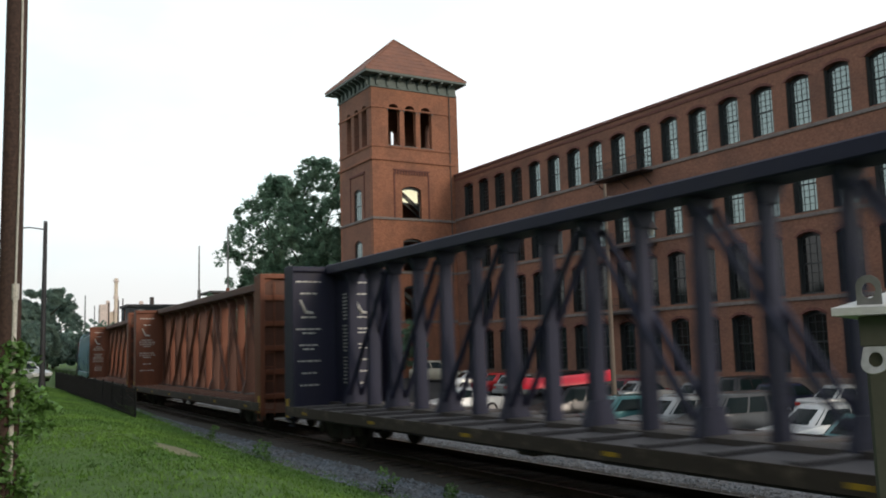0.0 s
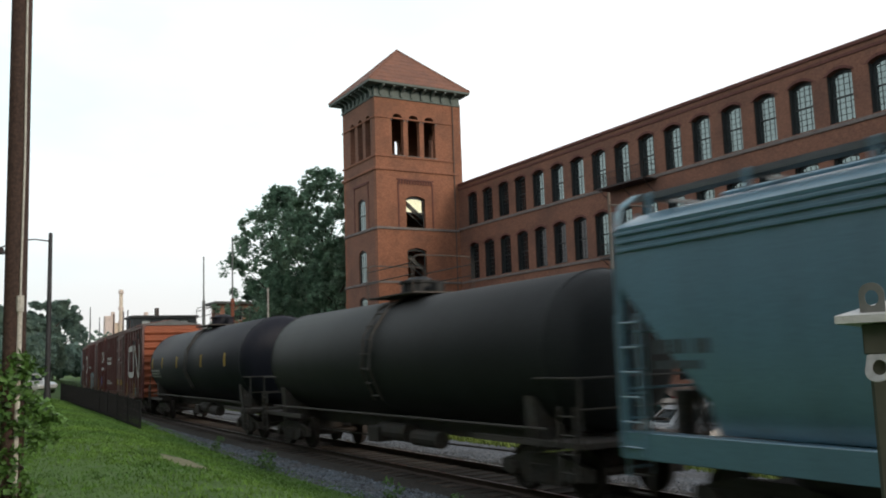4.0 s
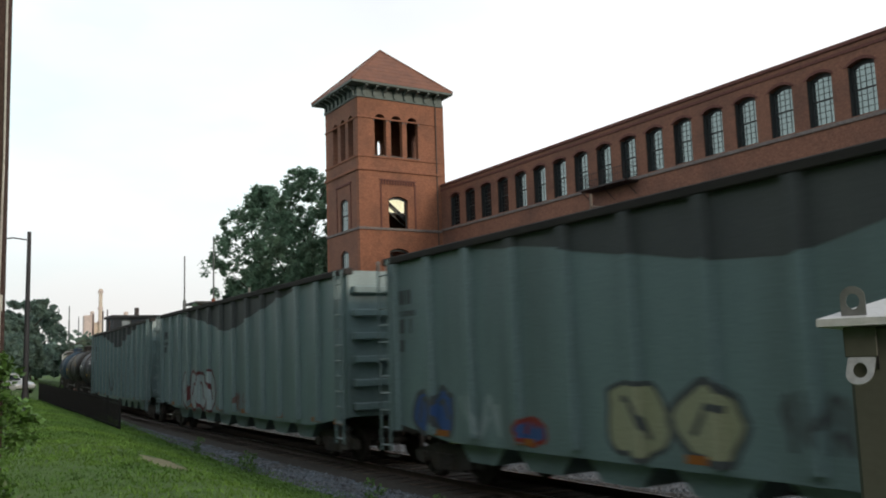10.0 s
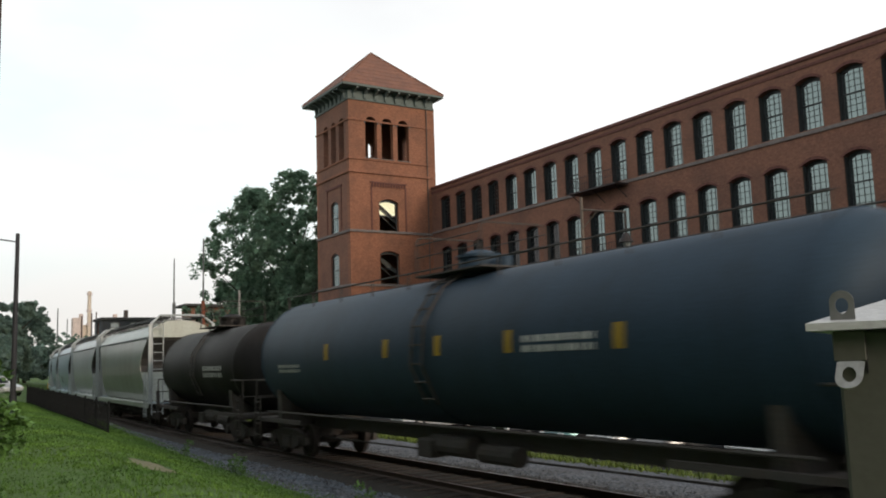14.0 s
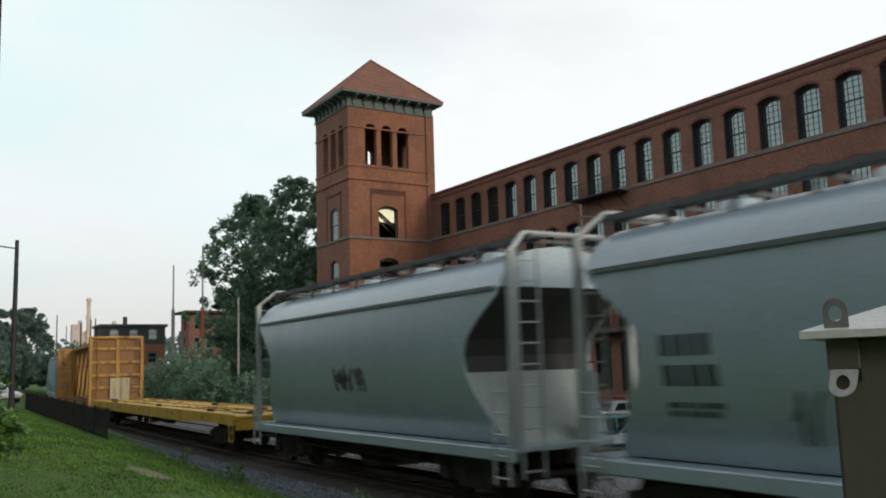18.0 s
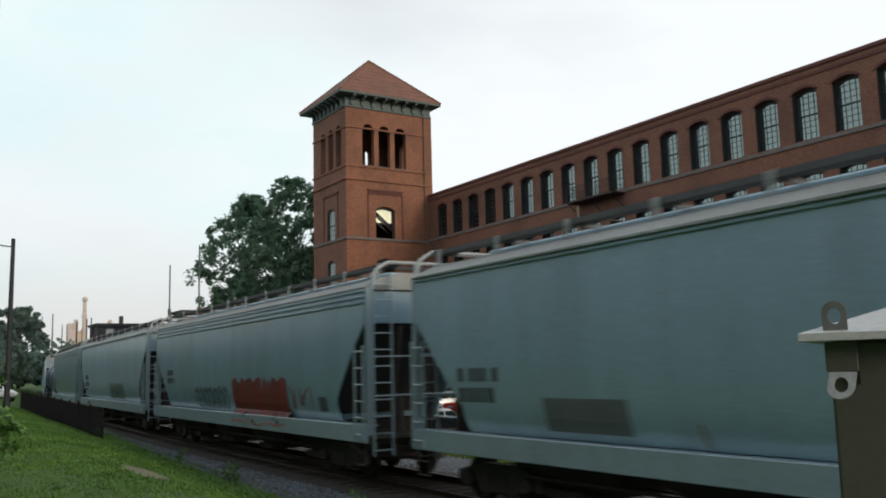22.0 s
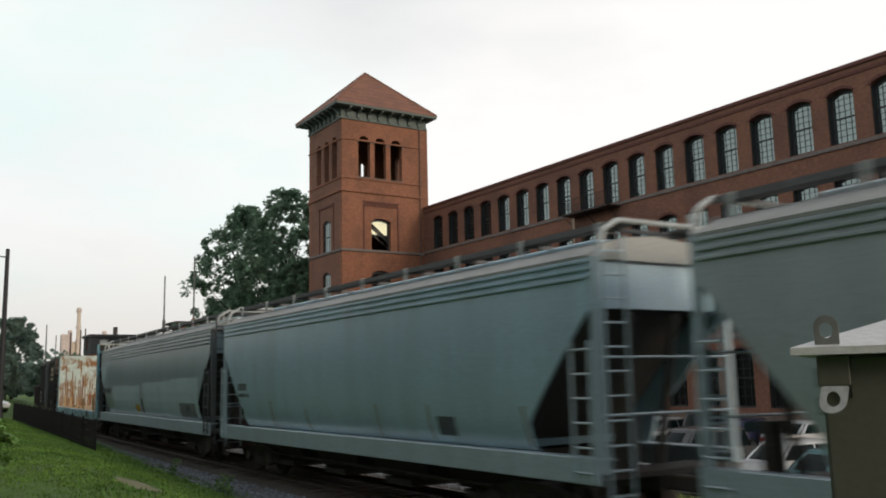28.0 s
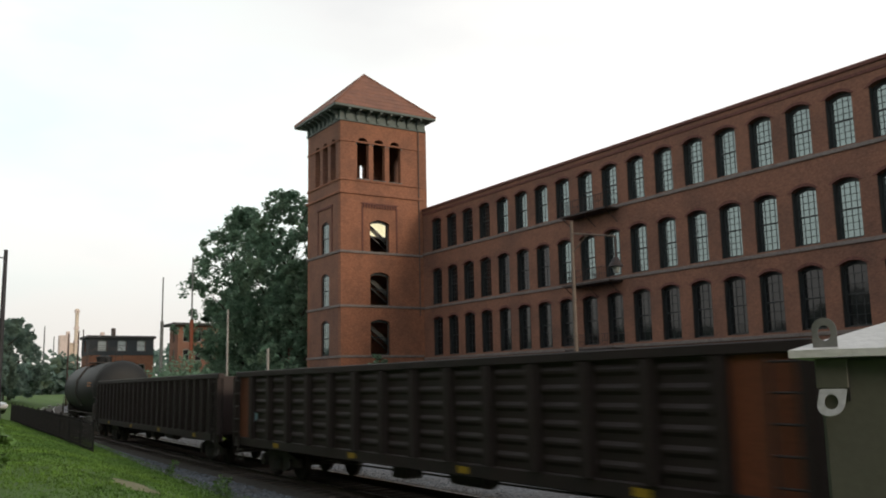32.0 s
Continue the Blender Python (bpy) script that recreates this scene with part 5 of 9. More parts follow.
paint("beam_dust", (0.180, 0.092, 0.066), (0.100, 0.052, 0.038), amount=0.7, streak=False)
# darker beam_yellow: shade painted on chord and posts, and the stained sill's tone
paint("beam_yellow_shade", (0.36, 0.185, 0.050), (0.12, 0.06, 0.03), amount=0.9, scale=2.0, cut=(0.46, 0.62))
paint("sill_grime", (0.050, 0.036, 0.031), (0.17, 0.13, 0.10), amount=0.8, scale=2.6, streak=False, cut=(0.54, 0.66))
paint("end_brown", (0.060, 0.045, 0.035), (0.032, 0.026, 0.023), amount=0.8)
# near-black tone for slope sheets: the shade under the car ends, as colour
paint("slope_shade", (0.045, 0.042, 0.040), (0.075, 0.066, 0.058), amount=0.7)
paint("beam_yellow", (0.47, 0.26, 0.065), (0.17, 0.085, 0.035), amount=0.9, scale=2.0, cut=(0.46, 0.62))
paint("board_cream", (0.44, 0.39, 0.255), (0.11, 0.085, 0.050), amount=0.85, scale=2.2, cut=(0.52, 0.68))
# rust brown, also darkened for the shade in the recessed bulkhead panel
paint("beam_rust_shade", (0.25, 0.130, 0.042), (0.10, 0.048, 0.025), amount=0.8, scale=1.4)
paint("flat_yellow", (0.68, 0.43, 0.055), (0.36, 0.20, 0.04), amount=0.6, scale=1.6)
paint("rust_white", (0.47, 0.56, 0.53), (0.24, 0.105, 0.032), amount=1.0, scale=1.3, spread=0.35, streak=False, cut=(0.48, 0.60))
paint("rust_solid", (0.17, 0.066, 0.022), (0.27, 0.14, 0.055), amount=0.6, scale=3.0, cut=(0.50, 0.64))
paint("stay_white", (0.42, 0.50, 0.49), (0.25, 0.14, 0.08), amount=0.8, scale=2.0)
paint("flat_blue", (0.125, 0.285, 0.345), (0.13, 0.075, 0.050), amount=0.95, scale=1.7, streak=False, cut=(0.52, 0.64))
paint("sill_teal", (0.25, 0.40, 0.44), (0.065, 0.055, 0.050), amount=0.95, scale=2.2, streak=False, cut=(0.50, 0.60))
paint("box_black", (0.029, 0.027, 0.027), (0.043, 0.041, 0.039), amount=0.8, rough=0.55)
paint("louvre_grey", (0.115, 0.135, 0.155), (0.06, 0.07, 0.08))
paint("door_navy", (0.030, 0.034, 0.052), (0.06, 0.05, 0.045))
paint("gondola_brown", (0.0300, 0.0172, 0.0160), (0.0165, 0.0125, 0.0120), amount=0.8)
paint("gondola_orange", (0.228, 0.066, 0.0312), (0.108, 0.042, 0.024), amount=0.7)
paint("tank_black", (0.0140, 0.0153, 0.0242), (0.0272, 0.0261, 0.0326), rough=0.58, ior=1.32)
paint("tank_slate", (0.0331, 0.0608, 0.0921), (0.0248, 0.0388, 0.0520), rough=0.58, ior=1.32)
paint("tank_brown", (0.0179, 0.0161, 0.0151), (0.0357, 0.0296, 0.0247), rough=0.58, ior=1.32)
paint("tank_blue", (0.028, 0.068, 0.175), (0.030, 0.045, 0.09), rough=0.38)
paint("tank_grey", (0.0270, 0.0288, 0.0300), (0.0180, 0.0180, 0.0180), rough=0.58, ior=1.32)
paint("logo_white", (0.66, 0.67, 0.64), (0.42, 0.38, 0.34), amount=0.7)
paint("logo_cream", (0.52, 0.44, 0.26), (0.32, 0.26, 0.16), amount=0.5)
paint("mark_white", (0.55, 0.55, 0.53), (0.35, 0.33, 0.3))
paint("mark_dark", (0.075, 0.09, 0.10), (0.15, 0.16, 0.17))
paint("mark_yellow", (0.44, 0.27, 0.018), (0.24, 0.14, 0.02), amount=0.4)
paint("mark_orange", (0.42, 0.15, 0.03), (0.28, 0.10, 0.03))
paint("spray_red", (0.32, 0.045, 0.032), (0.22, 0.06, 0.05))
paint("spray_blue", (0.05, 0.11, 0.33), (0.08, 0.16, 0.30))
paint("spray_cyan", (0.12, 0.40, 0.50), (0.22, 0.42, 0.46))
paint("spray_pale", (0.38, 0.46, 0.48), (0.25, 0.33, 0.36))
paint("spray_green", (0.12, 0.22, 0.13), (0.26, 0.32, 0.14))
paint("spray_dark", (0.085, 0.095, 0.105), (0.14, 0.16, 0.17))
paint("spray_maroon", (0.13, 0.030, 0.035), (0.20, 0.07, 0.07))
paint("spray_dim", (0.22, 0.12, 0.11), (0.20, 0.17, 0.16))
paint("spray_cream", (0.40, 0.41, 0.27), (0.33, 0.36, 0.28))
paint("spray_faint", (0.15, 0.18, 0.18), (0.20, 0.24, 0.23))
paint("spray_teal", (0.10, 0.20, 0.23), (0.20, 0.30, 0.32))
paint("hopper_silver", (0.3958, 0.4994, 0.5630), (0.3274, 0.3982, 0.4358), rough=0.30, ior=2.2)
paint("roof_dust", (0.3960, 0.4070, 0.3960), (0.2750, 0.2750, 0.2640), rough=0.7)
paint("patch_light", (0.4099, 0.5507, 0.5710), (0.3279, 0.4465, 0.4599))
paint("patch_dark", (0.16, 0.185, 0.19), (0.22, 0.24, 0.24))
paint("rust_streak", (0.26, 0.13, 0.065), (0.16, 0.09, 0.05))
paint("wood_deck", (0.42, 0.29, 0.155), (0.20, 0.13, 0.075), amount=0.7, streak=False)
paint("load_dark", (0.030, 0.028, 0.027), (0.05, 0.045, 0.04), rough=0.9, streak=False)
paint("air_tank", (0.30, 0.10, 0.06), (0.2, 0.07, 0.05))

NEAR = -1.512


def wheel_mesh():
    bm = bmesh.new()
    rings = [(0.12, 0.075), (0.20, 0.03), (0.33, 0.02), (0.37, 0.065), (0.42, 0.065), (0.445, -0.05), (0.445, -0.075), (0.12, -0.075)]
    n, rows = 20, []
    for r, y in rings:
        rows.append([bm.verts.new((math.cos(a) * r, -y, math.sin(a) * r)) for a in (2 * math.pi * i / n for i in range(n))])
    for p, q in zip(rows[:-1], rows[1:]):
        for i in range(n):
            j = (i + 1) % n
            bm.faces.new((p[i], p[j], q[j], q[i]))
    bm.faces.new(rows[0])
    bm.faces.new(rows[-1][::-1])
    return mesh_of("wheel", bm, M["wheel"])


def side_frame_mesh():
    bm = bmesh.new()
    extrude(bm, [(-1.28, 0.36), (-1.26, 0.56), (-0.95, 0.64), (-0.45, 0.74), (0.45, 0.74), (0.95, 0.64), (1.26, 0.56), (1.28, 0.36), (1.05, 0.34), (0.78, 0.48),
                 (0.50, 0.22), (-0.50, 0.22), (-0.78, 0.48), (-1.05, 0.34)], -0.07, 0.07, along_y)
    for x in (-0.87, 0.87):
        rod(bm, (x, -0.16, 0.44), (x, 0.06, 0.44), 0.13, sides=10)
    for x in (-0.2, 0.0, 0.2):
        rod(bm, (x, -0.09, 0.26), (x, -0.09, 0.56), 0.07, sides=8)
    return mesh_of("side_frame", bm, M["steel_dark"])


def bolster_mesh():
    bm = bmesh.new()
    box(bm, -0.22, -0.92, 0.42, 0.22, 0.92, 0.72, 0.03)
    return mesh_of("truck", bm, M["steel_dark"])


def coupler_mesh():
    bm = bmesh.new()
    box(bm, -0.35, -0.12, -0.12, 0.50, 0.12, 0.10, 0.02)
    box(bm, 0.45, -0.20, -0.17, 0.85, 0.14, 0.15, 0.05)
    return mesh_of("coupler", bm, M["steel_dark"])


def axle_mesh():
    bm = bmesh.new()
    rod(bm, (0, -0.68, 0), (0, 0.68, 0), 0.085, sides=8)
    return mesh_of("axle", bm, M["wheel"])


WHEEL, SIDE_FRAME, BOLSTER, COUPLER, AXLE = wheel_mesh(), side_frame_mesh(), bolster_mesh(), coupler_mesh(), axle_mesh()


def rolling_stock(name, label, front, rear, category, reach=2.3):
    """An empty car: its two trucks, couplers and centre sill."""
    ob = thing(name, label, category, group="freight train")
    half = (front - rear) / 2
    CARS.append((ob, (front + rear) / 2))
    for end in (-1, 1):
        t = part("truck", BOLSTER, None, ob, m=pose(end * (half - reach), 0, 0))
        for y in (-1.0, 1.0):
            part("side_frame", SIDE_FRAME, None, t, m=pose(0, y, 0, 0, 0, 0 if y < 0 else 180))
        for x in (-0.87, 0.87):
            part("axle", AXLE, None, t, m=pose(x, 0, 0.445))
            for y in (-0.755, 0.755):
                part("wheel", WHEEL, None, t, m=pose(x, y, 0.445, 0, 0, 0 if y < 0 else 180))
        part("coupler", COUPLER, None, ob, m=pose(end * half, 0, 0.87, 0, 0, 0 if end > 0 else 180))
    bm = bmesh.new()
    box(bm, -half + 0.05, -0.28, 0.74, half - 0.05, 0.28, 1.02)
    part("centre_sill", bm, M["steel_dark"], ob)
    bm = bmesh.new()
    rod(bm, (0.8, -0.62, 0.66), (2.0, -0.62, 0.66), 0.19, sides=12)
    part("air_reservoir", bm, M["steel_dark"], ob)
    bm = bmesh.new()
    box(bm, -1.4, -0.85, 0.46, -0.8, -0.40, 0.84, 0.03)
    part("brake_valve", bm, M["steel_dark"], ob)
    bm = bmesh.new()
    rod(bm, (-half + reach + 1.0, -0.45, 0.52), (half - reach - 1.0, -0.45, 0.60), 0.022, sides=6)
    part("brake_rod", bm, M["steel_dark"], ob)
    return ob, half


def plate(bm, x0, z0, x1, z1, y=NEAR):
    """A thin painted patch on the side that faces the lawn."""
    box(bm, x0, y - 0.004, z0, x1, y, z1)


def stroke(bm, points, width, y=NEAR):
    """A painted band along a line on the side."""
    pts = [Vector(p) for p in points]
    edge = []
    for i, p in enumerate(pts):
        a = (pts[i] - pts[i - 1]).normalized() if i else (pts[1] - pts[0]).normalized()
        b = (pts[i + 1] - pts[i]).normalized() if i < len(pts) - 1 else a
        n = Vector((-(a + b).y, (a + b).x))
        n = n.normalized() if n.length > 1e-6 else Vector((-a.y, a.x))
        w = width / 2 / max(0.5, n.dot(Vector((-a.y, a.x))))
        edge.append((p + n * w, p - n * w))
    front = [[bm.verts.new((q.x, y - 0.004, q.y)) for q in e] for e in edge]
    for (a, b), (c, d) in zip(front[:-1], front[1:]):
        bm.faces.new((a, b, d, c))


def bend(points, r, steps=4):
    """Rounds the corners of a line."""
    out = [Vector(points[0])]
    for p, q, s in zip(points[:-2], points[1:-1], points[2:]):
        p, q, s = Vector(p), Vector(q), Vector(s)
        k = min(r, 0.45 * (p - q).length, 0.45 * (s - q).length)
        a, b = q + (p - q).normalized() * k, q + (s - q).normalized() * k
        for i in range(steps + 1):
            k = i / steps
            out.append(a * (1 - k) ** 2 + q * 2 * k * (1 - k) + b * k * k)
    return out + [Vector(points[-1])]


def marks(ob, x, z, lines, mat, y=NEAR, rng=None, height=0.22):
    """Stencilled lines of lettering too small to read, as plain bars; lines: list of (length, height)."""
    for n, (length, h) in enumerate(lines):
        at, r = x, random.Random(int(x * 97 + z * 31 + n))
        while at < x + length:
            w = min(h * r.uniform(0.5, 0.8), x + length - at)
            if w > h * 0.2:
                bm = bmesh.new()
                plate(bm, at, z - h, at + w, z, y)
                part("stencil_bar", bm, mat, ob)
            at += w + h * (0.22 if r.random() < 0.8 else 0.7)
        z -= h * 1.45


def rib_depth(ribs, x):
    """How far the ribbed side stands out at x."""
    k = min(abs(x - q) for q in ribs)
    return -1.422 - 0.12 * max(0.0, min(1.0, (0.115 - k) / 0.03))


def drape(bm, ribs, out):
    if not ribs:
        return
    xs = [v.co.x for v in bm.verts]
    for q in ribs:
        for k in (-0.115, -0.085, 0.085, 0.115):
            if min(xs) < q + k < max(xs):
                bmesh.ops.bisect_plane(bm, geom=list(bm.verts) + list(bm.edges) + list(bm.faces), plane_co=(q + k, 0, 0), plane_no=(1, 0, 0))
    for v in bm.verts:
        v.co.y = rib_depth(ribs, v.co.x) + out


def scrawl(ob, x0, z0, x1, z1, mat, seed, width=0.16, n=9, second=None, y=NEAR, fill=0.0, ribs=()):
    """Sprayed graffiti, as plain bent strokes; it follows the ribs where there are any."""
    r = random.Random(seed)
    w, h = (x1 - x0) / n, z1 - z0
    if fill:
        bm = bmesh.new()
        for i in range(n):
            a = x0 + w * i
            outline = [(a, z0 + h * r.uniform(0, 0.12)), (a + w, z0 + h * r.uniform(0, 0.12)), (a + w, z1 - h * r.uniform(0, 0.25)), (a + w / 2, z1), (a, z1 - h * r.uniform(0, 0.25))]
            bm.faces.new([bm.verts.new((u, y - 0.003, v)) for u, v in outline])
        drape(bm, ribs, -0.003)
        tagged(part("graffiti", bm, mat, ob), "sprayed graffiti", kind="stuff")
        mat = second or M["spray_dark"]
    bm = bmesh.new()
    for i in range(n):
        a = x0 + w * i
        pts = [(a + w * r.uniform(-0.1, 1.1), z0 + h * k) for k in (r.uniform(0, 0.2), r.uniform(0.3, 0.5), r.uniform(0.6, 0.8), r.uniform(0.9, 1.0))]
        r.shuffle(pts)
        stroke(bm, bend(pts, min(w, h) * 0.25), width * r.uniform(0.7, 1.3), y - 0.0015)
    drape(bm, ribs, -0.0045)
    tagged(part("graffiti", bm, mat, ob), "sprayed graffiti strokes", kind="stuff")


def dab(ob, x, z, w, h, mat, seed, ribs=(), face=NEAR):
    """A ragged patch of sprayed paint."""
    r = random.Random(seed)
    bm = bmesh.new()
    ring = []
    for k in range(14):
        a = 2 * math.pi * k / 14
        u, v = math.cos(a), math.sin(a)
        q = r.uniform(0.80, 1.12) / max(abs(u), abs(v)) ** 0.55
        ring.append(bm.verts.new((x + u * w / 2 * q, face - 0.003, z + v * h / 2 * q)))
    hub = bm.verts.new((x, face - 0.003, z))
    for k in range(14):
        bm.faces.new((hub, ring[k], ring[(k + 1) % 14]))
    drape(bm, ribs, -0.003 - 0.0004 * (seed % 5))
    part("graffiti", bm, mat, ob, "dab of sprayed paint")


def bubbles(ob, x0, z0, x1, z1, n, inner, outline, seed, ribs=(), width=0.10, face=-1.525):
    """Fat sprayed letter shapes with an outline; no writing that could be read."""
    r = random.Random(seed)
    w = (x1 - x0) / n
    for i in range(n):
        cx, cz, ring = x0 + w * (i + 0.5), (z0 + z1) / 2, []
        for k in range(18):
            a = 2 * math.pi * k / 18
            q = r.uniform(0.74, 1.0)
            ring.append((cx + math.cos(a) * w * 0.56 * q, cz + math.sin(a) * (z1 - z0) * 0.52 * q))
        bm = bmesh.new()
        hub = bm.verts.new((cx, face - 0.002 - 0.0006 * i, cz))
        rim = [bm.verts.new((u, face - 0.002 - 0.0006 * i, v)) for u, v in ring]
        for k in range(18):
            bm.faces.new((hub, rim[k], rim[(k + 1) % 18]))
        if inner is not None:
            drape(bm, ribs, -0.003 - 0.0006 * i)
            part("graffiti", bm, inner, ob, "sprayed graffiti letter shape")
        bm = bmesh.new()
        stroke(bm, bend(ring + ring[:1], 0.08, 2), width * r.uniform(0.7, 1.2), face - 0.006 - 0.0006 * i)
        a = r.uniform(-0.3, 0.3)
        stroke(bm, bend([(cx - w * 0.2, cz + a), (cx, cz + 0.25), (cx + w * 0.22, cz - a)], 0.1), width, face - 0.006 - 0.0006 * i)
        drape(bm, ribs, -0.006 - 0.0006 * i)
        part("graffiti_outline", bm, outline, ob)


def ladder(ob, x, y, z0, z1, mat, width=0.42, across="x", step=0.36):
    bm = bmesh.new()
    for k in (-width / 2, width / 2):
        a, b = ((x + k, y, z0), (x + k, y, z1)) if across == "x" else ((x, y + k, z0), (x, y + k, z1))
        rod(bm, a, b, 0.028, sides=6)
    z = z0 + 0.12
    while z < z1:
        a, b = ((x - width / 2, y, z), (x + width / 2, y, z)) if across == "x" else ((x, y - width / 2, z), (x, y + width / 2, z))
        rod(bm, a, b, 0.019, sides=6)
        z += step
    part("ladder", bm, mat, ob)


def stirrup(ob, x, mat):
    for y in (-1.46, 1.46):
        bm = bmesh.new()
        for k in (-0.2, 0.2):
            rod(bm, (x + k, y, 0.95), (x + k, y, 0.42), 0.02, sides=6)
        rod(bm, (x - 0.2, y, 0.42), (x + 0.2, y, 0.42), 0.022, sides=6)
        rod(bm, (x - 0.2, y, 0.68), (x + 0.2, y, 0.68), 0.02, sides=6)
        part("stirrup_step", bm, mat, ob)


# ---- covered hoppers ----
ROUND_SIDED = []


def width_at(profile, z):
    """Half width of a round-sided car at height z; profile: rising (z, half width)."""
    for (z0, w0), (z1, w1) in zip(profile[:-1], profile[1:]):
        if z <= z1:
            return w0 + (w1 - w0) * max(0.0, z - z0) / (z1 - z0)
    return profile[-1][1]


def wrap_markings(ob, profile):
    """Lays the painted markings of a car on its curved side."""
    for child in ob.children:
        if child.name.split(".")[0] not in ("stencil_bar", "paint_patch", "graffiti", "graffiti_outline", "notice_plate", "rust_run", "emblem"):
            continue
        bm = bmesh.new()
        bm.from_mesh(child.data)
        for z, _ in profile[1:-1]:
            if min(v.co.z for v in bm.verts) < z < max(v.co.z for v in bm.verts):
                bmesh.ops.bisect_plane(bm, geom=list(bm.verts) + list(bm.edges) + list(bm.faces), plane_co=(0, 0, z), plane_no=(0, 0, 1))
        for v in bm.verts:
            deep = min(0.02, max(0.004, -1.508 - v.co.y))
            w = width_at(profile, v.co.z) + deep
            if v.co.z < profile[0][0]:
                w = max(w, 1.545)
            v.co.y = -w
        bm.to_mesh(child.data)
        bm.free()


def side_skin(bm, profile, end_at, sign, thick=0.03):
    """A curved side sheet with shaped ends: end_at(z) gives its half length."""
    outer, inner = [], []
    for z, w in profile:
        l = end_at(z)
        outer.append((bm.verts.new((-l, sign * w, z)), bm.verts.new((l, sign * w, z))))
        inner.append((bm.verts.new((-l, sign * (w - thick), z)), bm.verts.new((l, sign * (w - thick), z))))
    for rows in (outer, inner):
        for (a, b), (c, d) in zip(rows[:-1], rows[1:]):
            bm.faces.new((a, b, d, c))
    for k in (0, 1):
        for i in range(len(outer) - 1):
            bm.faces.new((outer[i][k], outer[i + 1][k], inner[i + 1][k], inner[i][k]))
    for i in (0, -1):
        bm.faces.new((outer[i][0], outer[i][1], inner[i][1], inner[i][0]))


def roof_walk(ob, h, base, z, y, post_mat, count):
    """Two running boards of grating on short posts, with their edge angles."""
    for s in (-1, 1):
        bm = bmesh.new()
        box(bm, -h + 0.1, s * y - 0.20, z - 0.03, h - 0.1, s * y + 0.20, z)
        part("running_board", bm, M["walk_grey"], ob, "dull grey grated roof walk")
        bm = bmesh.new()
        box(bm, -h + 0.1, s * (y + 0.222) - 0.02, z - 0.075, h - 0.1, s * (y + 0.222) + 0.02, z + 0.02)
        part("walk_angle", bm, M["walk_grey"], ob)
    for i in range(count + 1):
        x = -h + 0.4 + (2 * h - 0.8) * i / count
        for s in (-1, 1):
            bm = bmesh.new()
            box(bm, x - 0.05, s * (y + 0.26) - 0.015, base, x + 0.05, s * (y + 0.26) + 0.015, z + 0.03)
            part("walk_stand", bm, post_mat, ob)
        bm = bmesh.new()
        box(bm, x - 0.025, -y - 0.2, z - 0.09, x + 0.025, y + 0.2, z - 0.032)
        part("walk_bearer", bm, M["walk_grey"], ob)


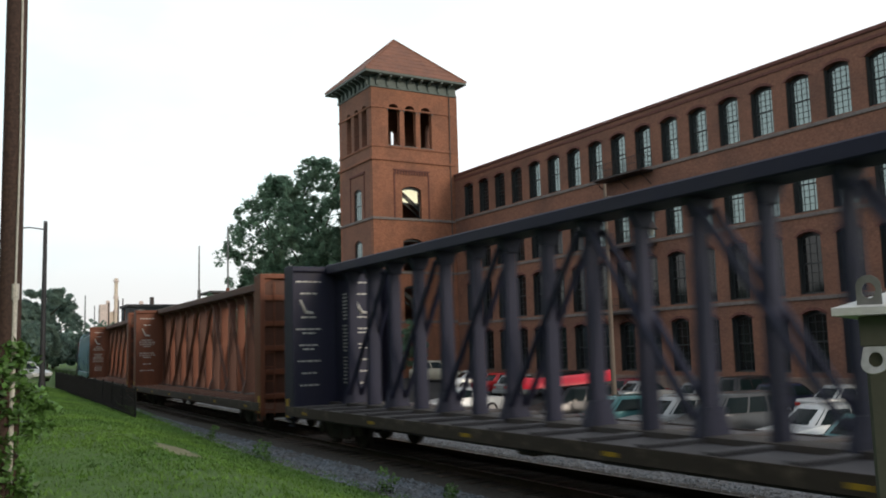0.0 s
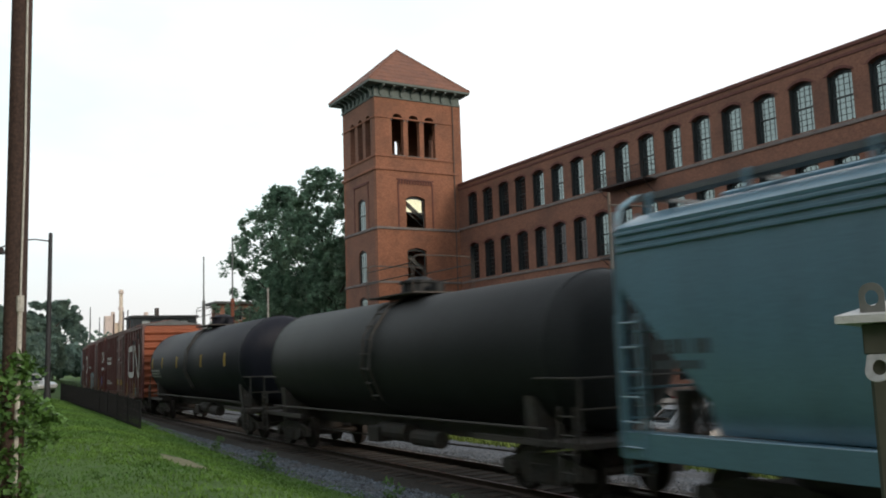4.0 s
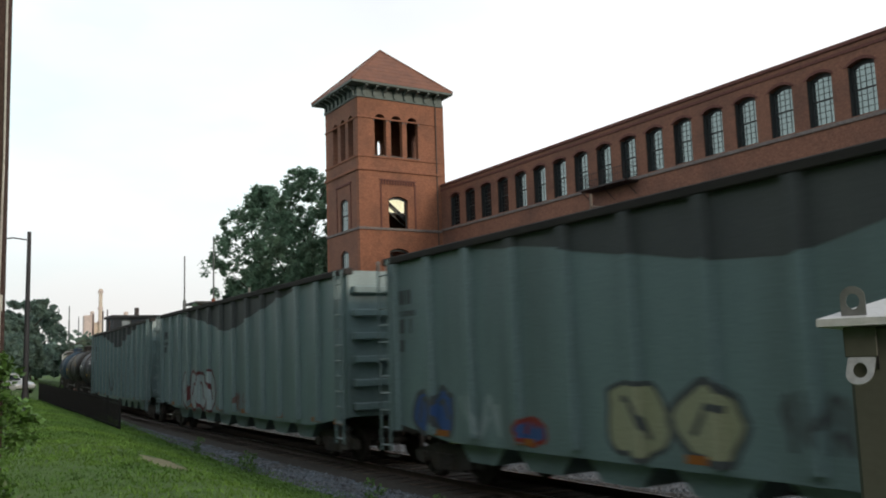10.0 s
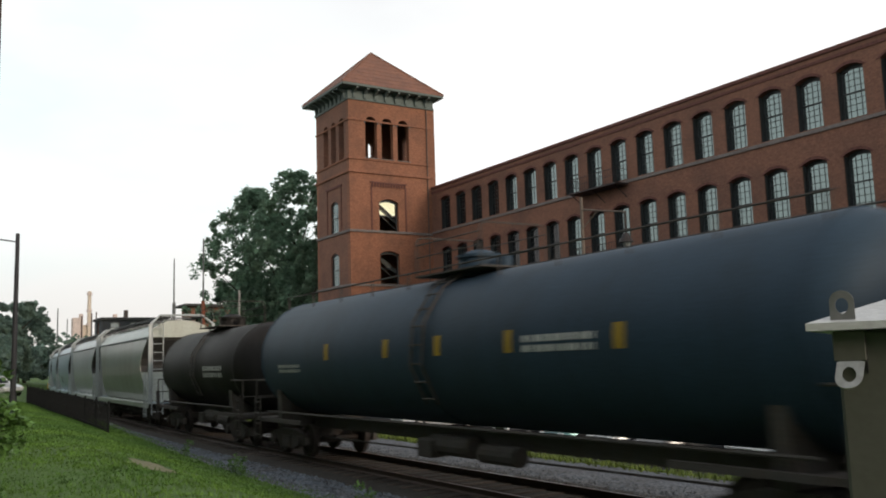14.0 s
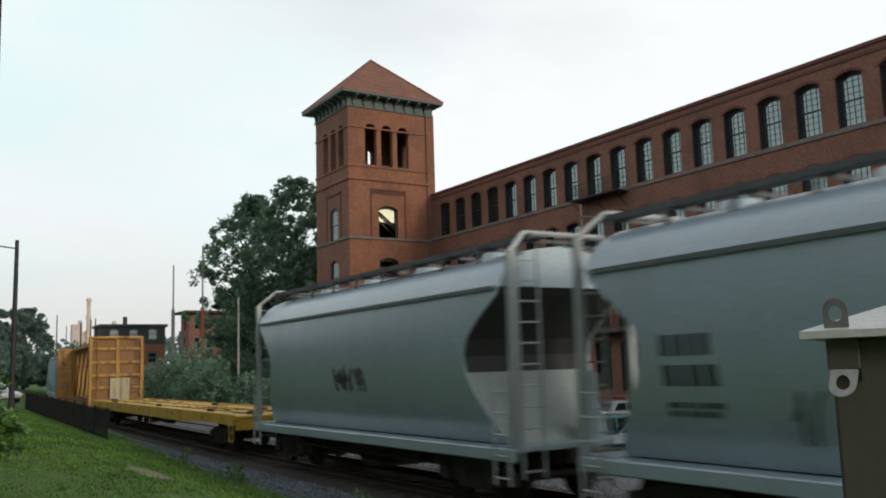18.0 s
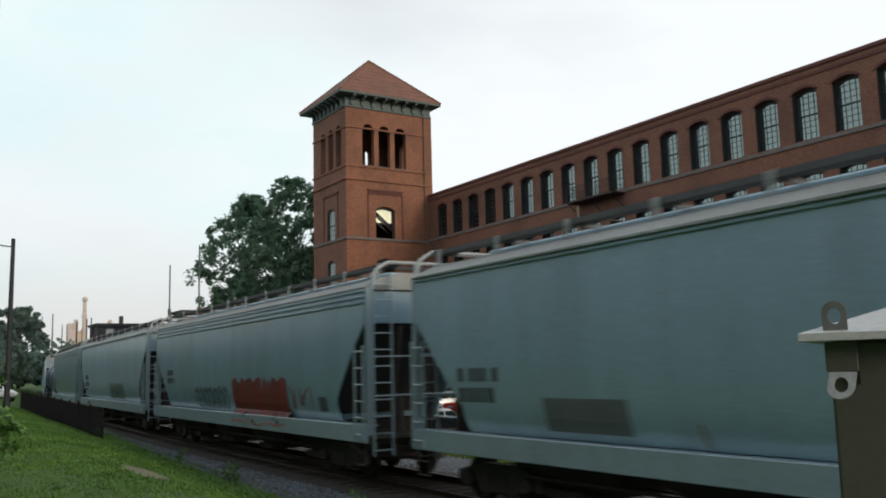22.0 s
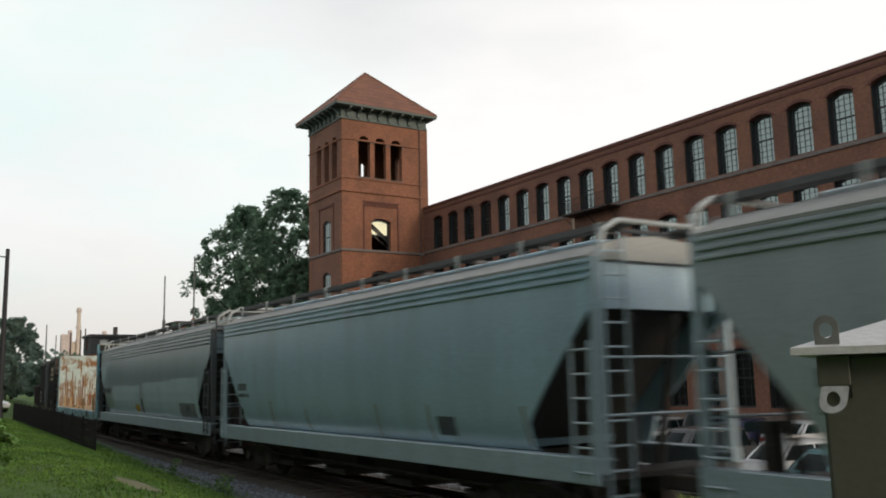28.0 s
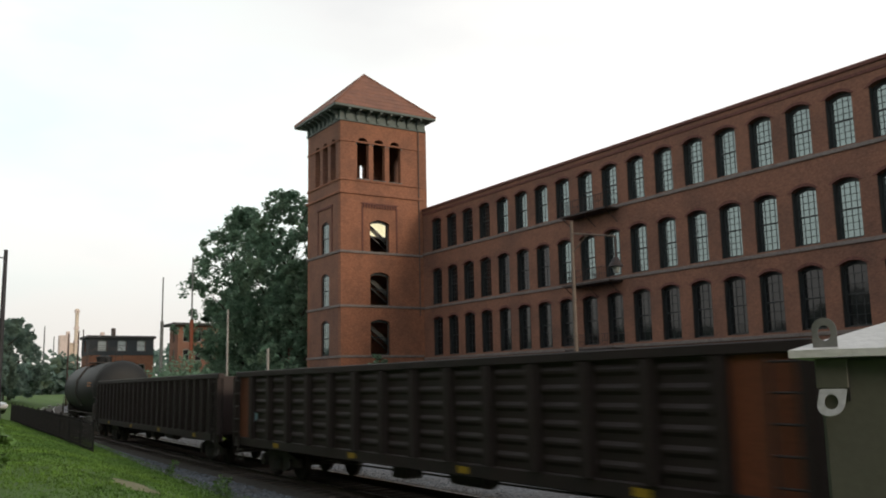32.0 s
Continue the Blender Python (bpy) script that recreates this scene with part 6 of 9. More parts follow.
def covered_hopper(front, rear, body, sill, label, eave=4.24, ribs=3, bays=4, low=3.45, ends=None):
    ob, h = rolling_stock("covered_hopper", label, front, rear, "freight car")
    profile = [(1.30, 1.25), (1.42, 1.335), (1.62, 1.41), (1.90, 1.465), (2.25, 1.50), (2.65, 1.518), (3.05, 1.520), (3.45, 1.508), (3.85, 1.485), (eave, 1.455)]
    ROUND_SIDED.append((ob, profile))
    ends = ends or sill

    def end_at(z):
        if z < 1.75:
            return h - 1.78
        if z < low:
            return h - 1.78 + 1.58 * (z - 1.75) / (low - 1.75)
        return h - 0.18
    steps = sorted({z for z, _ in profile} | {1.75, low})
    fine = [(z, width_at(profile, z)) for z in steps]
    levels = [(1.28, h - 2.75, 1.18), (1.42, h - 2.65, 1.28), (low, h - 0.85, 1.40), (low + 0.05, h - 0.28, 1.41), (eave - 0.02, h - 0.28, 1.40)]
    bm = bmesh.new()
    rings = [[bm.verts.new(p) for p in ((-l, -w, z), (l, -w, z), (l, w, z), (-l, w, z))] for z, l, w in levels]
    for a, b in zip(rings[:-1], rings[1:]):
        for i in range(4):
            j = (i + 1) % 4
            bm.faces.new((a[i], a[j], b[j], b[i]))
    bm.faces.new(rings[0][::-1])
    bm.faces.new(rings[-1])
    part("body", bm, body, ob)
    bm = bmesh.new()
    extrude(bm, [(-1.46, eave), (-1.47, eave + 0.05), (-1.40, eave + 0.10), (-1.05, eave + 0.26), (-0.70, eave + 0.36), (0.0, eave + 0.42), (0.70, eave + 0.36),
                 (1.05, eave + 0.26), (1.40, eave + 0.10), (1.47, eave + 0.05), (1.46, eave)], -h + 0.16, h - 0.16, along_x)
    part("roof", bm, M["roof_dust"] if body is not M["hopper_teal"] else body, ob, "dusty rounded sheet roof", smooth=True)
    # dark overlay on each end slope paints the shaded hollow
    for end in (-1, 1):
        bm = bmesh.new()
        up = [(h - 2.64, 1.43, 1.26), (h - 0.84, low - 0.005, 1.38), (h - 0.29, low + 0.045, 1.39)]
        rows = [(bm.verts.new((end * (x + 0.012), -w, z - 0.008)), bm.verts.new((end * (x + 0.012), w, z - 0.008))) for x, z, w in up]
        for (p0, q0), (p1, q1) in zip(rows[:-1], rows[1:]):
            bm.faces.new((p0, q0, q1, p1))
        part("slope_sheet", bm, M["slope_shade"], ob, "slope sheet painted dark for the shade under the car end")
    for sign in (-1, 1):
        bm = bmesh.new()
        side_skin(bm, fine, end_at, sign)
        part("side_sheet", bm, body, ob, smooth=True)
        bm = bmesh.new()
        y = sign * 1.525
        box(bm, -h + 0.05, min(y, y - sign * 0.06), 0.90, h - 0.05, max(y, y - sign * 0.06), 1.29, 0.012)
        part("side_sill", bm, sill, ob)
        bm = bmesh.new()
        box(bm, -h + 0.05, min(y - sign * 0.062, y - sign * 0.30), 1.255, h - 0.05, max(y - sign * 0.062, y - sign * 0.30), 1.285)
        part("sill_ledge", bm, sill, ob)
    for k in range(ribs):
        bm = bmesh.new()
        z = eave - 0.035 - 0.125 * k
        w = width_at(profile, z)
        box(bm, -h + 0.18, -w - 0.042, z - 0.032, h - 0.18, -w - 0.002, z + 0.018, 0.008)
        part("eave_rib", bm, body, ob)
    if ribs == 1:
        bm = bmesh.new()
        box(bm, -h + 0.17, -1.535, eave - 0.005, h - 0.17, -1.472, eave + 0.055, 0.012)
        part("eave_angle", bm, M["hopper_white"], ob, "pale eave angle")
    span = (2 * h - 4.6) / bays
    for i in range(bays):
        x = -h + 2.3 + span * (i + 0.5)
        bm = bmesh.new()
        a = [bm.verts.new((x + sx * span * 0.49, sy * 1.20, 1.27)) for sx, sy in ((-1, -1), (1, -1), (1, 1), (-1, 1))]
        b = [bm.verts.new((x + sx * span * 0.30, sy * 0.85, 0.46)) for sx, sy in ((-1, -1), (1, -1), (1, 1), (-1, 1))]
        for k in range(4):
            bm.faces.new((a[k], a[(k + 1) % 4], b[(k + 1) % 4], b[k]))
        bm.faces.new(b[::-1])
        part("discharge_hopper", bm, M["steel_dark"], ob)
        bm = bmesh.new()
        box(bm, x - 0.55, -1.0, 0.30, x + 0.55, 1.0, 0.458, 0.02)
        part("outlet_gate", bm, M["steel_dark"], ob)
    # seams of the side sheets
    for i in range(1, 6):
        x = -h + 2.0 + (2 * h - 4.0) * i / 6
        bm = bmesh.new()
        for (z0, w0), (z1, w1) in zip(profile[:-2], profile[1:-1]):
            v = [bm.verts.new(p) for p in ((x - 0.012, -w0 - 0.003, z0), (x + 0.012, -w0 - 0.003, z0), (x + 0.012, -w1 - 0.003, z1), (x - 0.012, -w1 - 0.003, z1))]
            bm.faces.new(v)
        part("sheet_seam", bm, M["patch_light"] if body is M["hopper_green"] else sill, ob)
    roof_walk(ob, h, eave + 0.16, eave + 0.58, 0.74, M["hopper_white"] if body is not M["hopper_teal"] else body, int(2 * h / 1.9))
    bm = bmesh.new()
    box(bm, -h + 1.2, -0.32, eave + 0.40, h - 1.2, 0.32, eave + 0.52, 0.03)
    part("hatch_cover", bm, body, ob)
    for end in (-1, 1):
        bm = bmesh.new()
        box(bm, end * (h - 0.02) - 0.75 * (end > 0), -1.45, 0.98, end * (h - 0.02) + 0.75 * (end < 0), 1.45, 1.06)
        part("end_platform", bm, M["steel_dark"], ob)
        for y in (-1.42, 1.42):
            bm = bmesh.new()
            box(bm, end * (h - 0.12) - 0.06, y - 0.05, 1.06, end * (h - 0.12) + 0.06, y + 0.05, eave + 0.02)
            part("corner_post", bm, ends, ob)
        for y in (-0.5, 0.5):
            bm = bmesh.new()
            rod(bm, (end * (h - 0.85), y, 1.05), (end * (h - 0.35), y, low), 0.07, sides=6)
            part("end_brace", bm, M["steel_dark"], ob)
        ladder(ob, end * (h - 0.02), -1.12, 0.62, eave + 0.35, ends, 0.46, "y")
        ladder(ob, end * (h - 0.36), -1.545, 0.95, 3.0, ends, 0.42, "x")
        for z in (1.9, 2.75):
            bm = bmesh.new()
            rod(bm, (end * (h - 0.05), -1.42, z), (end * (h - 0.05), 1.42, z), 0.022, sides=6)
            part("grab_rail", bm, ends, ob)
        bm = bmesh.new()
        rod(bm, (end * (h - 0.05), -1.38, eave), (end * (h - 0.05), -1.25, eave + 0.42), 0.04, sides=6)
        rod(bm, (end * (h - 0.05), -1.25, eave + 0.42), (end * (h - 0.05), -0.95, eave + 0.60), 0.04, sides=6)
        rod(bm, (end * (h - 0.05), -0.95, eave + 0.60), (end * (h - 0.05), 0.95, eave + 0.60), 0.04, sides=6)
        part("end_rail", bm, M["hopper_white"] if body is not M["hopper_teal"] else sill, ob)
        bm = bmesh.new()
        rod(bm, (end * (h - 0.45), -0.55, 1.07), (end * (h - 0.45), -0.55, 1.85), 0.16, sides=10)
        part("brake_cylinder", bm, M["steel_dark"], ob)
        stirrup(ob, end * (h - 0.4), M["steel_dark"])
    bm = bmesh.new()
    rod(bm, (-h + 3.2, -1.18, 0.62), (h - 3.2, -1.18, 0.62), 0.03, sides=6)
    part("brake_pipe", bm, M["steel_dark"], ob)
    return ob, h


def short_hopper(front, rear, body, label):
    """A short round-sided hopper with teardrop ends."""
    ob, h = rolling_stock("round_sided_hopper", label, front, rear, "freight car", 1.9)
    side = [(1.08, 1.05), (1.25, 1.17), (1.55, 1.31), (1.95, 1.43), (2.35, 1.495), (2.75, 1.52), (3.15, 1.51), (3.50, 1.475), (3.84, 1.425)]
    top = [(-1.425, 3.84), (-1.36, 4.02), (-1.20, 4.22), (-0.95, 4.40), (-0.60, 4.53), (0.0, 4.60), (0.60, 4.53), (0.95, 4.40), (1.20, 4.22), (1.36, 4.02), (1.425, 3.84)]
    ROUND_SIDED.append((ob, side))
    curve = [(1.08, 0.62), (1.25, 0.72), (1.55, 0.95), (1.95, 1.22), (2.35, 1.42), (2.65, 1.48), (2.95, 1.38), (3.25, 1.05), (3.50, 0.72), (3.70, 0.45), (3.84, 0.36)]

    def cut_at(z):
        return h - width_at(curve, z)
    fine = [(z, width_at(side, z)) for z in sorted({z for z, _ in side} | {z for z, _ in curve})]
    for sign in (-1, 1):
        bm = bmesh.new()
        side_skin(bm, fine, cut_at, sign)
        part("side_sheet", bm, body, ob, smooth=True)
    bm = bmesh.new()
    extrude(bm, top, -h + 0.36, h - 0.36, along_x)
    part("roof", bm, body, ob, "rounded pale sheet roof", smooth=True)
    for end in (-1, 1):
        # the upper slope is painted dark for its shade, the lower one is beige
        for z0, z1, mat, what in ((1.08, 2.36, M["hopper_beige"], "dusty beige lower slope sheet"), (2.36, 3.84, M["slope_shade"], "upper slope sheet painted dark for its shade")):
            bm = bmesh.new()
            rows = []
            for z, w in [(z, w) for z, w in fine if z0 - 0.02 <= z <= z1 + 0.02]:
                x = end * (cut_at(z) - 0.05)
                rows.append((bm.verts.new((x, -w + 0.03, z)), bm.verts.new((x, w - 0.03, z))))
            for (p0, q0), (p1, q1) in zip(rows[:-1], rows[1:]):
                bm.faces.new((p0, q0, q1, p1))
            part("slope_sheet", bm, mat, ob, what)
    for y in (-1.445, 1.445):
        bm = bmesh.new()
        s = 1 if y > 0 else -1
        box(bm, -h + 0.50, min(y, y + s * 0.035), 3.79, h - 0.50, max(y, y + s * 0.035), 3.86)
        part("eave_rib", bm, M["patch_dark"], ob, "dark eave crease")
        bm = bmesh.new()
        box(bm, -h + 0.05, y - 0.05, 0.84, h - 0.05, y + 0.05, 1.06, 0.02)
        part("side_sill", bm, body, ob)
        bm = bmesh.new()
        box(bm, -h + 0.3, min(y - s * 0.052, y - s * 0.40), 1.03, h - 0.3, max(y - s * 0.052, y - s * 0.40), 1.06)
        part("sill_ledge", bm, body, ob)
    for i in range(3):
        x = (i - 1) * (h * 0.58)
        bm = bmesh.new()
        a = [bm.verts.new((x + sx * h * 0.28, sy * 1.05, 1.06)) for sx, sy in ((-1, -1), (1, -1), (1, 1), (-1, 1))]
        b = [bm.verts.new((x + sx * 0.55, sy * 0.75, 0.42)) for sx, sy in ((-1, -1), (1, -1), (1, 1), (-1, 1))]
        for k in range(4):
            bm.faces.new((a[k], a[(k + 1) % 4], b[(k + 1) % 4], b[k]))
        bm.faces.new(b[::-1])
        part("discharge_hopper", bm, M["steel_dark"], ob)
        bm = bmesh.new()
        box(bm, x - 0.45, -0.95, 0.28, x + 0.45, 0.95, 0.418, 0.02)
        part("outlet_gate", bm, M["steel_dark"], ob)
    roof_walk(ob, h, 4.36, 4.74, 0.66, M["walk_grey"], 9)
    for i in range(4):
        bm = bmesh.new()
        rod(bm, ((i - 1.5) * h * 0.42, 0, 4.56), ((i - 1.5) * h * 0.42, 0, 4.72), 0.35, 0.3, sides=12)
        part("roof_hatch", bm, body, ob)
    for end in (-1, 1):
        for y in (-1.36, 1.36):
            bm = bmesh.new()
            box(bm, end * (h - 0.12) - 0.06, y - 0.06, 1.0, end * (h - 0.12) + 0.06, y + 0.06, 4.4)
            part("corner_post", bm, M["hopper_white"], ob)
        bm = bmesh.new()
        rod(bm, (end * (h - 0.12), -1.36, 4.4), (end * (h - 0.3), -0.9, 4.80), 0.05, sides=6)
        rod(bm, (end * (h - 0.3), -0.9, 4.80), (end * (h - 0.3), 0.9, 4.80), 0.05, sides=6)
        rod(bm, (end * (h - 0.3), 0.9, 4.80), (end * (h - 0.12), 1.36, 4.4), 0.05, sides=6)
        part("end_hoop", bm, M["hopper_white"], ob)
        bm = bmesh.new()
        box(bm, end * (h - 0.4) - 0.35, -1.35, 1.0, end * (h - 0.4) + 0.35, 1.35, 1.08)
        part("end_platform", bm, M["sill_grey"], ob)
        ladder(ob, end * (h - 0.05), -1.05, 0.55, 4.45, M["hopper_white"], 0.46, "y")
        ladder(ob, end * (h - 0.36), -1.50, 0.45, 2.3, M["hopper_white"], 0.44, "x")
        bm = bmesh.new()
        rod(bm, (end * (h - 0.55), 0.6, 1.08), (end * (h - 0.55), 0.6, 2.3), 0.18, sides=10)
        part("brake_cylinder", bm, M["sill_grey"], ob)
    bm = bmesh.new()
    rod(bm, (-h + 2.6, -1.15, 0.60), (h - 2.6, -1.15, 0.60), 0.03, sides=6)
    part("brake_pipe", bm, M["steel_dark"], ob)
    return ob, h


# ---- open aggregate hoppers ----
def ribbed_hopper(front, rear, label, seed):
    ob, h = rolling_stock("ribbed_hopper", label, front, rear, "freight car", 1.9)
    top, body = 4.60, M["aggregate_grey"]
    for y, s in ((-1.42, -1), (1.38, 1)):
        bm = bmesh.new()
        extrude(bm, [(-h + 0.15, 1.15), (-h + 2.6, 0.85), (h - 2.6, 0.85), (h - 0.15, 1.15), (h - 0.15, top), (-h + 0.15, top)], y, y + 0.04, along_y)
        part("side_sheet", bm, body, ob)
        bm = bmesh.new()
        box(bm, -h + 0.1, y - 0.10, top - 0.10, h - 0.1, y + 0.14, top + 0.05, 0.02)
        part("top_chord", bm, M["load_dark"], ob, "dirty dark top chord")
    n = 14
    rib = bmesh.new()
    extrude(rib, [(-0.115, 0.0), (-0.085, -0.12), (0.085, -0.12), (0.115, 0.0)], 0.98, top - 0.11, lambda u, v, w: (u, v, w))
    rib = mesh_of("rib", rib, body)
    for i in range(n):
        x = -h + 0.55 + (2 * h - 1.1) * i / (n - 1)
        part("rib", rib, None, ob, m=pose(x, -1.422, 0))
        part("rib", rib, None, ob, m=pose(x, 1.422, 0, 0, 0, 180))
    r = random.Random(seed)
    ribs = [-h + 0.55 + (2 * h - 1.1) * i / (n - 1) for i in range(n)]
    edge = [(q + k) for q in ribs for k in (-0.115, -0.085, 0.085, 0.115)]
    bm = bmesh.new()
    strip = []
    for x in edge:
        low = 3.40 + 0.92 * (abs(x - 0.1) / 5.2) ** 0.75 + r.uniform(-0.04, 0.04)
        if low < top - 0.14:
            y = rib_depth(ribs, x) - 0.003
            strip.append((bm.verts.new((x, y, low)), bm.verts.new((x, y, top - 0.105))))
    for (p0, q0), (p1, q1) in zip(strip[:-1], strip[1:]):
        bm.faces.new((p0, p1, q1, q0))
    if seed > 1:
        part("dust_stain", bm, M["soot"], ob, "dark dust stain under the load")
    bm = bmesh.new()
    plate(bm, 6.07, 1.18, 6.43, 1.47, -1.427)
    part("notice_plate", bm, M["mark_dark"], ob)
    for i in range(8):
        x = (i - 3.5) * (2 * h - 5) / 8
        bm = bmesh.new()
        extrude(bm, [(x - 0.85, 0.95), (x + 0.85, 0.95), (x + 0.42, 0.50), (x - 0.42, 0.50)], -1.25, 1.25, along_y)
        part("discharge_hopper", bm, body, ob)
    bm = bmesh.new()
    k = 24
    front_row, back_row = [], []
    for i in range(k + 1):
        x = -h + 0.2 + (2 * h - 0.4) * i / k
        z = top - 0.55 + 0.35 * math.sin(i * 0.55 + seed) + 0.12 * r.random()
        front_row.append(bm.verts.new((x, -1.36, z - 0.2)))
        back_row.append(bm.verts.new((x, 1.36, z - 0.2)))
    crest = [bm.verts.new((v.co.x, 0, v.co.z + 0.35)) for v in front_row]
    for a, b in ((front_row, crest), (crest, back_row)):
        for i in range(k):
            bm.faces.new((a[i], a[i + 1], b[i + 1], b[i]))
    part("stone_load", bm, M["load_dark"], ob, "dark crushed stone load")
    for end in (-1, 1):
        bm = bmesh.new()
        box(bm, end * (h - 0.17) - 0.02, -1.375, 1.15, end * (h - 0.17) + 0.02, 1.375, top)
        part("end_sheet", bm, body, ob)
        for z in (1.3, 1.85, 2.4, 2.95, 3.5, 4.05):
            bm = bmesh.new()
            box(bm, end * (h - 0.05) - 0.10, -1.33, z, end * (h - 0.05) + 0.10, 1.33, z + 0.17, 0.02)
            part("end_rib", bm, body, ob)
        ladder(ob, end * (h - 0.30), -1.60, 0.55, top, body, 0.42, "x")
        stirrup(ob, end * (h - 0.35), M["steel_dark"])
    for x in (-7.9, -5.2, -1.3, 1.4, 4.6, 7.3, 8.75):
        bm = bmesh.new()
        plate(bm, x, 0.95, x + 0.55, 1.07, -1.427)
        part("reflector", bm, M["mark_orange"], ob)
    return ob, h, ribs


# ---- boxcars ----
def boxcar(front, rear, body, end_mat, door, label, posts=True, door_w=3.0, door_at=0.0, louvred=False):
    ob, h = rolling_stock("boxcar", label, front, rear, "freight car", 2.4)
    eave = 4.66
    for y in (-1.44, 1.40):
        bm = bmesh.new()
        box(bm, -h + 0.12, y, 1.0, h - 0.12, y + 0.04, eave)
        part("side_sheet", bm, body, ob)
        bm = bmesh.new()
        extrude(bm, [(-h + 0.1, 0.92), (-5.9, 0.92), (-4.9, 0.60), (4.9, 0.60), (5.9, 0.92), (h - 0.1, 0.92), (h - 0.1, 1.06), (-h + 0.1, 1.06)],
                y - 0.05 if y < 0 else y + 0.03, y + 0.01 if y < 0 else y + 0.09, along_y)
        part("side_sill", bm, body, ob)
        bm = bmesh.new()
        box(bm, -h + 0.08, y - 0.06, eave - 0.13, h - 0.08, y + 0.10, eave + 0.03, 0.02)
        part("top_plate", bm, body, ob)
    if body is M["box_black"]:
        for z in (1.62, 2.22, 2.82, 3.42, 4.02):
            for a, b in ((-h + 0.26, door_at - door_w / 2 - 0.3), (door_at + door_w / 2 + 0.3, h - 0.26)):
                bm = bmesh.new()
                box(bm, a, -1.455, z, b, -1.4405, z + 0.045)
                part("sheet_seam", bm, body, ob)
    post = bmesh.new()
    extrude(post, [(-0.062, 0.0), (-0.048, -0.07), (0.048, -0.07), (0.062, 0.0)], 1.06, eave - 0.13, lambda u, v, w: (u, v, w))
    post = mesh_of("side_post", post, body)
    d0, d1 = door_at - door_w / 2, door_at + door_w / 2
    for side in (-1, 1):
        for a, b in ((-h + 0.25, d0 - 0.35), (d1 + 0.35, h - 0.25)):
            n = max(2, round((b - a) / 1.05))
            for i in range(n + 1):
                part("side_post", post, None, ob, m=pose(a + (b - a) * i / n, side * 1.442, 0, 0, 0, 0 if side < 0 else 180))
    d = bmesh.new()
    box(d, -door_w / 2, -0.07, 1.02, door_w / 2, 0, eave - 0.2, 0.015)
    leaf = part("door", d, door, ob, m=pose(door_at, -1.45, 0))
    if louvred:
        rib = bmesh.new()
        extrude(rib, [(0.0, 0.0), (-0.06, 0.03), (-0.06, 0.07), (0.0, 0.10)], -door_w / 2 + 0.08, door_w / 2 - 0.08, lambda u, v, w: (w, u, v))
        rib = mesh_of("door_rib", rib, door if louvred is True else louvred)
        for i in range(18):
            part("door_rib", rib, None, leaf, m=pose(0, -0.072, 1.14 + i * 0.178))
    else:
        for z in (1.05, 1.9, 2.75, 3.55, 4.25):
            b = bmesh.new()
            box(b, -door_w / 2 + 0.03, -0.13, z, door_w / 2 - 0.03, -0.072, z + 0.13, 0.01)
            part("door_rail", b, door, leaf)
        for x in (-door_w / 2 + 0.06, 0.0, door_w / 2 - 0.06):
            b = bmesh.new()
            box(b, x - 0.06, -0.115, 1.05, x + 0.06, -0.073, eave - 0.22)
            part("door_stile", b, door, leaf)
    b = bmesh.new()
    rod(b, (door_w / 2 - 0.25, -0.16, 1.15), (door_w / 2 - 0.25, -0.16, eave - 0.3), 0.025, sides=6)
    part("lock_bar", b, M["steel_dark"], leaf)
    for x in (d0 - 0.12, d1 + 0.12):
        b = bmesh.new()
        box(b, x - 0.09, -1.55, 0.95, x + 0.09, -1.442, eave - 0.13, 0.01)
        part("door_post", b, body, ob)
    bm = bmesh.new()
    extrude(bm, [(-1.52, eave + 0.02), (1.52, eave + 0.02), (1.52, eave + 0.06), (0, eave + 0.30), (-1.52, eave + 0.06)], -h + 0.05, h - 0.05, along_x)
    part("roof", bm, M["walk_grey"] if body is M["cn_brown"] else body, ob)
    for i in range(12):
        b = bmesh.new()
        x = -h + 0.7 + (2 * h - 1.4) * i / 11
        extrude(b, [(-1.5, eave + 0.065), (0, eave + 0.305), (1.5, eave + 0.065), (1.5, eave + 0.11), (0, eave + 0.35), (-1.5, eave + 0.11)], x - 0.05, x + 0.05, along_x)
        part("roof_rib", b, body, ob)
    for end in (-1, 1):
        bm = bmesh.new()
        box(bm, end * (h - 0.14) - 0.03, -1.399, 0.95, end * (h - 0.14) + 0.03, 1.40, eave)
        part("end_sheet", bm, end_mat, ob)
        for i in range(9):
            z = 1.1 + i * 0.385
            b = bmesh.new()
            face = h - 0.108
            extrude(b, [(end * face, z), (end * (face + 0.09), z + 0.05), (end * (face + 0.14), z + 0.12), (end * (face + 0.135), z + 0.18), (end * (face + 0.06), z + 0.25), (end * face, z + 0.27)],
                    -1.40, 1.40, along_y)
            part("end_corrugation", b, end_mat, ob)
        bm = bmesh.new()
        box(bm, end * (h - 0.1) - 0.10, -1.52, 0.92, end * (h - 0.1) + 0.10, -1.402, eave, 0.02)
        part("corner_post", bm, body, ob)
        bm = bmesh.new()
        box(bm, end * (h - 0.1) - 0.10, 1.402, 0.92, end * (h - 0.1) + 0.10, 1.56, eave, 0.02)
        part("corner_post", bm, body, ob)
        ladder(ob, end * (h - 0.38), -1.56, 0.95, 2.4 if end < 0 else 2.4, body, 0.42, "x")
        stirrup(ob, end * (h - 0.38), M["steel_dark"])
    return ob, h


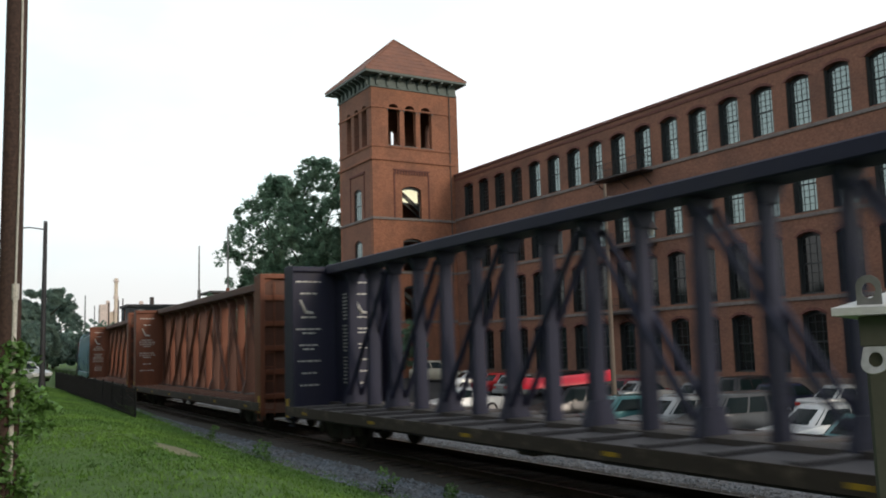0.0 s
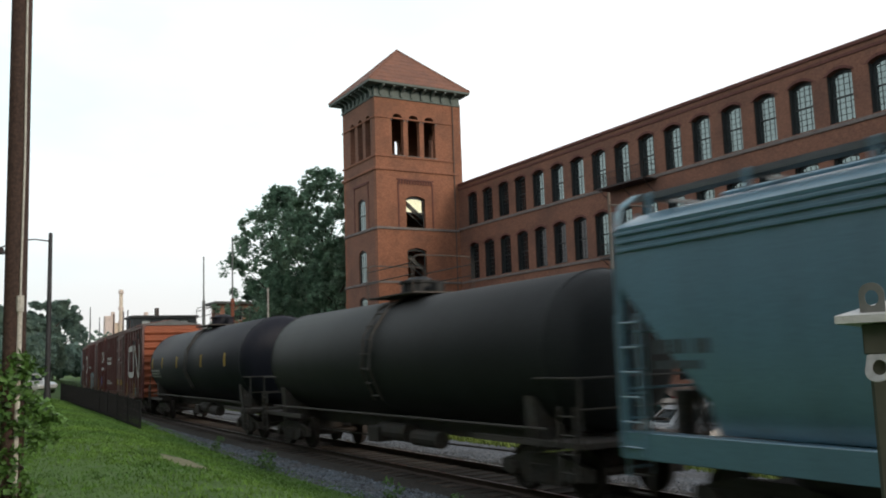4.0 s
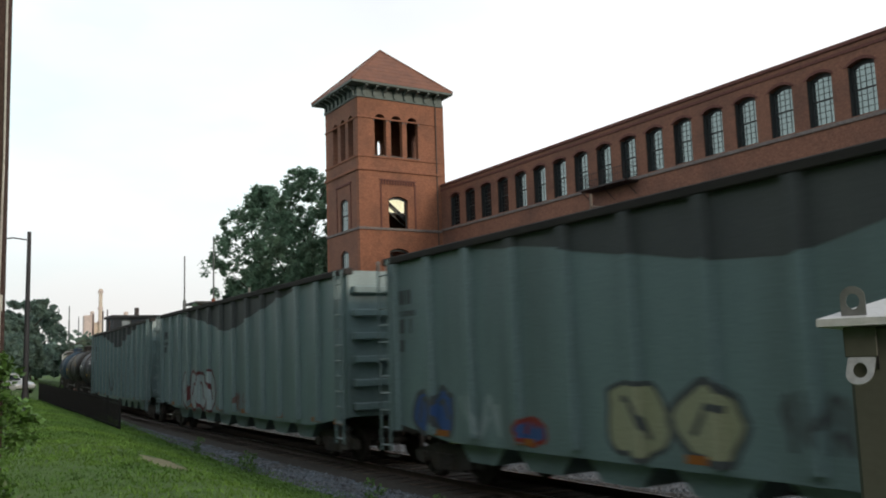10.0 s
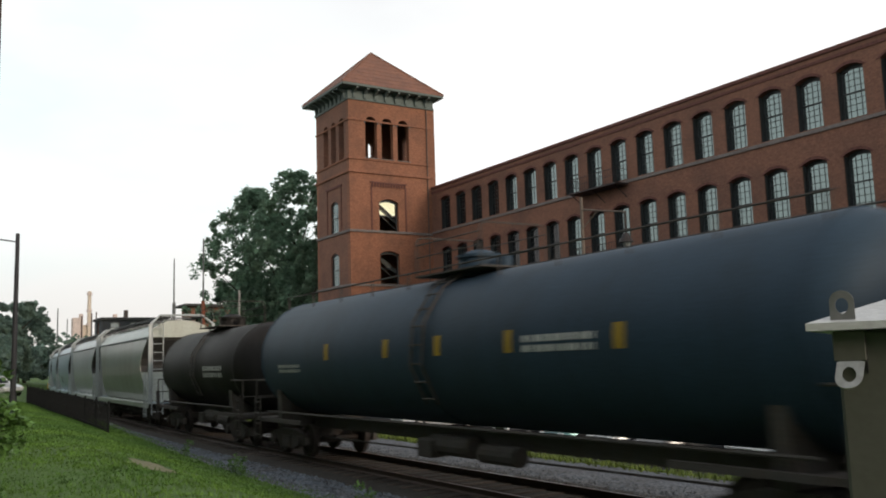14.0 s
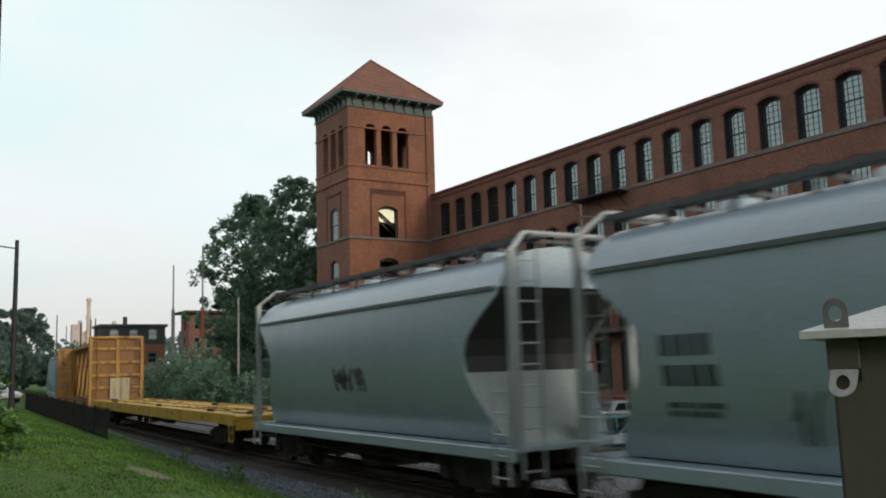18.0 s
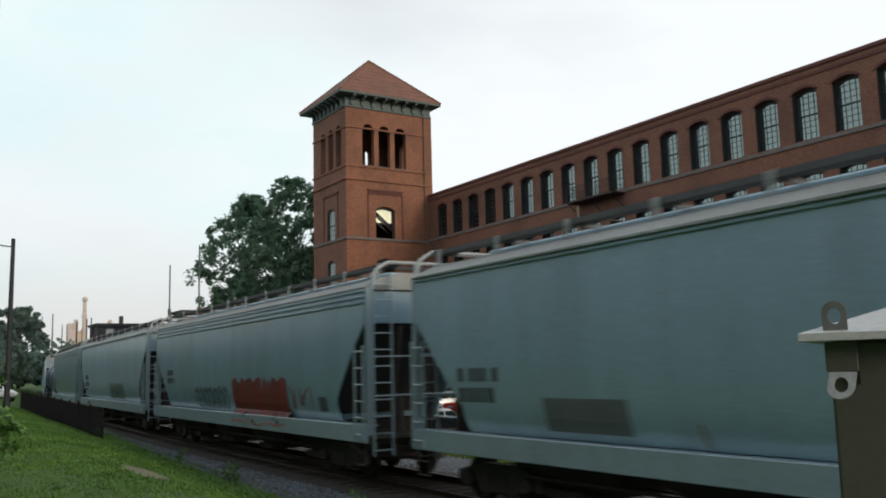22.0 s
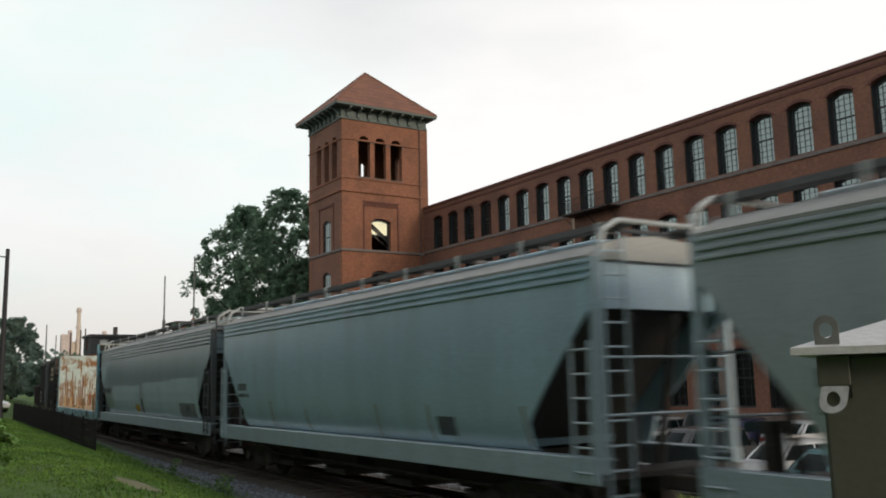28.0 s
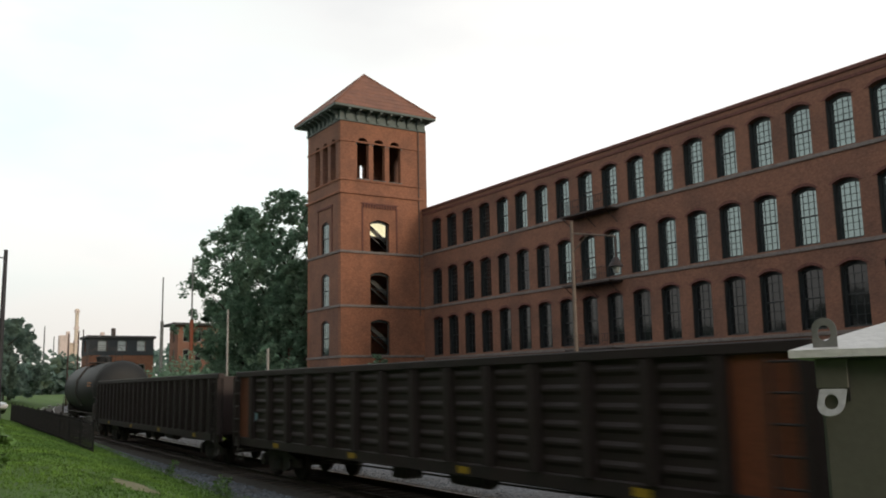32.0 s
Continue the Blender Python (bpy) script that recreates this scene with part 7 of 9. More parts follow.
# ---- tank cars ----
def tank_car(front, rear, shell, label, radius=1.48, axis=2.58, dome=True, walk_along=False, rings=3):
    ob, h = rolling_stock("tank_car", label, front, rear, "freight car", 1.6)
    body_h = h - 0.35
    n, bm = 32, bmesh.new()
    rows = []
    for k, (x, r) in enumerate([(-body_h, 0.25), (-body_h + 0.03, 0.7), (-body_h + 0.12, 1.08), (-body_h + 0.30, 1.35), (-body_h + 0.62, 1.48), (-1.6, 1.48), (1.6, 1.48),
                                (body_h - 0.62, 1.48), (body_h - 0.30, 1.35), (body_h - 0.12, 1.08), (body_h - 0.03, 0.7), (body_h, 0.25)]):
        rows.append([bm.verts.new((x, math.cos(a) * r * radius / 1.48, axis + math.sin(a) * r * radius / 1.48)) for a in (2 * math.pi * i / n for i in range(n))])
    for a, b in zip(rows[:-1], rows[1:]):
        for i in range(n):
            j = (i + 1) % n
            bm.faces.new((a[i], a[j], b[j], b[i]))
    bm.faces.new(rows[0])
    bm.faces.new(rows[-1][::-1])
    part("tank", bm, shell, ob, smooth=True)
    for i in range(rings):
        x = -body_h + 0.65 + (2 * body_h - 1.3) * i / max(1, rings - 1)
        bm = bmesh.new()
        rod(bm, (x - 0.035, 0, axis), (x + 0.035, 0, axis), radius + 0.012, sides=32)
        part("weld_band", bm, shell, ob, smooth=True)
    for end in (-1, 1):
        x = end * (h - 1.6)
        bm = bmesh.new()
        extrude(bm, [(-1.25, 0.78), (1.25, 0.78), (1.30, axis - radius * 0.52), (0.9, axis - radius * 0.80), (-0.9, axis - radius * 0.80), (-1.30, axis - radius * 0.52)], x - 0.14, x + 0.14, along_x)
        part("saddle", bm, M["steel_dark"], ob)
        bm = bmesh.new()
        box(bm, end * (h - 0.55) - 0.55, -1.42, 0.93, end * (h - 0.55) + 0.55, 1.42, 1.02)
        part("end_platform", bm, M["steel_dark"], ob)
        bm = bmesh.new()
        e = end * (h - 0.08)
        for y in (-1.38, 1.38):
            rod(bm, (e, y, 1.0), (e, y, 2.05), 0.025, sides=6)
            rod(bm, (e, y, 2.05), (end * (h - 1.3), y, 2.05), 0.025, sides=6)
        rod(bm, (e, -1.38, 2.05), (e, 1.38, 2.05), 0.025, sides=6)
        rod(bm, (e, -1.38, 1.55), (e, 1.38, 1.55), 0.02, sides=6)
        part("end_rail", bm, M["steel_dark"], ob)
        ladder(ob, end * (h - 0.35), -1.45, 0.42, 1.6, M["steel_dark"], 0.4, "x", 0.3)
    for y in (-1.36, 1.36):
        bm = bmesh.new()
        rod(bm, (-h + 1.0, y, 1.20), (h - 1.0, y, 1.20), 0.03, sides=6)
        part("grab_rail", bm, M["steel_dark"], ob)
        bm = bmesh.new()
        box(bm, -h + 0.9, y - 0.06, 0.92, -h + 3.3, y + 0.06, 1.02)
        part("sill_step", bm, M["steel_dark"], ob)
        bm = bmesh.new()
        box(bm, h - 3.3, y - 0.06, 0.92, h - 0.9, y + 0.06, 1.02)
        part("sill_step", bm, M["steel_dark"], ob)
    bm = bmesh.new()
    rod(bm, (-1.1, -0.55, 0.72), (0.4, -0.55, 0.72), 0.22, sides=12)
    part("air_reservoir", bm, M["steel_dark"], ob)
    top = axis + radius
    bm = bmesh.new()
    box(bm, -1.25, -0.85, top + 0.02, 1.25, 0.85, top + 0.055)
    plat = part("top_platform", bm, M["steel_dark"], ob)
    bm = bmesh.new()
    rod(bm, (0, 0, top - 0.05), (0, 0, top + 0.34), 0.46, 0.44, sides=16)
    rod(bm, (0, 0, top + 0.34), (0, 0, top + 0.40), 0.50, sides=16)
    rod(bm, (0, 0, top + 0.40), (0, 0, top + 0.50), 0.40, 0.22, sides=16)
    part("dome", bm, shell, plat)
    bm = bmesh.new()
    rod(bm, (0.75, 0.1, top + 0.05), (0.75, 0.1, top + 0.30), 0.16, sides=12)
    part("valve_cover", bm, shell, plat)
    for x in (-1.22, 1.22):
        bm = bmesh.new()
        bow = bend([Vector((x, -0.82, top + 0.05)), Vector((x, -0.82, top + 0.90)), Vector((x, 0.82, top + 0.90)), Vector((x, 0.82, top + 0.05))], 0.18)
        for p, q in zip(bow[:-1], bow[1:]):
            rod(bm, p, q, 0.016, sides=6)
        part("platform_bow", bm, M["steel_dark"], plat)
    for y, z in ((-0.82, 0.45), (-0.82, 0.72), (0.82, 0.45), (0.82, 0.72)):
        bm = bmesh.new()
        rod(bm, (-1.22, y, top + z), (1.22, y, top + z), 0.014, sides=6)
        part("platform_rail", bm, M["steel_dark"], plat)
    bm = bmesh.new()
    for k in (-0.22, 0.22):
        pts = [(k, -math.cos(a) * (radius + 0.09), axis + math.sin(a) * (radius + 0.09)) for a in (radians(d) for d in (-40, -10, 20, 50, 70))]
        for p, q in zip(pts[:-1], pts[1:]):
            rod(bm, p, q, 0.025, sides=6)
    for d in range(-35, 70, 13):
        a = radians(d)
        rod(bm, (-0.22, -math.cos(a) * (radius + 0.09), axis + math.sin(a) * (radius + 0.09)), (0.22, -math.cos(a) * (radius + 0.09), axis + math.sin(a) * (radius + 0.09)), 0.02, sides=6)
    part("side_ladder", bm, M["steel_dark"], ob)
    if walk_along:
        bm = bmesh.new()
        for y in (-0.75, 0.75):
            rod(bm, (-body_h + 0.6, y, top + 0.16), (body_h - 0.6, y, top + 0.16), 0.018, sides=6)
        for i in range(11):
            x = -body_h + 0.7 + (2 * body_h - 1.4) * i / 10
            for y in (-0.75, 0.75):
                rod(bm, (x, y, axis + math.sqrt(radius ** 2 - 0.75 ** 2) - 0.02), (x, y, top + 0.16), 0.018, sides=6)
        part("top_rail", bm, M["steel_dark"], ob)
    return ob, h, radius, axis


def on_tank(ob, x0, a0, x1, a1, mat, radius, axis, name="marking", label=""):
    """A patch painted on the tank's round side; a0, a1 in degrees above its middle height."""
    bm = bmesh.new()
    steps = 4
    lo = []
    for i in range(steps + 1):
        a = radians(a0 + (a1 - a0) * i / steps)
        y, z = -math.cos(a) * (radius + 0.006), axis + math.sin(a) * (radius + 0.006)
        lo.append((bm.verts.new((x0, y, z)), bm.verts.new((x1, y, z))))
    for (a, b), (c, d) in zip(lo[:-1], lo[1:]):
        bm.faces.new((a, b, d, c))
    part(name, bm, mat, ob, label)


def tank_text(ob, x, a, length, rows, mat, radius, axis, h=4.5):
    r = random.Random(int(x * 50 + a))
    for i in range(rows):
        at = x
        while at < x + length:
            w = r.uniform(0.08, 0.22)
            on_tank(ob, at, a - i * h * 1.5, min(at + w, x + length), a - i * h * 1.5 + h, mat, radius, axis, "stencil_bar")
            at += w + 0.05


# ---- lumber cars and flats ----
def centre_beam(front, rear, body, label, marking, panel=None, floor=None, stations=17, dark=None, grime=None):
    ob, h = rolling_stock("centre_beam_car", label, front, rear, "freight car", 2.6)
    deck, top, side = 0.93, 4.88, 1.53
    # dark: body colour with shade painted in, for chord, braces, webs, alternate posts
    panel, floor, dark = panel or body, floor or body, dark or body
    bm = bmesh.new()
    extrude(bm, [(-side, deck), (-side, deck - 0.20), (-1.34, deck - 0.30), (1.34, deck - 0.30), (side, deck - 0.20), (side, deck)], -h + 0.05, h - 0.05, along_x)
    part("deck", bm, floor, ob)
    for y in (-side - 0.03, side):
        bm = bmesh.new()
        box(bm, -h + 0.1, y, deck - 0.22, h - 0.1, y + 0.03, deck + 0.03, 0.005)
        part("side_sill", bm, grime or body, ob)
    step = (2 * h - 2.6) / (stations - 1)
    riser = bmesh.new()
    box(riser, -0.09, -1.49, deck + 0.002, 0.09, 1.49, deck + 0.07, 0.01)
    riser = mesh_of("deck_riser", riser, floor)
    post = bmesh.new()
    extrude(post, [(-0.18, deck + 0.07), (0.18, deck + 0.07), (0.13, top - 0.24), (-0.13, top - 0.24)], -0.045, 0.045, along_x)
    posts = [mesh_of("post", post.copy(), dark), mesh_of("post", post, body)]
    flange = bmesh.new()
    extrude(flange, [(-0.18, deck + 0.07), (-0.15, deck + 0.07), (-0.10, top - 0.24), (-0.13, top - 0.24)], -0.075, 0.075, along_x)
    flanges = [mesh_of("post_flange", flange.copy(), dark), mesh_of("post_flange", flange, body)]
    gusset = bmesh.new()
    extrude(gusset, [(-0.28, top - 0.21), (0.28, top - 0.21), (0.145, top - 0.50), (-0.145, top - 0.50)], -0.095, 0.095, along_x)
    gusset = mesh_of("gusset", gusset, dark)
    foot = bmesh.new()
    extrude(foot, [(-0.34, deck + 0.072), (0.34, deck + 0.072), (0.20, deck + 0.52), (-0.20, deck + 0.52)], -0.10, 0.10, along_x)
    foot = mesh_of("foot_gusset", foot, dark)
    for i in range(stations):
        x = -h + 1.3 + step * i
        part("deck_riser", riser, None, ob, m=pose(x, 0, 0))
        p = part("post", posts[i % 2], None, ob, m=pose(x, 0, 0))
        part("post_flange", flanges[i % 2], None, p, m=pose(0, -0.004, 0))
        part("gusset", gusset, None, p)
        if i % 2 == 0:
            part("foot_gusset", foot, None, p)
    bm = bmesh.new()
    box(bm, -h + 0.3, -0.38, top - 0.20, h - 0.3, 0.38, top + 0.07, 0.03)
    part("top_chord", bm, dark, ob)
    for s in (-1, 1):
        brace = bmesh.new()
        rod(brace, (-step + 0.16, s * 0.20, deck + 0.35), (step - 0.16, s * 0.16, top - 0.40), 0.068, sides=6)
        brace = mesh_of("diagonal_brace", brace, dark)
        for i in range(0, stations - 2, 2):
            part("diagonal_brace", brace, None, ob, m=pose(-h + 1.3 + step * (i + 1), 0, 0, 0, 0, 180 if i + 1 >= stations // 2 else 0))
    # solid web between the end post and the bulkhead, with its load table
    for end in (-1, 1):
        bm = bmesh.new()
        box(bm, end * (h - 0.76) - 0.56, -0.05, deck + 0.07, end * (h - 0.76) + 0.56, 0.05, top - 0.201)
        part("end_web", bm, dark, ob)
    for k in range(26):
        if k % 9 != 8:
            bm = bmesh.new()
            box(bm, -h + 0.75, -0.054, 4.05 - k * 0.10, -h + 1.10, -0.05, 4.05 - k * 0.10 + 0.045)
            part("stencil_bar", bm, marking, ob)
    for end in (-1, 1):
        x = end * (h - 0.17)
        bm = bmesh.new()
        box(bm, x - 0.03, -side + 0.05, deck - 0.1, x + 0.03, side - 0.05, top - 0.1)
        bh = part("bulkhead", bm, panel if end > 0 else body, ob)
        for y in (-side, side - 0.05):
            b = bmesh.new()
            box(b, min(end * h, end * (h - 0.62)), y, deck - 0.30, max(end * h, end * (h - 0.62)), y + 0.05, top, 0.015)
            part("bulkhead_post", b, body, bh)
            b = bmesh.new()
            s = 1 if y < 0 else -1
            box(b, end * h - 0.03, min(y, y + s * 0.15) + 0.002, deck - 0.35, end * h + 0.03, max(y, y + s * 0.15) - 0.002, top - 0.02, 0.01)
            part("corner_flange", b, body, bh)
            b = bmesh.new()
            yy = y + (0.05 if y < 0 else 0)
            extrude(b, [(yy, top - 0.14), (yy + s * 0.40, top - 0.14), (yy + s * 0.16, top - 0.24), (yy, top - 0.55)], end * (h - 0.10) - 0.02, end * (h - 0.10) + 0.02, along_x)
            part("corner_gusset", b, body, bh)
        b = bmesh.new()
        box(b, min(end * (h + 0.02), end * (h - 0.30)), -side + 0.002, top - 0.13, max(end * (h + 0.02), end * (h - 0.30)), side - 0.002, top + 0.03, 0.03)
        part("bulkhead_head", b, body, bh)
        b = bmesh.new()
        box(b, x + end * 0.09 - 0.06, -0.04, deck, x + end * 0.09 + 0.06, 0.18, top - 0.13, 0.01)
        part("bulkhead_stile", b, body, bh)
        for z in (1.05, 1.80, 2.52, 3.28, 4.08):
            b = bmesh.new()
            box(b, x + end * 0.08 - 0.05, -side + 0.06, z, x + end * 0.08 + 0.05, side - 0.06, z + 0.17, 0.012)
            part("bulkhead_rail", b, body, bh)
        for y in (-1.08, -1.46):
            b = bmesh.new()
            rod(b, (end * (h + 0.01), y, 0.55), (end * (h + 0.01), y, 4.65 if y > -1.2 else 2.7), 0.022, sides=6)
            part("ladder_stile", b, body, bh)
        for k in range(5):
            for y0, y1 in ((-1.50, -1.08), (0.85, 1.48)):
                b = bmesh.new()
                rod(b, (end * (h + 0.012), y0, 0.75 + 0.43 * k), (end * (h + 0.012), y1, 0.75 + 0.43 * k), 0.020, sides=6)
                part("grab_iron", b, body, bh)
        b = bmesh.new()
        box(b, end * (h - 0.17) - 0.11, -side - 0.006, deck - 0.28, end * (h - 0.17) + 0.11, -side - 0.002, deck + 0.24)
        part("reflector", b, M["mark_yellow"], bh)
        stirrup(ob, end * (h - 0.3), body)
    # load tables lettered on the inner face of the trailing bulkhead
    x = -h + 0.17 + 0.032
    for y0 in (-1.30, 0.45):
        r = random.Random(int(front))
        z = 4.45
        while z > 1.4:
            if not (3.45 < z < 4.0):
                w = r.uniform(0.35, 0.85)
                at, stop = y0 + 0.42 - w / 2, y0 + 0.42 + w / 2
                while at < stop - 0.04:
                    word = min(r.uniform(0.06, 0.22), stop - at)
                    bm = bmesh.new()
                    box(bm, x, at, z, x + 0.004, at + word, z + 0.048)
                    part("stencil_bar", bm, marking, ob)
                    at += word + 0.035
            z -= 0.115 if r.random() < 0.72 else 0.34
        bm = bmesh.new()
        rod(bm, (x + 0.004, y0 + 0.15, 3.95), (x + 0.004, y0 + 0.35, 3.55), 0.045, sides=5)
        rod(bm, (x + 0.004, y0 + 0.30, 3.60), (x + 0.004, y0 + 0.55, 3.57), 0.045, sides=5)
        part("emblem", bm, marking, ob)
    for i in range(6):
        b = bmesh.new()
        xx = -h + 1.5 + i * (2 * h - 3) / 5
        box(b, xx - 0.16, -side - 0.036, deck - 0.15, xx + 0.16, -side - 0.032, deck - 0.08)
        part("reflector", b, M["mark_yellow"], ob)
    return ob, h


def long_flat(front, rear):
    ob, h = rolling_stock("flat_car", "long yellow empty flat car with stained deck", front, rear, "freight car", 2.8)
    deck = 1.18
    bm = bmesh.new()
    box(bm, -h + 0.05, -1.40, deck - 0.12, h - 0.05, 1.40, deck, 0.02)
    part("deck", bm, M["flat_yellow"], ob)
    for y in (-1.48, 1.40):
        bm = bmesh.new()
        extrude(bm, [(-h + 0.05, deck + 0.05), (h - 0.05, deck + 0.05), (h - 0.05, deck - 0.26), (h - 4.2, deck - 0.28), (h - 6.0, deck - 0.36), (-h + 6.0, deck - 0.36), (-h + 4.2, deck - 0.28),
                     (-h + 0.05, deck - 0.26)], y, y + 0.08, along_y)
        part("side_sill", bm, M["flat_yellow"], ob)
    for y in (-0.62, -0.52, 0.35, 0.45):
        bm = bmesh.new()
        box(bm, -h + 0.6, y, deck + 0.002, h - 0.6, y + 0.05, deck + 0.028)
        part("deck_rail", bm, M["beam_yellow"], ob)
    r = random.Random(4)
    for i in range(38):
        bm = bmesh.new()
        x, y = r.uniform(-h + 1, h - 1), r.uniform(-1.25, 1.2)
        turn, at = r.uniform(-0.35, 0.35), Vector((x, y, deck + 0.03))
        for _ in range(r.randint(2, 6)):
            far = at + Vector((r.uniform(0.15, 0.42), math.sin(turn) * r.uniform(0.02, 0.16), 0))
            far.y = max(-1.33, min(1.33, far.y))
            rod(bm, at, far, r.uniform(0.009, 0.020), sides=5)
            at, turn = far, turn + r.uniform(-0.8, 0.8)
        part("tie_down_chain", bm, M["rust_streak"] if r.random() < 0.35 else M["load_dark"], ob, "rusty tie-down chain lying on the deck")
    for i in range(5):
        bm = bmesh.new()
        x, y = r.uniform(-h + 2, h - 2), r.choice((-1.1, -0.85, 0.7, 1.0))
        box(bm, x - 0.22, y - 0.09, deck + 0.003, x + 0.22, y + 0.09, deck + 0.09, 0.03)
        part("tie_down_winch", bm, M["load_dark"], ob, "greasy dark tie-down winch")
    for i in range(5):
        bm = bmesh.new()
        x, k = -h + 3 + i * (2 * h - 6) / 4 + r.uniform(-0.9, 0.9), r.uniform(0.12, 0.35)
        ring = [(x + math.cos(a) * k * r.uniform(0.6, 1), deck - 0.14 + math.sin(a) * 0.06 * r.uniform(0.6, 1)) for a in (2 * math.pi * q / 11 for q in range(11))]
        bm.faces.new([bm.verts.new((u, -1.484, v)) for u, v in ring])
        part("dirt_smear", bm, M["beam_rust_shade"], ob, "brown dirt smeared on the sill")
    for end in (-1, 1):
        bm = bmesh.new()
        box(bm, end * (h - 0.09) - 0.06, -1.38, deck - 0.42, end * (h - 0.09) + 0.06, 1.38, deck - 0.125)
        part("end_sill", bm, M["flat_yellow"], ob)
        stirrup(ob, end * (h - 0.3), M["flat_yellow"])
        bm = bmesh.new()
        box(bm, end * (h - 1.0) - 0.45, -0.6, deck + 0.003, end * (h - 1.0) + 0.45, -0.35, deck + 0.10, 0.02)
        part("bridge_plate", bm, M["steel_dark"], ob)
    return ob


def bulkhead_flat(front, rear):
    ob, h = rolling_stock("bulkhead_flat_car", "rusty pale blue bulkhead flat car with wooden deck", front, rear, "freight car", 2.4)
    deck, top = 1.25, 4.78
    for i in range(44):
        bm = bmesh.new()
        x = -h + 0.6 + i * (2 * h - 1.2) / 44
        box(bm, x + 0.008, -1.30, deck - 0.08, x + (2 * h - 1.2) / 44 - 0.008, 1.30, deck + 0.004 * (i % 3), 0.006)
        part("plank", bm, M["wood_deck"], ob)
    for y in (-1.48, 1.36):
        bm = bmesh.new()
        box(bm, -h + 0.05, y, deck - 0.42, h - 0.05, y + 0.12, deck + 0.02, 0.015)
        part("side_sill", bm, M["sill_teal"], ob)
        for i in range(14):
            b = bmesh.new()
            x = -h + 1.0 + i * (2 * h - 2.0) / 13
            yy = y - 0.06 if y < 0 else y + 0.122
            box(b, x - 0.07, yy, deck - 0.36, x + 0.07, yy + 0.058, deck - 0.02)
            part("stake_pocket", b, M["sill_teal"], ob)
    r = random.Random(9)
    for x, y in ((-h + 2.3, -1.15), (-h + 5.2, -1.1), (2.2, -1.2), (3.2, 1.0), (4.9, 0.9), (6.5, -1.2), (8.2, 1.0), (-0.6, -1.2), (-2.6, 1.1), (0.9, 1.1)):
        bm = bmesh.new()
        box(bm, x - 0.08, y - 0.06, deck + 0.012, x + 0.08, y + 0.06, deck + r.uniform(0.60, 0.95), 0.01)
        part("stake", bm, M["wood_deck"], ob, "short wooden stake")
    for i in range(12):
        bm = bmesh.new()
        x, y = r.uniform(-h + 1, h - 1), r.uniform(-1.1, 1.0)
        box(bm, x - 0.6, y - 0.07, deck + 0.012, x + 0.6, y + 0.07, deck + 0.10, 0.01)
        part("dunnage", bm, M["wood_deck"], ob, "loose timber dunnage")
    for end in (-1, 1):
        inner = end * (h - 0.88)
        bm = bmesh.new()
        outline = [(-1.42, deck - 0.4), (1.42, deck - 0.4)]
        for side in (1, -1):
            for k in range(5):
                a = k * math.pi / 8 if side > 0 else math.pi / 2 + k * math.pi / 8
                outline.append((side * 1.30 + 0.12 * math.cos(a), top - 0.12 + 0.12 * math.sin(a)))
        near = [bm.verts.new((inner - 0.04, y, z)) for y, z in outline]
        far = [bm.verts.new((inner + 0.04, y, z)) for y, z in outline]
        bm.faces.new(near)
        bm.faces.new(far[::-1])
        for k in range(len(outline)):
            q = (k + 1) % len(outline)
            bm.faces.new((near[q], near[k], far[k], far[q]))
        bmesh.ops.recalc_face_normals(bm, faces=list(bm.faces))
        bh = part("bulkhead", bm, M["rust_white"], ob, "pale bulkhead streaked with rust")
        if end < 0:
            rr = random.Random(6)
            for k in range(26):
                b = bmesh.new()
                y, w = -1.36 + k * 0.106, rr.uniform(0.05, 0.11)
                z = deck + rr.choice((0.8, 1.0, 1.1, 1.3, 1.5, 1.9, 2.6, 3.1))
                v = [b.verts.new((inner + 0.043, yy, zz)) for yy, zz in ((y, deck - 0.1), (y + w, deck - 0.1), (y + w * 0.8, z - 0.2), (y + w * 0.5, z), (y + w * 0.2, z - 0.25))]
                b.faces.new(v)
                part("rust_run", b, M["rust_solid"], bh, "rust running down the bulkhead")
            for k in range(17):
                b = bmesh.new()
                y, w, z, long = -1.34 + k * 0.158, rr.uniform(0.03, 0.12), rr.uniform(2.4, top - 0.15), rr.uniform(0.5, 1.7)
                v = [b.verts.new((inner + 0.047, yy, max(zz, deck - 0.05))) for yy, zz in ((y, z - 0.10), (y + w * 0.3, z - long), (y + w * 0.6, z - long * 0.9), (y + w, z - long * 0.4), (y + w * 0.9, z), (y + w * 0.4, z + 0.05))]
                b.faces.new(v)
                part("rust_run", b, M["beam_rust_shade"] if k % 3 else M["rust_solid"], bh, "rust running down the bulkhead")
        out = inner + end * 0.042
        b = bmesh.new()
        box(b, min(out, out + end * 0.02), -1.40, deck - 0.35, max(out, out + end * 0.02), 1.40, top - 0.05)
        part("backing_panel", b, M["load_dark"], bh, "dark backing panel")
        out += end * 0.022
        for y, mat in ((-1.47, M["flat_blue"]), (-0.95, M["stay_white"]), (-0.35, M["stay_white"]), (0.25, M["stay_white"]), (0.85, M["stay_white"]), (1.37, M["flat_blue"])):
            b = bmesh.new()
            deep = 0.82 if abs(y) > 1.2 else 0.50
            extrude(b, [(out, deck - 0.4), (out + end * deep, deck - 0.4), (out + end * deep * 0.86, deck + 0.3), (out + end * 0.10, top - 0.02), (out, top - 0.02)], y, y + 0.10, along_y)
            part("bulkhead_stay", b, mat, bh)
        b = bmesh.new()
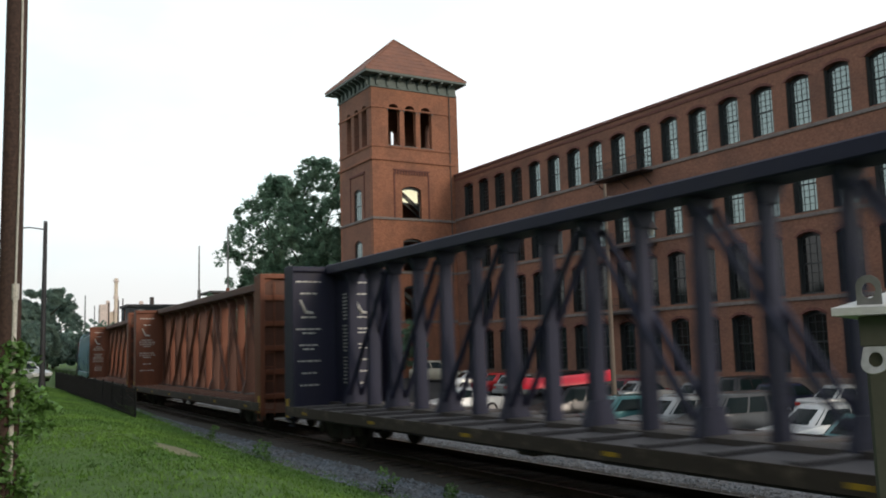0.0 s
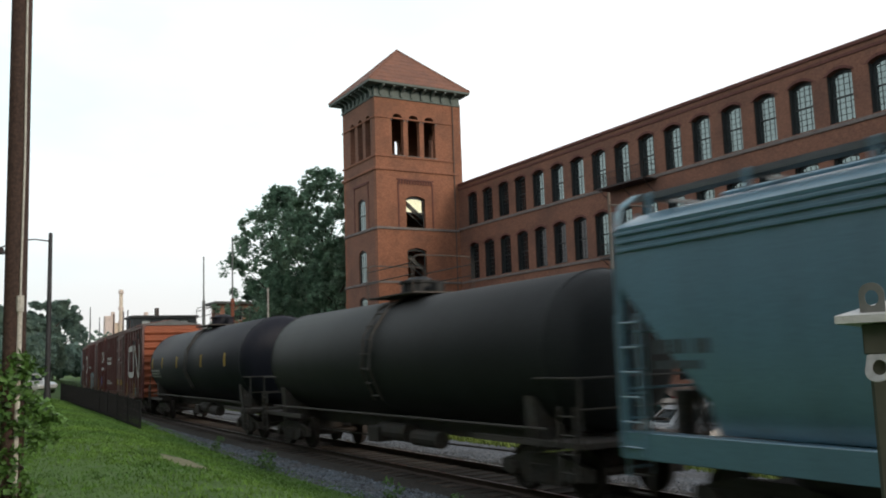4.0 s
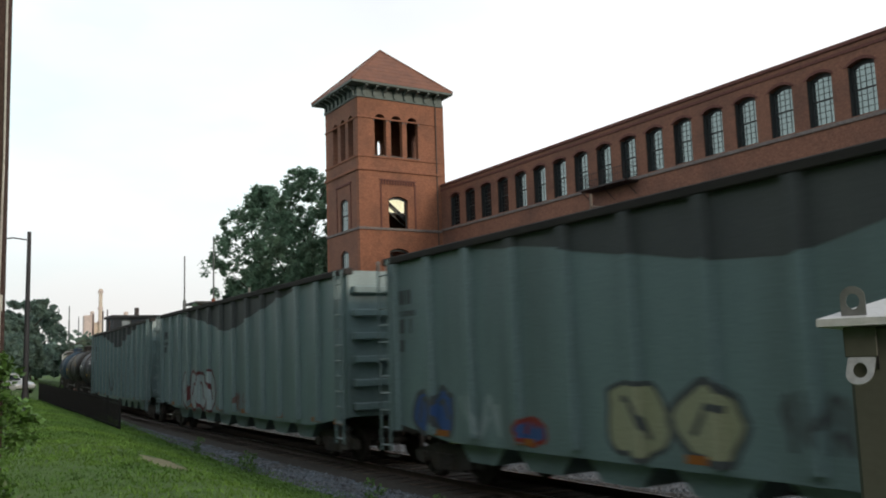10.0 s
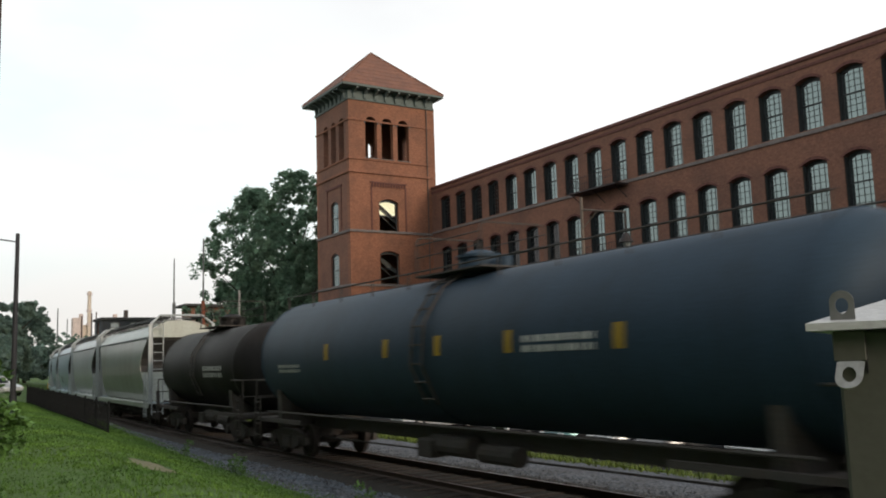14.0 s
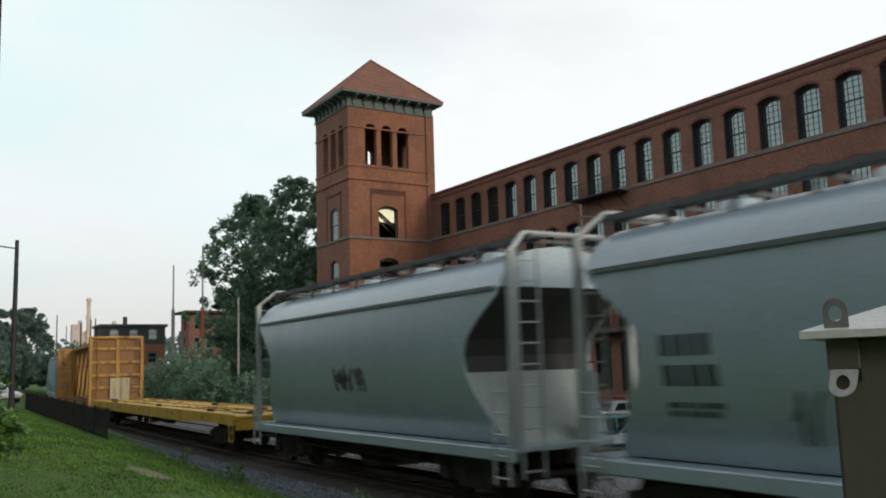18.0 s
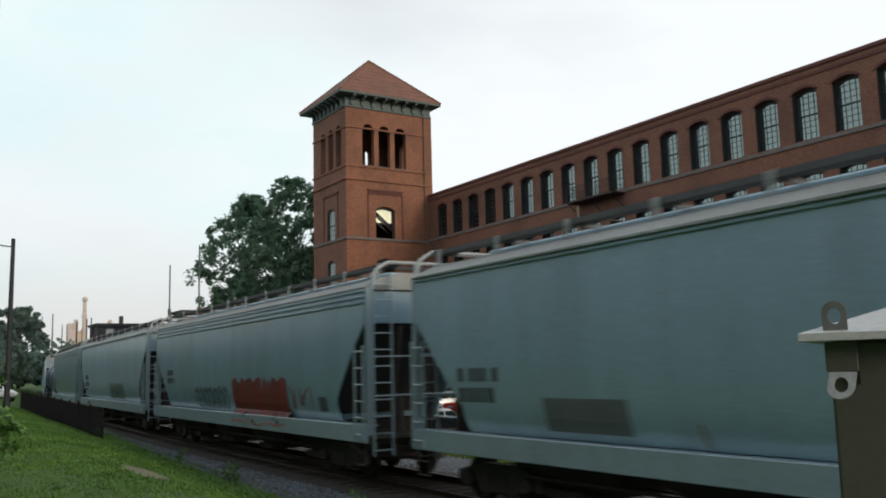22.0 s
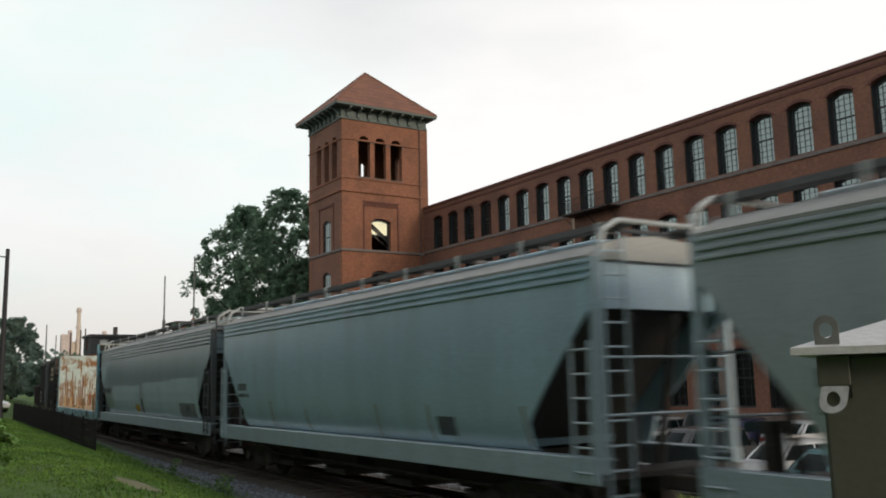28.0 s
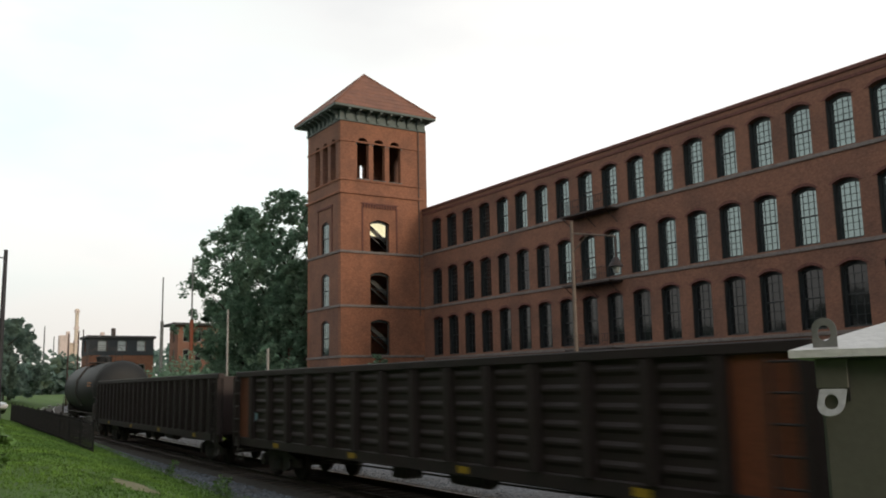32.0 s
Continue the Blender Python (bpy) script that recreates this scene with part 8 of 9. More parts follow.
        box(b, min(out, out + end * 0.09), -1.36, top - 0.08, max(out, out + end * 0.09), 1.36, top - 0.01, 0.01)
        part("bulkhead_head", b, M["rust_white"], bh)
        for z in (1.5, 2.5, 3.4, 4.3):
            b = bmesh.new()
            box(b, inner + end * 0.15 - 0.05, -1.36, z, inner + end * 0.15 + 0.05, 1.36, z + 0.09)
            part("bulkhead_rail", b, M["flat_blue"], bh)
        ladder(ob, end * (h - 0.10), -1.1, 0.9, 3.9, M["flat_blue"], 0.4, "y", 0.42)
        stirrup(ob, end * (h - 0.3), M["flat_blue"])
    return ob


def gondola(front, rear, label, seed):
    ob, h = rolling_stock("gondola_car", label, front, rear, "freight car", 2.3)
    top, body = 2.78, M["gondola_brown"]
    r = random.Random(seed)
    n = 15 if seed == 1 else 24
    w = (2 * h - 0.3) / n
    for y, s in ((-1.44, -1), (1.40, 1)):
        for i in range(n):
            bm = bmesh.new()
            x = -h + 0.15 + w * i
            box(bm, x, y, 1.0, x + w, y + 0.04, top)
            odd = seed == 1 and i in (0, n - 1)
            part("side_panel", bm, M["gondola_orange"] if odd or (seed == 2 and i == 0) else body, ob)
        bm = bmesh.new()
        box(bm, -h + 0.1, y - 0.09, top - 0.06, h - 0.1, y + 0.11, top + 0.10, 0.02)
        part("top_chord", bm, body, ob)
        bm = bmesh.new()
        box(bm, -h + 0.1, y - 0.06, 0.80, h - 0.1, y + 0.08, 1.04, 0.02)
        part("side_sill", bm, body, ob)
    post = bmesh.new()
    extrude(post, [(-0.13, 0.0), (-0.09, -0.13), (0.09, -0.13), (0.13, 0.0)], 1.04, top - 0.06, lambda u, v, z: (u, v, z))
    post = mesh_of("side_post", post, body)
    cor = bmesh.new()
    extrude(cor, [(0.0, 0.0), (-0.035, 0.06), (-0.035, 0.10), (0.0, 0.16)], -w / 2 + 0.20, w / 2 - 0.20, lambda u, v, z: (z, u, v))
    cor = mesh_of("panel_rib", cor, body)
    for i in range(n + 1):
        part("side_post", post, None, ob, m=pose(-h + 0.15 + w * i, -1.442, 0))
        part("side_post", post, None, ob, m=pose(-h + 0.15 + w * i, 1.442, 0, 0, 0, 180))
    for i in range(1, n - 1 if seed == 1 else 0):
        for z in (1.15, 1.42, 1.69, 1.96, 2.23, 2.5):
            part("panel_rib", cor, None, ob, m=pose(-h + 0.15 + w * (i + 0.5), -1.442, z))
    bm = bmesh.new()
    box(bm, -h + 0.12, -1.39, 1.02, h - 0.12, 1.39, 1.10)
    part("floor", bm, body, ob)
    for end in (-1, 1):
        bm = bmesh.new()
        box(bm, end * (h - 0.14) - 0.04, -1.385, 1.105, end * (h - 0.14) + 0.04, 1.385, top)
        part("end_sheet", bm, body, ob)
        ladder(ob, end * (h - 0.4), -1.57, 0.7, top - 0.1, body, 0.42, "x")
        stirrup(ob, end * (h - 0.4), M["steel_dark"])
    for i in range(4):
        bm = bmesh.new()
        x = -h + 3 + i * (2 * h - 6) / 3
        plate(bm, x, 0.86, x + 0.35, 0.98, -1.505)
        part("reflector", bm, M["mark_yellow"], ob)
    return ob, h


# ---- the train, from its head ----
NAVY, BROWN = "empty dark navy centre beam lumber car", "empty rust-brown centre beam lumber car"
centre_beam(-0.6, -24.0, M["beam_navy"], NAVY, M["mark_white"], None, M["beam_floor"], grime=M["sill_grime"])
centre_beam(-26.1, -48.6, M["beam_brown"], BROWN, M["mark_white"], M["beam_brown_shade"], M["beam_dust"], 17, M["beam_brown_shade"], M["sill_grime"])
centre_beam(-50.5, -74.2, M["beam_brown"], BROWN, M["mark_white"], M["beam_brown_shade"], M["beam_dust"], 17, M["beam_brown_shade"], M["sill_grime"])
ob, h = covered_hopper(-76.0, -93.7, M["hopper_teal"], M["hopper_teal"], "teal-grey covered hopper with blue graffiti")
scrawl(ob, -0.8, 1.5, 2.6, 2.3, M["spray_blue"], 3, 0.10, 8)
scrawl(ob, -4.5, 1.5, -1.8, 1.9, M["hopper_green"], 5, 0.08, 7)
bm = bmesh.new(); plate(bm, 5.2, 1.5, 5.75, 2.05); part("notice_plate", bm, M["mark_dark"], ob)
marks(ob, -8.0, 2.6, [(1.1, 0.2), (0.9, 0.12)], M["mark_dark"])

ob, h, R, A = tank_car(-94.6, -110.4, M["tank_grey"], "dark grey tank car", 1.45, 2.5)
ob, h, R, A = tank_car(-111.6, -129.6, M["tank_black"], "long black tank car with yellow marks", 1.52, 2.58)
for x in (-7.7, -5.3, -2.1, 2.4, 6.0):
    on_tank(ob, x, -6, x + 0.26, 12, M["mark_yellow"], R, A)
tank_text(ob, -7.9, -12, 2.0, 3, M["mark_white"], R, A, 3.5)

# three brown boxcars with white emblems
def emblem(ob, x, z, w, h, width):
    """A white continuous-band emblem, w by h metres."""
    pts = [(x + w * u, z + h * v) for u, v in ((0.36, 0.90), (0.0, 0.90), (0.0, 0.0), (0.49, 0.0), (0.49, 0.90), (0.60, 0.92), (0.84, 0.06), (0.88, 0.0), (0.985, 0.0), (1.0, 1.0))]
    bm = bmesh.new()
    stroke(bm, bend(pts, 0.30, 5), width)
    part("emblem", bm, M["logo_white"], ob, "worn white painted emblem")


LAB = "weathered brown boxcar with a white emblem"
ob, h = boxcar(-131.2, -148.6, M["cn_brown"], M["end_orange"], M["cn_brown"], LAB, door_w=3.9, door_at=-0.1)
NEAR = -1.522
emblem(ob, 3.48, 2.10, 4.15, 1.62, 0.31)
dab(ob, 6.05, 3.40, 0.42, 0.34, M["rust_streak"], 71, (), -1.528)
dab(ob, 6.75, 2.45, 0.30, 0.24, M["rust_streak"], 72, (), -1.528)
marks(ob, -7.5, 3.25, [(2.3, 0.20), (2.3, 0.20)], M["mark_white"])
marks(ob, -7.5, 1.75, [(1.5, 0.10), (2.9, 0.12)], M["mark_white"])
for x in (2.7, 5.6, 8.1):
    bm = bmesh.new(); plate(bm, x, 0.98, x + 0.22, 1.65); part("reflector", bm, M["mark_yellow"], ob)
bm = bmesh.new(); plate(bm, 6.0, 1.02, 6.65, 1.42, -1.524); part("notice_plate", bm, M["mark_dark"], ob)
for z in (1.06, 1.22, 1.36):
    bm = bmesh.new(); plate(bm, 6.05, z, 6.6, z + 0.03, -1.529); part("stencil_bar", bm, M["mark_white"], ob)
for k, (x, z, w, hh) in enumerate(((5.5, 3.86, 0.95, 0.30), (7.0, 4.18, 0.75, 0.34), (4.1, 4.00, 0.50, 0.46), (-6.9, 4.05, 0.42, 0.36), (3.9, 1.15, 0.5, 0.3), (7.3, 1.2, 0.7, 0.5))):
    dab(ob, x, z, w, hh, M["beam_brown_shade"] if k > 1 else M["load_dark"], 60 + k, (), -1.516)
for x, z, w in ((4.6, 1.62, 0.6), (7.4, 1.55, 0.8), (-4.6, 1.9, 0.5)):
    bm = bmesh.new(); plate(bm, x, z, x + w, z + 0.07, -1.519); part("stencil_bar", bm, M["spray_dim"], ob)
for x, z, w, hh in ((-1.35, 1.52, 0.55, 0.30), (0.15, 1.48, 0.34, 0.34), (0.62, 1.50, 0.40, 0.30)):
    bm = bmesh.new(); plate(bm, x, z, x + w, z + hh, -1.585); part("paint_patch", bm, M["mark_yellow"], ob)
for x, z, w, hh in ((-0.95, 2.98, 0.42, 0.12), (-0.02, 3.02, 0.20, 0.18), (-0.72, 1.6, 0.22, 0.24)):
    bm = bmesh.new(); plate(bm, x, z, x + w, z + hh, -1.588); part("stencil_bar", bm, M["mark_white"], ob)
ob, h = boxcar(-149.5, -166.0, M["cn_brown"], M["cn_brown"], M["cn_brown"], LAB.replace("a white", "a louvred door and small"), door_w=3.2, door_at=0.60, louvred=True)
emblem(ob, 6.35, 3.0, 1.5, 0.70, 0.15)
marks(ob, 5.9, 2.6, [(2.0, 0.18)], M["mark_white"])
marks(ob, -7.6, 2.75, [(2.3, 0.16)], M["mark_white"])
scrawl(ob, -4.7, 0.84, -1.15, 2.28, M["spray_teal"], 11, 0.10, 6, second=M["spray_dark"], y=-1.575, fill=1.0)
bm = bmesh.new()
for pts, wide in (([(-4.65, 2.15), (-4.35, 1.5), (-4.05, 0.92)], 0.15), ([(-3.75, 2.2), (-3.85, 1.5), (-3.6, 0.90)], 0.24), ([(-3.35, 1.0), (-3.25, 1.55), (-2.9, 1.62)], 0.16),
                  ([(-3.3, 2.2), (-3.2, 2.0)], 0.14), ([(-2.95, 2.2), (-2.65, 2.02), (-2.45, 2.2)], 0.10), ([(-2.75, 1.40), (-2.5, 1.02)], 0.20), ([(-3.0, 1.45), (-2.55, 1.38), (-2.1, 1.5)], 0.12),
                  ([(-1.95, 1.25), (-2.05, 1.75), (-1.75, 2.12), (-1.40, 2.05), (-1.35, 1.85)], 0.15), ([(-1.6, 1.3), (-1.65, 0.92)], 0.11)):
    stroke(bm, bend(pts, 0.06), wide, -1.586)
tagged(part("graffiti", bm, M["spray_pale"], ob, "pale sprayed graffiti strokes"), "pale sprayed graffiti strokes", kind="stuff")
bm = bmesh.new()
stroke(bm, bend([(-2.85, 1.92), (-2.65, 1.68), (-2.45, 1.90)], 0.08), 0.34, -1.590)
stroke(bm, bend([(-2.15, 1.35), (-2.3, 1.05), (-2.6, 0.86)], 0.08), 0.26, -1.590)
tagged(part("graffiti", bm, M["spray_red"], ob, "red sprayed graffiti blot"), "red sprayed graffiti blot", kind="stuff")
scrawl(ob, 5.6, 1.2, 7.2, 2.0, M["spray_blue"], 14, 0.08, 6)
for x in (2.95, 7.95, -7.0):
    bm = bmesh.new(); plate(bm, x, 0.98, x + 0.2, 1.75); part("reflector", bm, M["mark_yellow"], ob)
bm = bmesh.new(); plate(bm, 0.0, 0.78, 0.55, 0.9); part("reflector", bm, M["mark_yellow"], ob)
ob, h = boxcar(-167.3, -183.2, M["cn_brown"], M["end_orange"], M["cn_brown"], LAB + " and graffiti", door_w=3.2, door_at=-0.3)
emblem(ob, 3.05, 2.28, 3.85, 1.42, 0.31)
marks(ob, -6.7, 3.0, [(2.7, 0.09), (2.7, 0.22), (2.7, 0.09)], M["mark_white"])
bm = bmesh.new(); plate(bm, -5.35, 1.2, -5.1, 2.4); part("stencil_bar", bm, M["mark_white"], ob)
marks(ob, -6.6, 1.35, [(2.5, 0.09)], M["mark_white"])
scrawl(ob, -3.3, 1.1, -0.9, 2.1, M["spray_teal"], 21, 0.16, 6)
scrawl(ob, 3.2, 1.0, 6.6, 1.9, M["spray_pale"], 22, 0.13, 8)
scrawl(ob, 0.6, 1.6, 1.3, 2.2, M["mark_white"], 23, 0.14, 2)
NEAR = -1.548

AGG = "grey ribbed open hopper loaded with dark stone"
ob, h, ribs = ribbed_hopper(-184.9, -204.6, AGG + ", red paint dabs", 1)
for k, (x, z, w, hh, mat) in enumerate(((-8.1, 1.62, 0.22, 0.30, "spray_maroon"), (-7.0, 1.50, 0.42, 0.36, "spray_maroon"), (-5.7, 1.62, 0.30, 0.22, "spray_red"), (-5.6, 1.20, 0.34, 0.16, "mark_orange"),
                                       (-4.2, 1.55, 0.55, 0.40, "beam_brown_shade"), (-3.9, 1.22, 0.75, 0.26, "spray_dim"), (-2.6, 1.35, 0.55, 0.42, "spray_red"), (-2.5, 1.20, 0.40, 0.24, "mark_orange"),
                                       (-1.1, 1.55, 0.60, 0.26, "mark_orange"), (-0.9, 1.12, 0.50, 0.36, "spray_red"), (0.8, 1.62, 0.62, 0.26, "mark_orange"), (0.9, 1.10, 0.70, 0.16, "mark_orange"),
                                       (3.2, 1.30, 0.50, 0.30, "spray_dim"), (5.6, 1.25, 0.60, 0.26, "spray_red"), (7.6, 1.40, 0.45, 0.24, "mark_orange"))):
    dab(ob, x, z, w, hh, M[mat], 30 + k, ribs)
marks(ob, -9.2, 3.85, [(0.5, 0.3), (0.7, 0.12)], M["mark_dark"], -1.427)
ob, h, ribs = ribbed_hopper(-206.1, -225.9, AGG + ", blue and cream graffiti", 2)
bubbles(ob, 1.6, 1.05, 3.8, 2.15, 3, M["spray_cyan"], M["spray_pale"], 41, ribs)
bubbles(ob, -8.7, 0.92, -7.1, 1.90, 2, M["spray_blue"], M["spray_dark"], 44, ribs)
scrawl(ob, -6.9, 1.0, -5.6, 1.8, M["spray_pale"], 42, 0.09, 4, ribs=ribs)
bubbles(ob, -5.1, 0.95, -4.3, 1.45, 1, M["spray_blue"], M["spray_red"], 45, ribs)
bubbles(ob, -2.9, 0.90, -0.2, 2.10, 2, M["spray_cream"], M["spray_dark"], 46, ribs)
scrawl(ob, 0.3, 1.15, 1.2, 1.95, M["spray_dark"], 47, 0.10, 4, ribs=ribs)
marks(ob, -9.2, 3.9, [(0.5, 0.3), (0.7, 0.12), (0.5, 0.3), (0.4, 0.25)], M["mark_dark"], -1.427)
ob, h, ribs = ribbed_hopper(-227.5, -247.1, AGG + ", red outlined graffiti", 3)
bubbles(ob, -6.0, 0.85, -1.5, 2.30, 4, M["spray_pale"], M["spray_maroon"], 51, ribs)
scrawl(ob, -2.4, 1.1, -1.5, 1.85, M["spray_maroon"], 52, 0.14, 3, ribs=ribs)
scrawl(ob, 0.6, 0.95, 2.2, 1.6, M["spray_dim"], 53, 0.08, 4, ribs=ribs)
marks(ob, -9.1, 3.9, [(0.6, 0.3), (0.7, 0.12), (0.5, 0.25)], M["mark_dark"], -1.427)
ob, h, ribs = ribbed_hopper(-248.8, -268.4, AGG + ", faint dark scrawl", 4)
scrawl(ob, -3.4, 1.2, -1.6, 2.2, M["spray_faint"], 61, 0.10, 5, ribs=ribs)
marks(ob, -9.2, 3.85, [(0.5, 0.3), (0.7, 0.12), (0.5, 0.2)], M["mark_dark"], -1.427)

ob, h, R, A = tank_car(-269.6, -280.2, M["tank_black"], "short black tank car with white lettering bars", 1.40, 2.45, rings=2)
for k in range(6):
    x = -4.45 + 0.36 * k
    for at in (x, x + 0.17):
        on_tank(ob, at, 4, at + 0.075, 16, M["mark_white"], R, A, "emblem_stroke")
    for a in ((13, 16) if k % 2 else (4, 7), (9, 11.5)):
        on_tank(ob, x + 0.08, a[0], x + 0.165, a[1], M["mark_white"], R, A, "emblem_stroke")
for k in range(9):
    on_tank(ob, -4.35 + 0.21 * k + (0.12 if k > 3 else 0), -6, -4.23 + 0.21 * k + (0.12 if k > 3 else 0), 0, M["spray_faint"], R, A, "stencil_bar")
tank_text(ob, -4.3, -14, 1.5, 3, M["spray_dark"], R, A, 2.2)
on_tank(ob, 0.9, 2, 2.2, 6, M["spray_dark"], R, A)
tank_text(ob, 0.95, 0, 1.15, 5, M["spray_dark"], R, A, 2.0)
on_tank(ob, 0.1, -18, 0.9, -13, M["mark_yellow"], R, A)
on_tank(ob, 2.4, -18, 2.55, -6, M["mark_yellow"], R, A)
tank_text(ob, 1.6, 20, 1.3, 2, M["mark_white"], R, A, 4)
on_tank(ob, -1.4, 0, -1.0, 22, M["tank_slate"], R, A)
ob, h, R, A = tank_car(-281.4, -296.4, M["tank_brown"], "dirty black tank car with yellow lettering bars", 1.46, 2.52)
for k in range(10):
    on_tank(ob, 0.85 + 0.055 * k, 0 + 4.2 * k, 1.35 + 0.055 * k, 2.1 + 4.2 * k, M["mark_yellow"], R, A)
tank_text(ob, -6.5, -4, 3.0, 1, M["mark_yellow"], R, A, 6)
tank_text(ob, -6.5, -11, 2.2, 2, M["mark_yellow"], R, A, 2)
tank_text(ob, -2.9, -5, 1.3, 2, M["mark_yellow"], R, A, 3)
tank_text(ob, 4.7, 18, 0.9, 1, M["mark_yellow"], R, A, 3)
tank_text(ob, 4.2, 11, 1.9, 1, M["mark_yellow"], R, A, 4)
tank_text(ob, 4.2, 3, 1.9, 6, M["spray_dark"], R, A, 2.0)
tank_text(ob, 2.7, -12, 1.2, 3, M["spray_dark"], R, A, 2.2)
bm = bmesh.new()
box(bm, 7.16, -0.62, 2.95, 7.165, 0.30, 3.40)
part("placard", bm, M["mark_yellow"], ob, "yellow placard on the tank head")
for y0, y1, z, t in ((-0.60, -0.22, 2.76, 0.10), (-0.16, 0.26, 2.76, 0.10), (-0.46, -0.12, 2.58, 0.08), (-0.06, 0.16, 2.58, 0.08), (-0.40, 0.10, 2.44, 0.06)):
    bm = bmesh.new()
    box(bm, 7.16, y0, z, 7.164, y1, z + t)
    part("stencil_bar", bm, M["mark_yellow"], ob, "yellow stencilled line on the tank head")
for y, z, k in ((-0.62, 1.86, 0.17), (-0.42, 1.50, 0.19)):
    bm = bmesh.new()
    extrude(bm, [(y - k, z), (y, z - k), (y + k, z), (y, z + k)], 7.08, 7.09, along_x)
    part("diamond_placard", bm, M["mark_white"], ob, "white diamond-shaped placard")
for y, z in ((-0.95, 1.92), (-0.88, 1.78), (-0.70, 1.36)):
    bm = bmesh.new()
    box(bm, 7.02, y - 0.09, z, 7.025, y + 0.09, z + 0.06)
    part("stencil_bar", bm, M["mark_yellow"], ob)
bm = bmesh.new()
extrude(bm, [(4.5 - 0.19, 1.22), (4.5, 1.03), (4.5 + 0.19, 1.22), (4.5, 1.41)], -1.42, -1.41, along_y)
part("diamond_placard", bm, M["mark_white"], ob, "white diamond-shaped placard")
bm = bmesh.new()
rod(bm, (4.6, -1.25, 0.80), (5.9, -1.25, 0.80), 0.25, sides=14)
part("air_reservoir", bm, M["air_tank"], ob, "rust-red air reservoir")
ob, h, R, A = tank_car(-297.6, -317.0, M["tank_slate"], "long slate-blue tank car with top rail", 1.56, 2.66, walk_along=True)
tank_text(ob, 3.4, 2, 1.8, 2, M["mark_white"], R, A, 4)
for x in (-4.5, -1.5, 0.6, 2.9, 5.6):
    on_tank(ob, x, -4, x + 0.22, 10, M["mark_yellow"], R, A)
tank_text(ob, -7.5, -10, 1.4, 2, M["mark_white"], R, A, 3)
ob, h, R, A = tank_car(-318.2, -329.4, M["tank_brown"], "short brown-black tank car", 1.42, 2.46, rings=2)
tank_text(ob, 1.2, -4, 2.2, 2, M["mark_white"], R, A, 6)

short = "pale grey round-sided hopper with white posts"
ob, h = short_hopper(-330.9, -344.6, M["hopper_beige"], short.replace("grey", "beige"))
ob, h = short_hopper(-346.0, -358.8, M["hopper_white"], short)
ob, h = short_hopper(-360.2, -373.1, M["hopper_silver"], short)
NEAR = -1.525
marks(ob, -4.6, 2.75, [(0.75, 0.22), (0.75, 0.26)], M["mark_dark"])
scrawl(ob, -2.4, 1.6, 0.4, 2.2, M["spray_dark"], 71, 0.06, 8)
ob, h = short_hopper(-374.4, -386.2, M["hopper_silver"], short)
marks(ob, -4.0, 2.80, [(1.0, 0.28), (1.0, 0.28)], M["mark_dark"])
marks(ob, -4.0, 1.9, [(1.0, 0.08), (0.9, 0.08)], M["mark_dark"])
scrawl(ob, -2.2, 1.4, 1.4, 2.1, M["spray_dark"], 72, 0.07, 9)
ob, h = short_hopper(-387.7, -400.4, M["hopper_silver"], short)
scrawl(ob, -0.8, 1.95, 0.8, 2.5, M["spray_dark"], 73, 0.13, 6)
marks(ob, -5.6, 2.8, [(0.6, 0.2), (0.6, 0.2)], M["mark_dark"])
long_flat(-401.9, -429.0)
ob, h = centre_beam(-430.6, -454.0, M["beam_yellow"], "empty faded yellow centre beam lumber car", M["mark_dark"], M["beam_rust_shade"], M["beam_rust_shade"], 15, M["beam_yellow_shade"], M["beam_yellow_shade"])
bm = bmesh.new()
box(bm, h + 0.035, -0.37, 0.80, h + 0.065, 0.72, 2.43, 0.01)
part("notice_board", bm, M["board_cream"], ob, "stained pale board on the bulkhead")
NEAR = -1.512

HOP = "pale grey covered hopper with slanted end sheets"
ob, h = covered_hopper(-455.8, -474.5, M["hopper_blue"], M["sill_grey"], HOP, ribs=1)
bm = bmesh.new()
for x in (6.4, 7.0, 7.6, 8.2):
    stroke(bm, [(x, 3.30), (x + 0.22, 3.85), (x + 0.42, 3.30)], 0.12)
part("emblem", bm, M["mark_dark"], ob, "dark blocky emblem")
marks(ob, -7.6, 2.45, [(1.3, 0.24), (1.2, 0.26)], M["mark_dark"])
bm = bmesh.new(); plate(bm, -5.2, 1.42, -3.3, 1.95); part("paint_patch", bm, M["patch_dark"], ob)
bm = bmesh.new(); plate(bm, 0.6, 1.42, 2.0, 1.8); part("paint_patch", bm, M["patch_dark"], ob)
for x in (-2.0, 1.8, 5.4, 7.2):
    bm = bmesh.new(); stroke(bm, [(x, 1.62 + 0.4 * abs(math.sin(x * 3.1))), (x + 0.04, 1.34)], 0.05); part("rust_run", bm, M["rust_streak"], ob)
ob, h = covered_hopper(-476.2, -495.2, M["hopper_grey"], M["sill_grey"], HOP + " and red graffiti", ribs=3)
scrawl(ob, 0.2, 0.98, 4.7, 2.35, M["spray_red"], 81, 0.10, 7, fill=1, second=M["spray_dark"], y=-1.535)
scrawl(ob, 4.8, 1.5, 6.4, 2.1, M["spray_red"], 82, 0.05, 5)
bubbles(ob, -3.9, 1.36, -0.3, 2.05, 7, None, M["spray_dark"], 83, width=0.06, face=-1.52)
marks(ob, -7.5, 2.65, [(0.8, 0.2), (1.0, 0.2)], M["mark_dark"])
bm = bmesh.new(); plate(bm, 6.7, 1.5, 7.15, 1.85); part("notice_plate", bm, M["mark_dark"], ob)
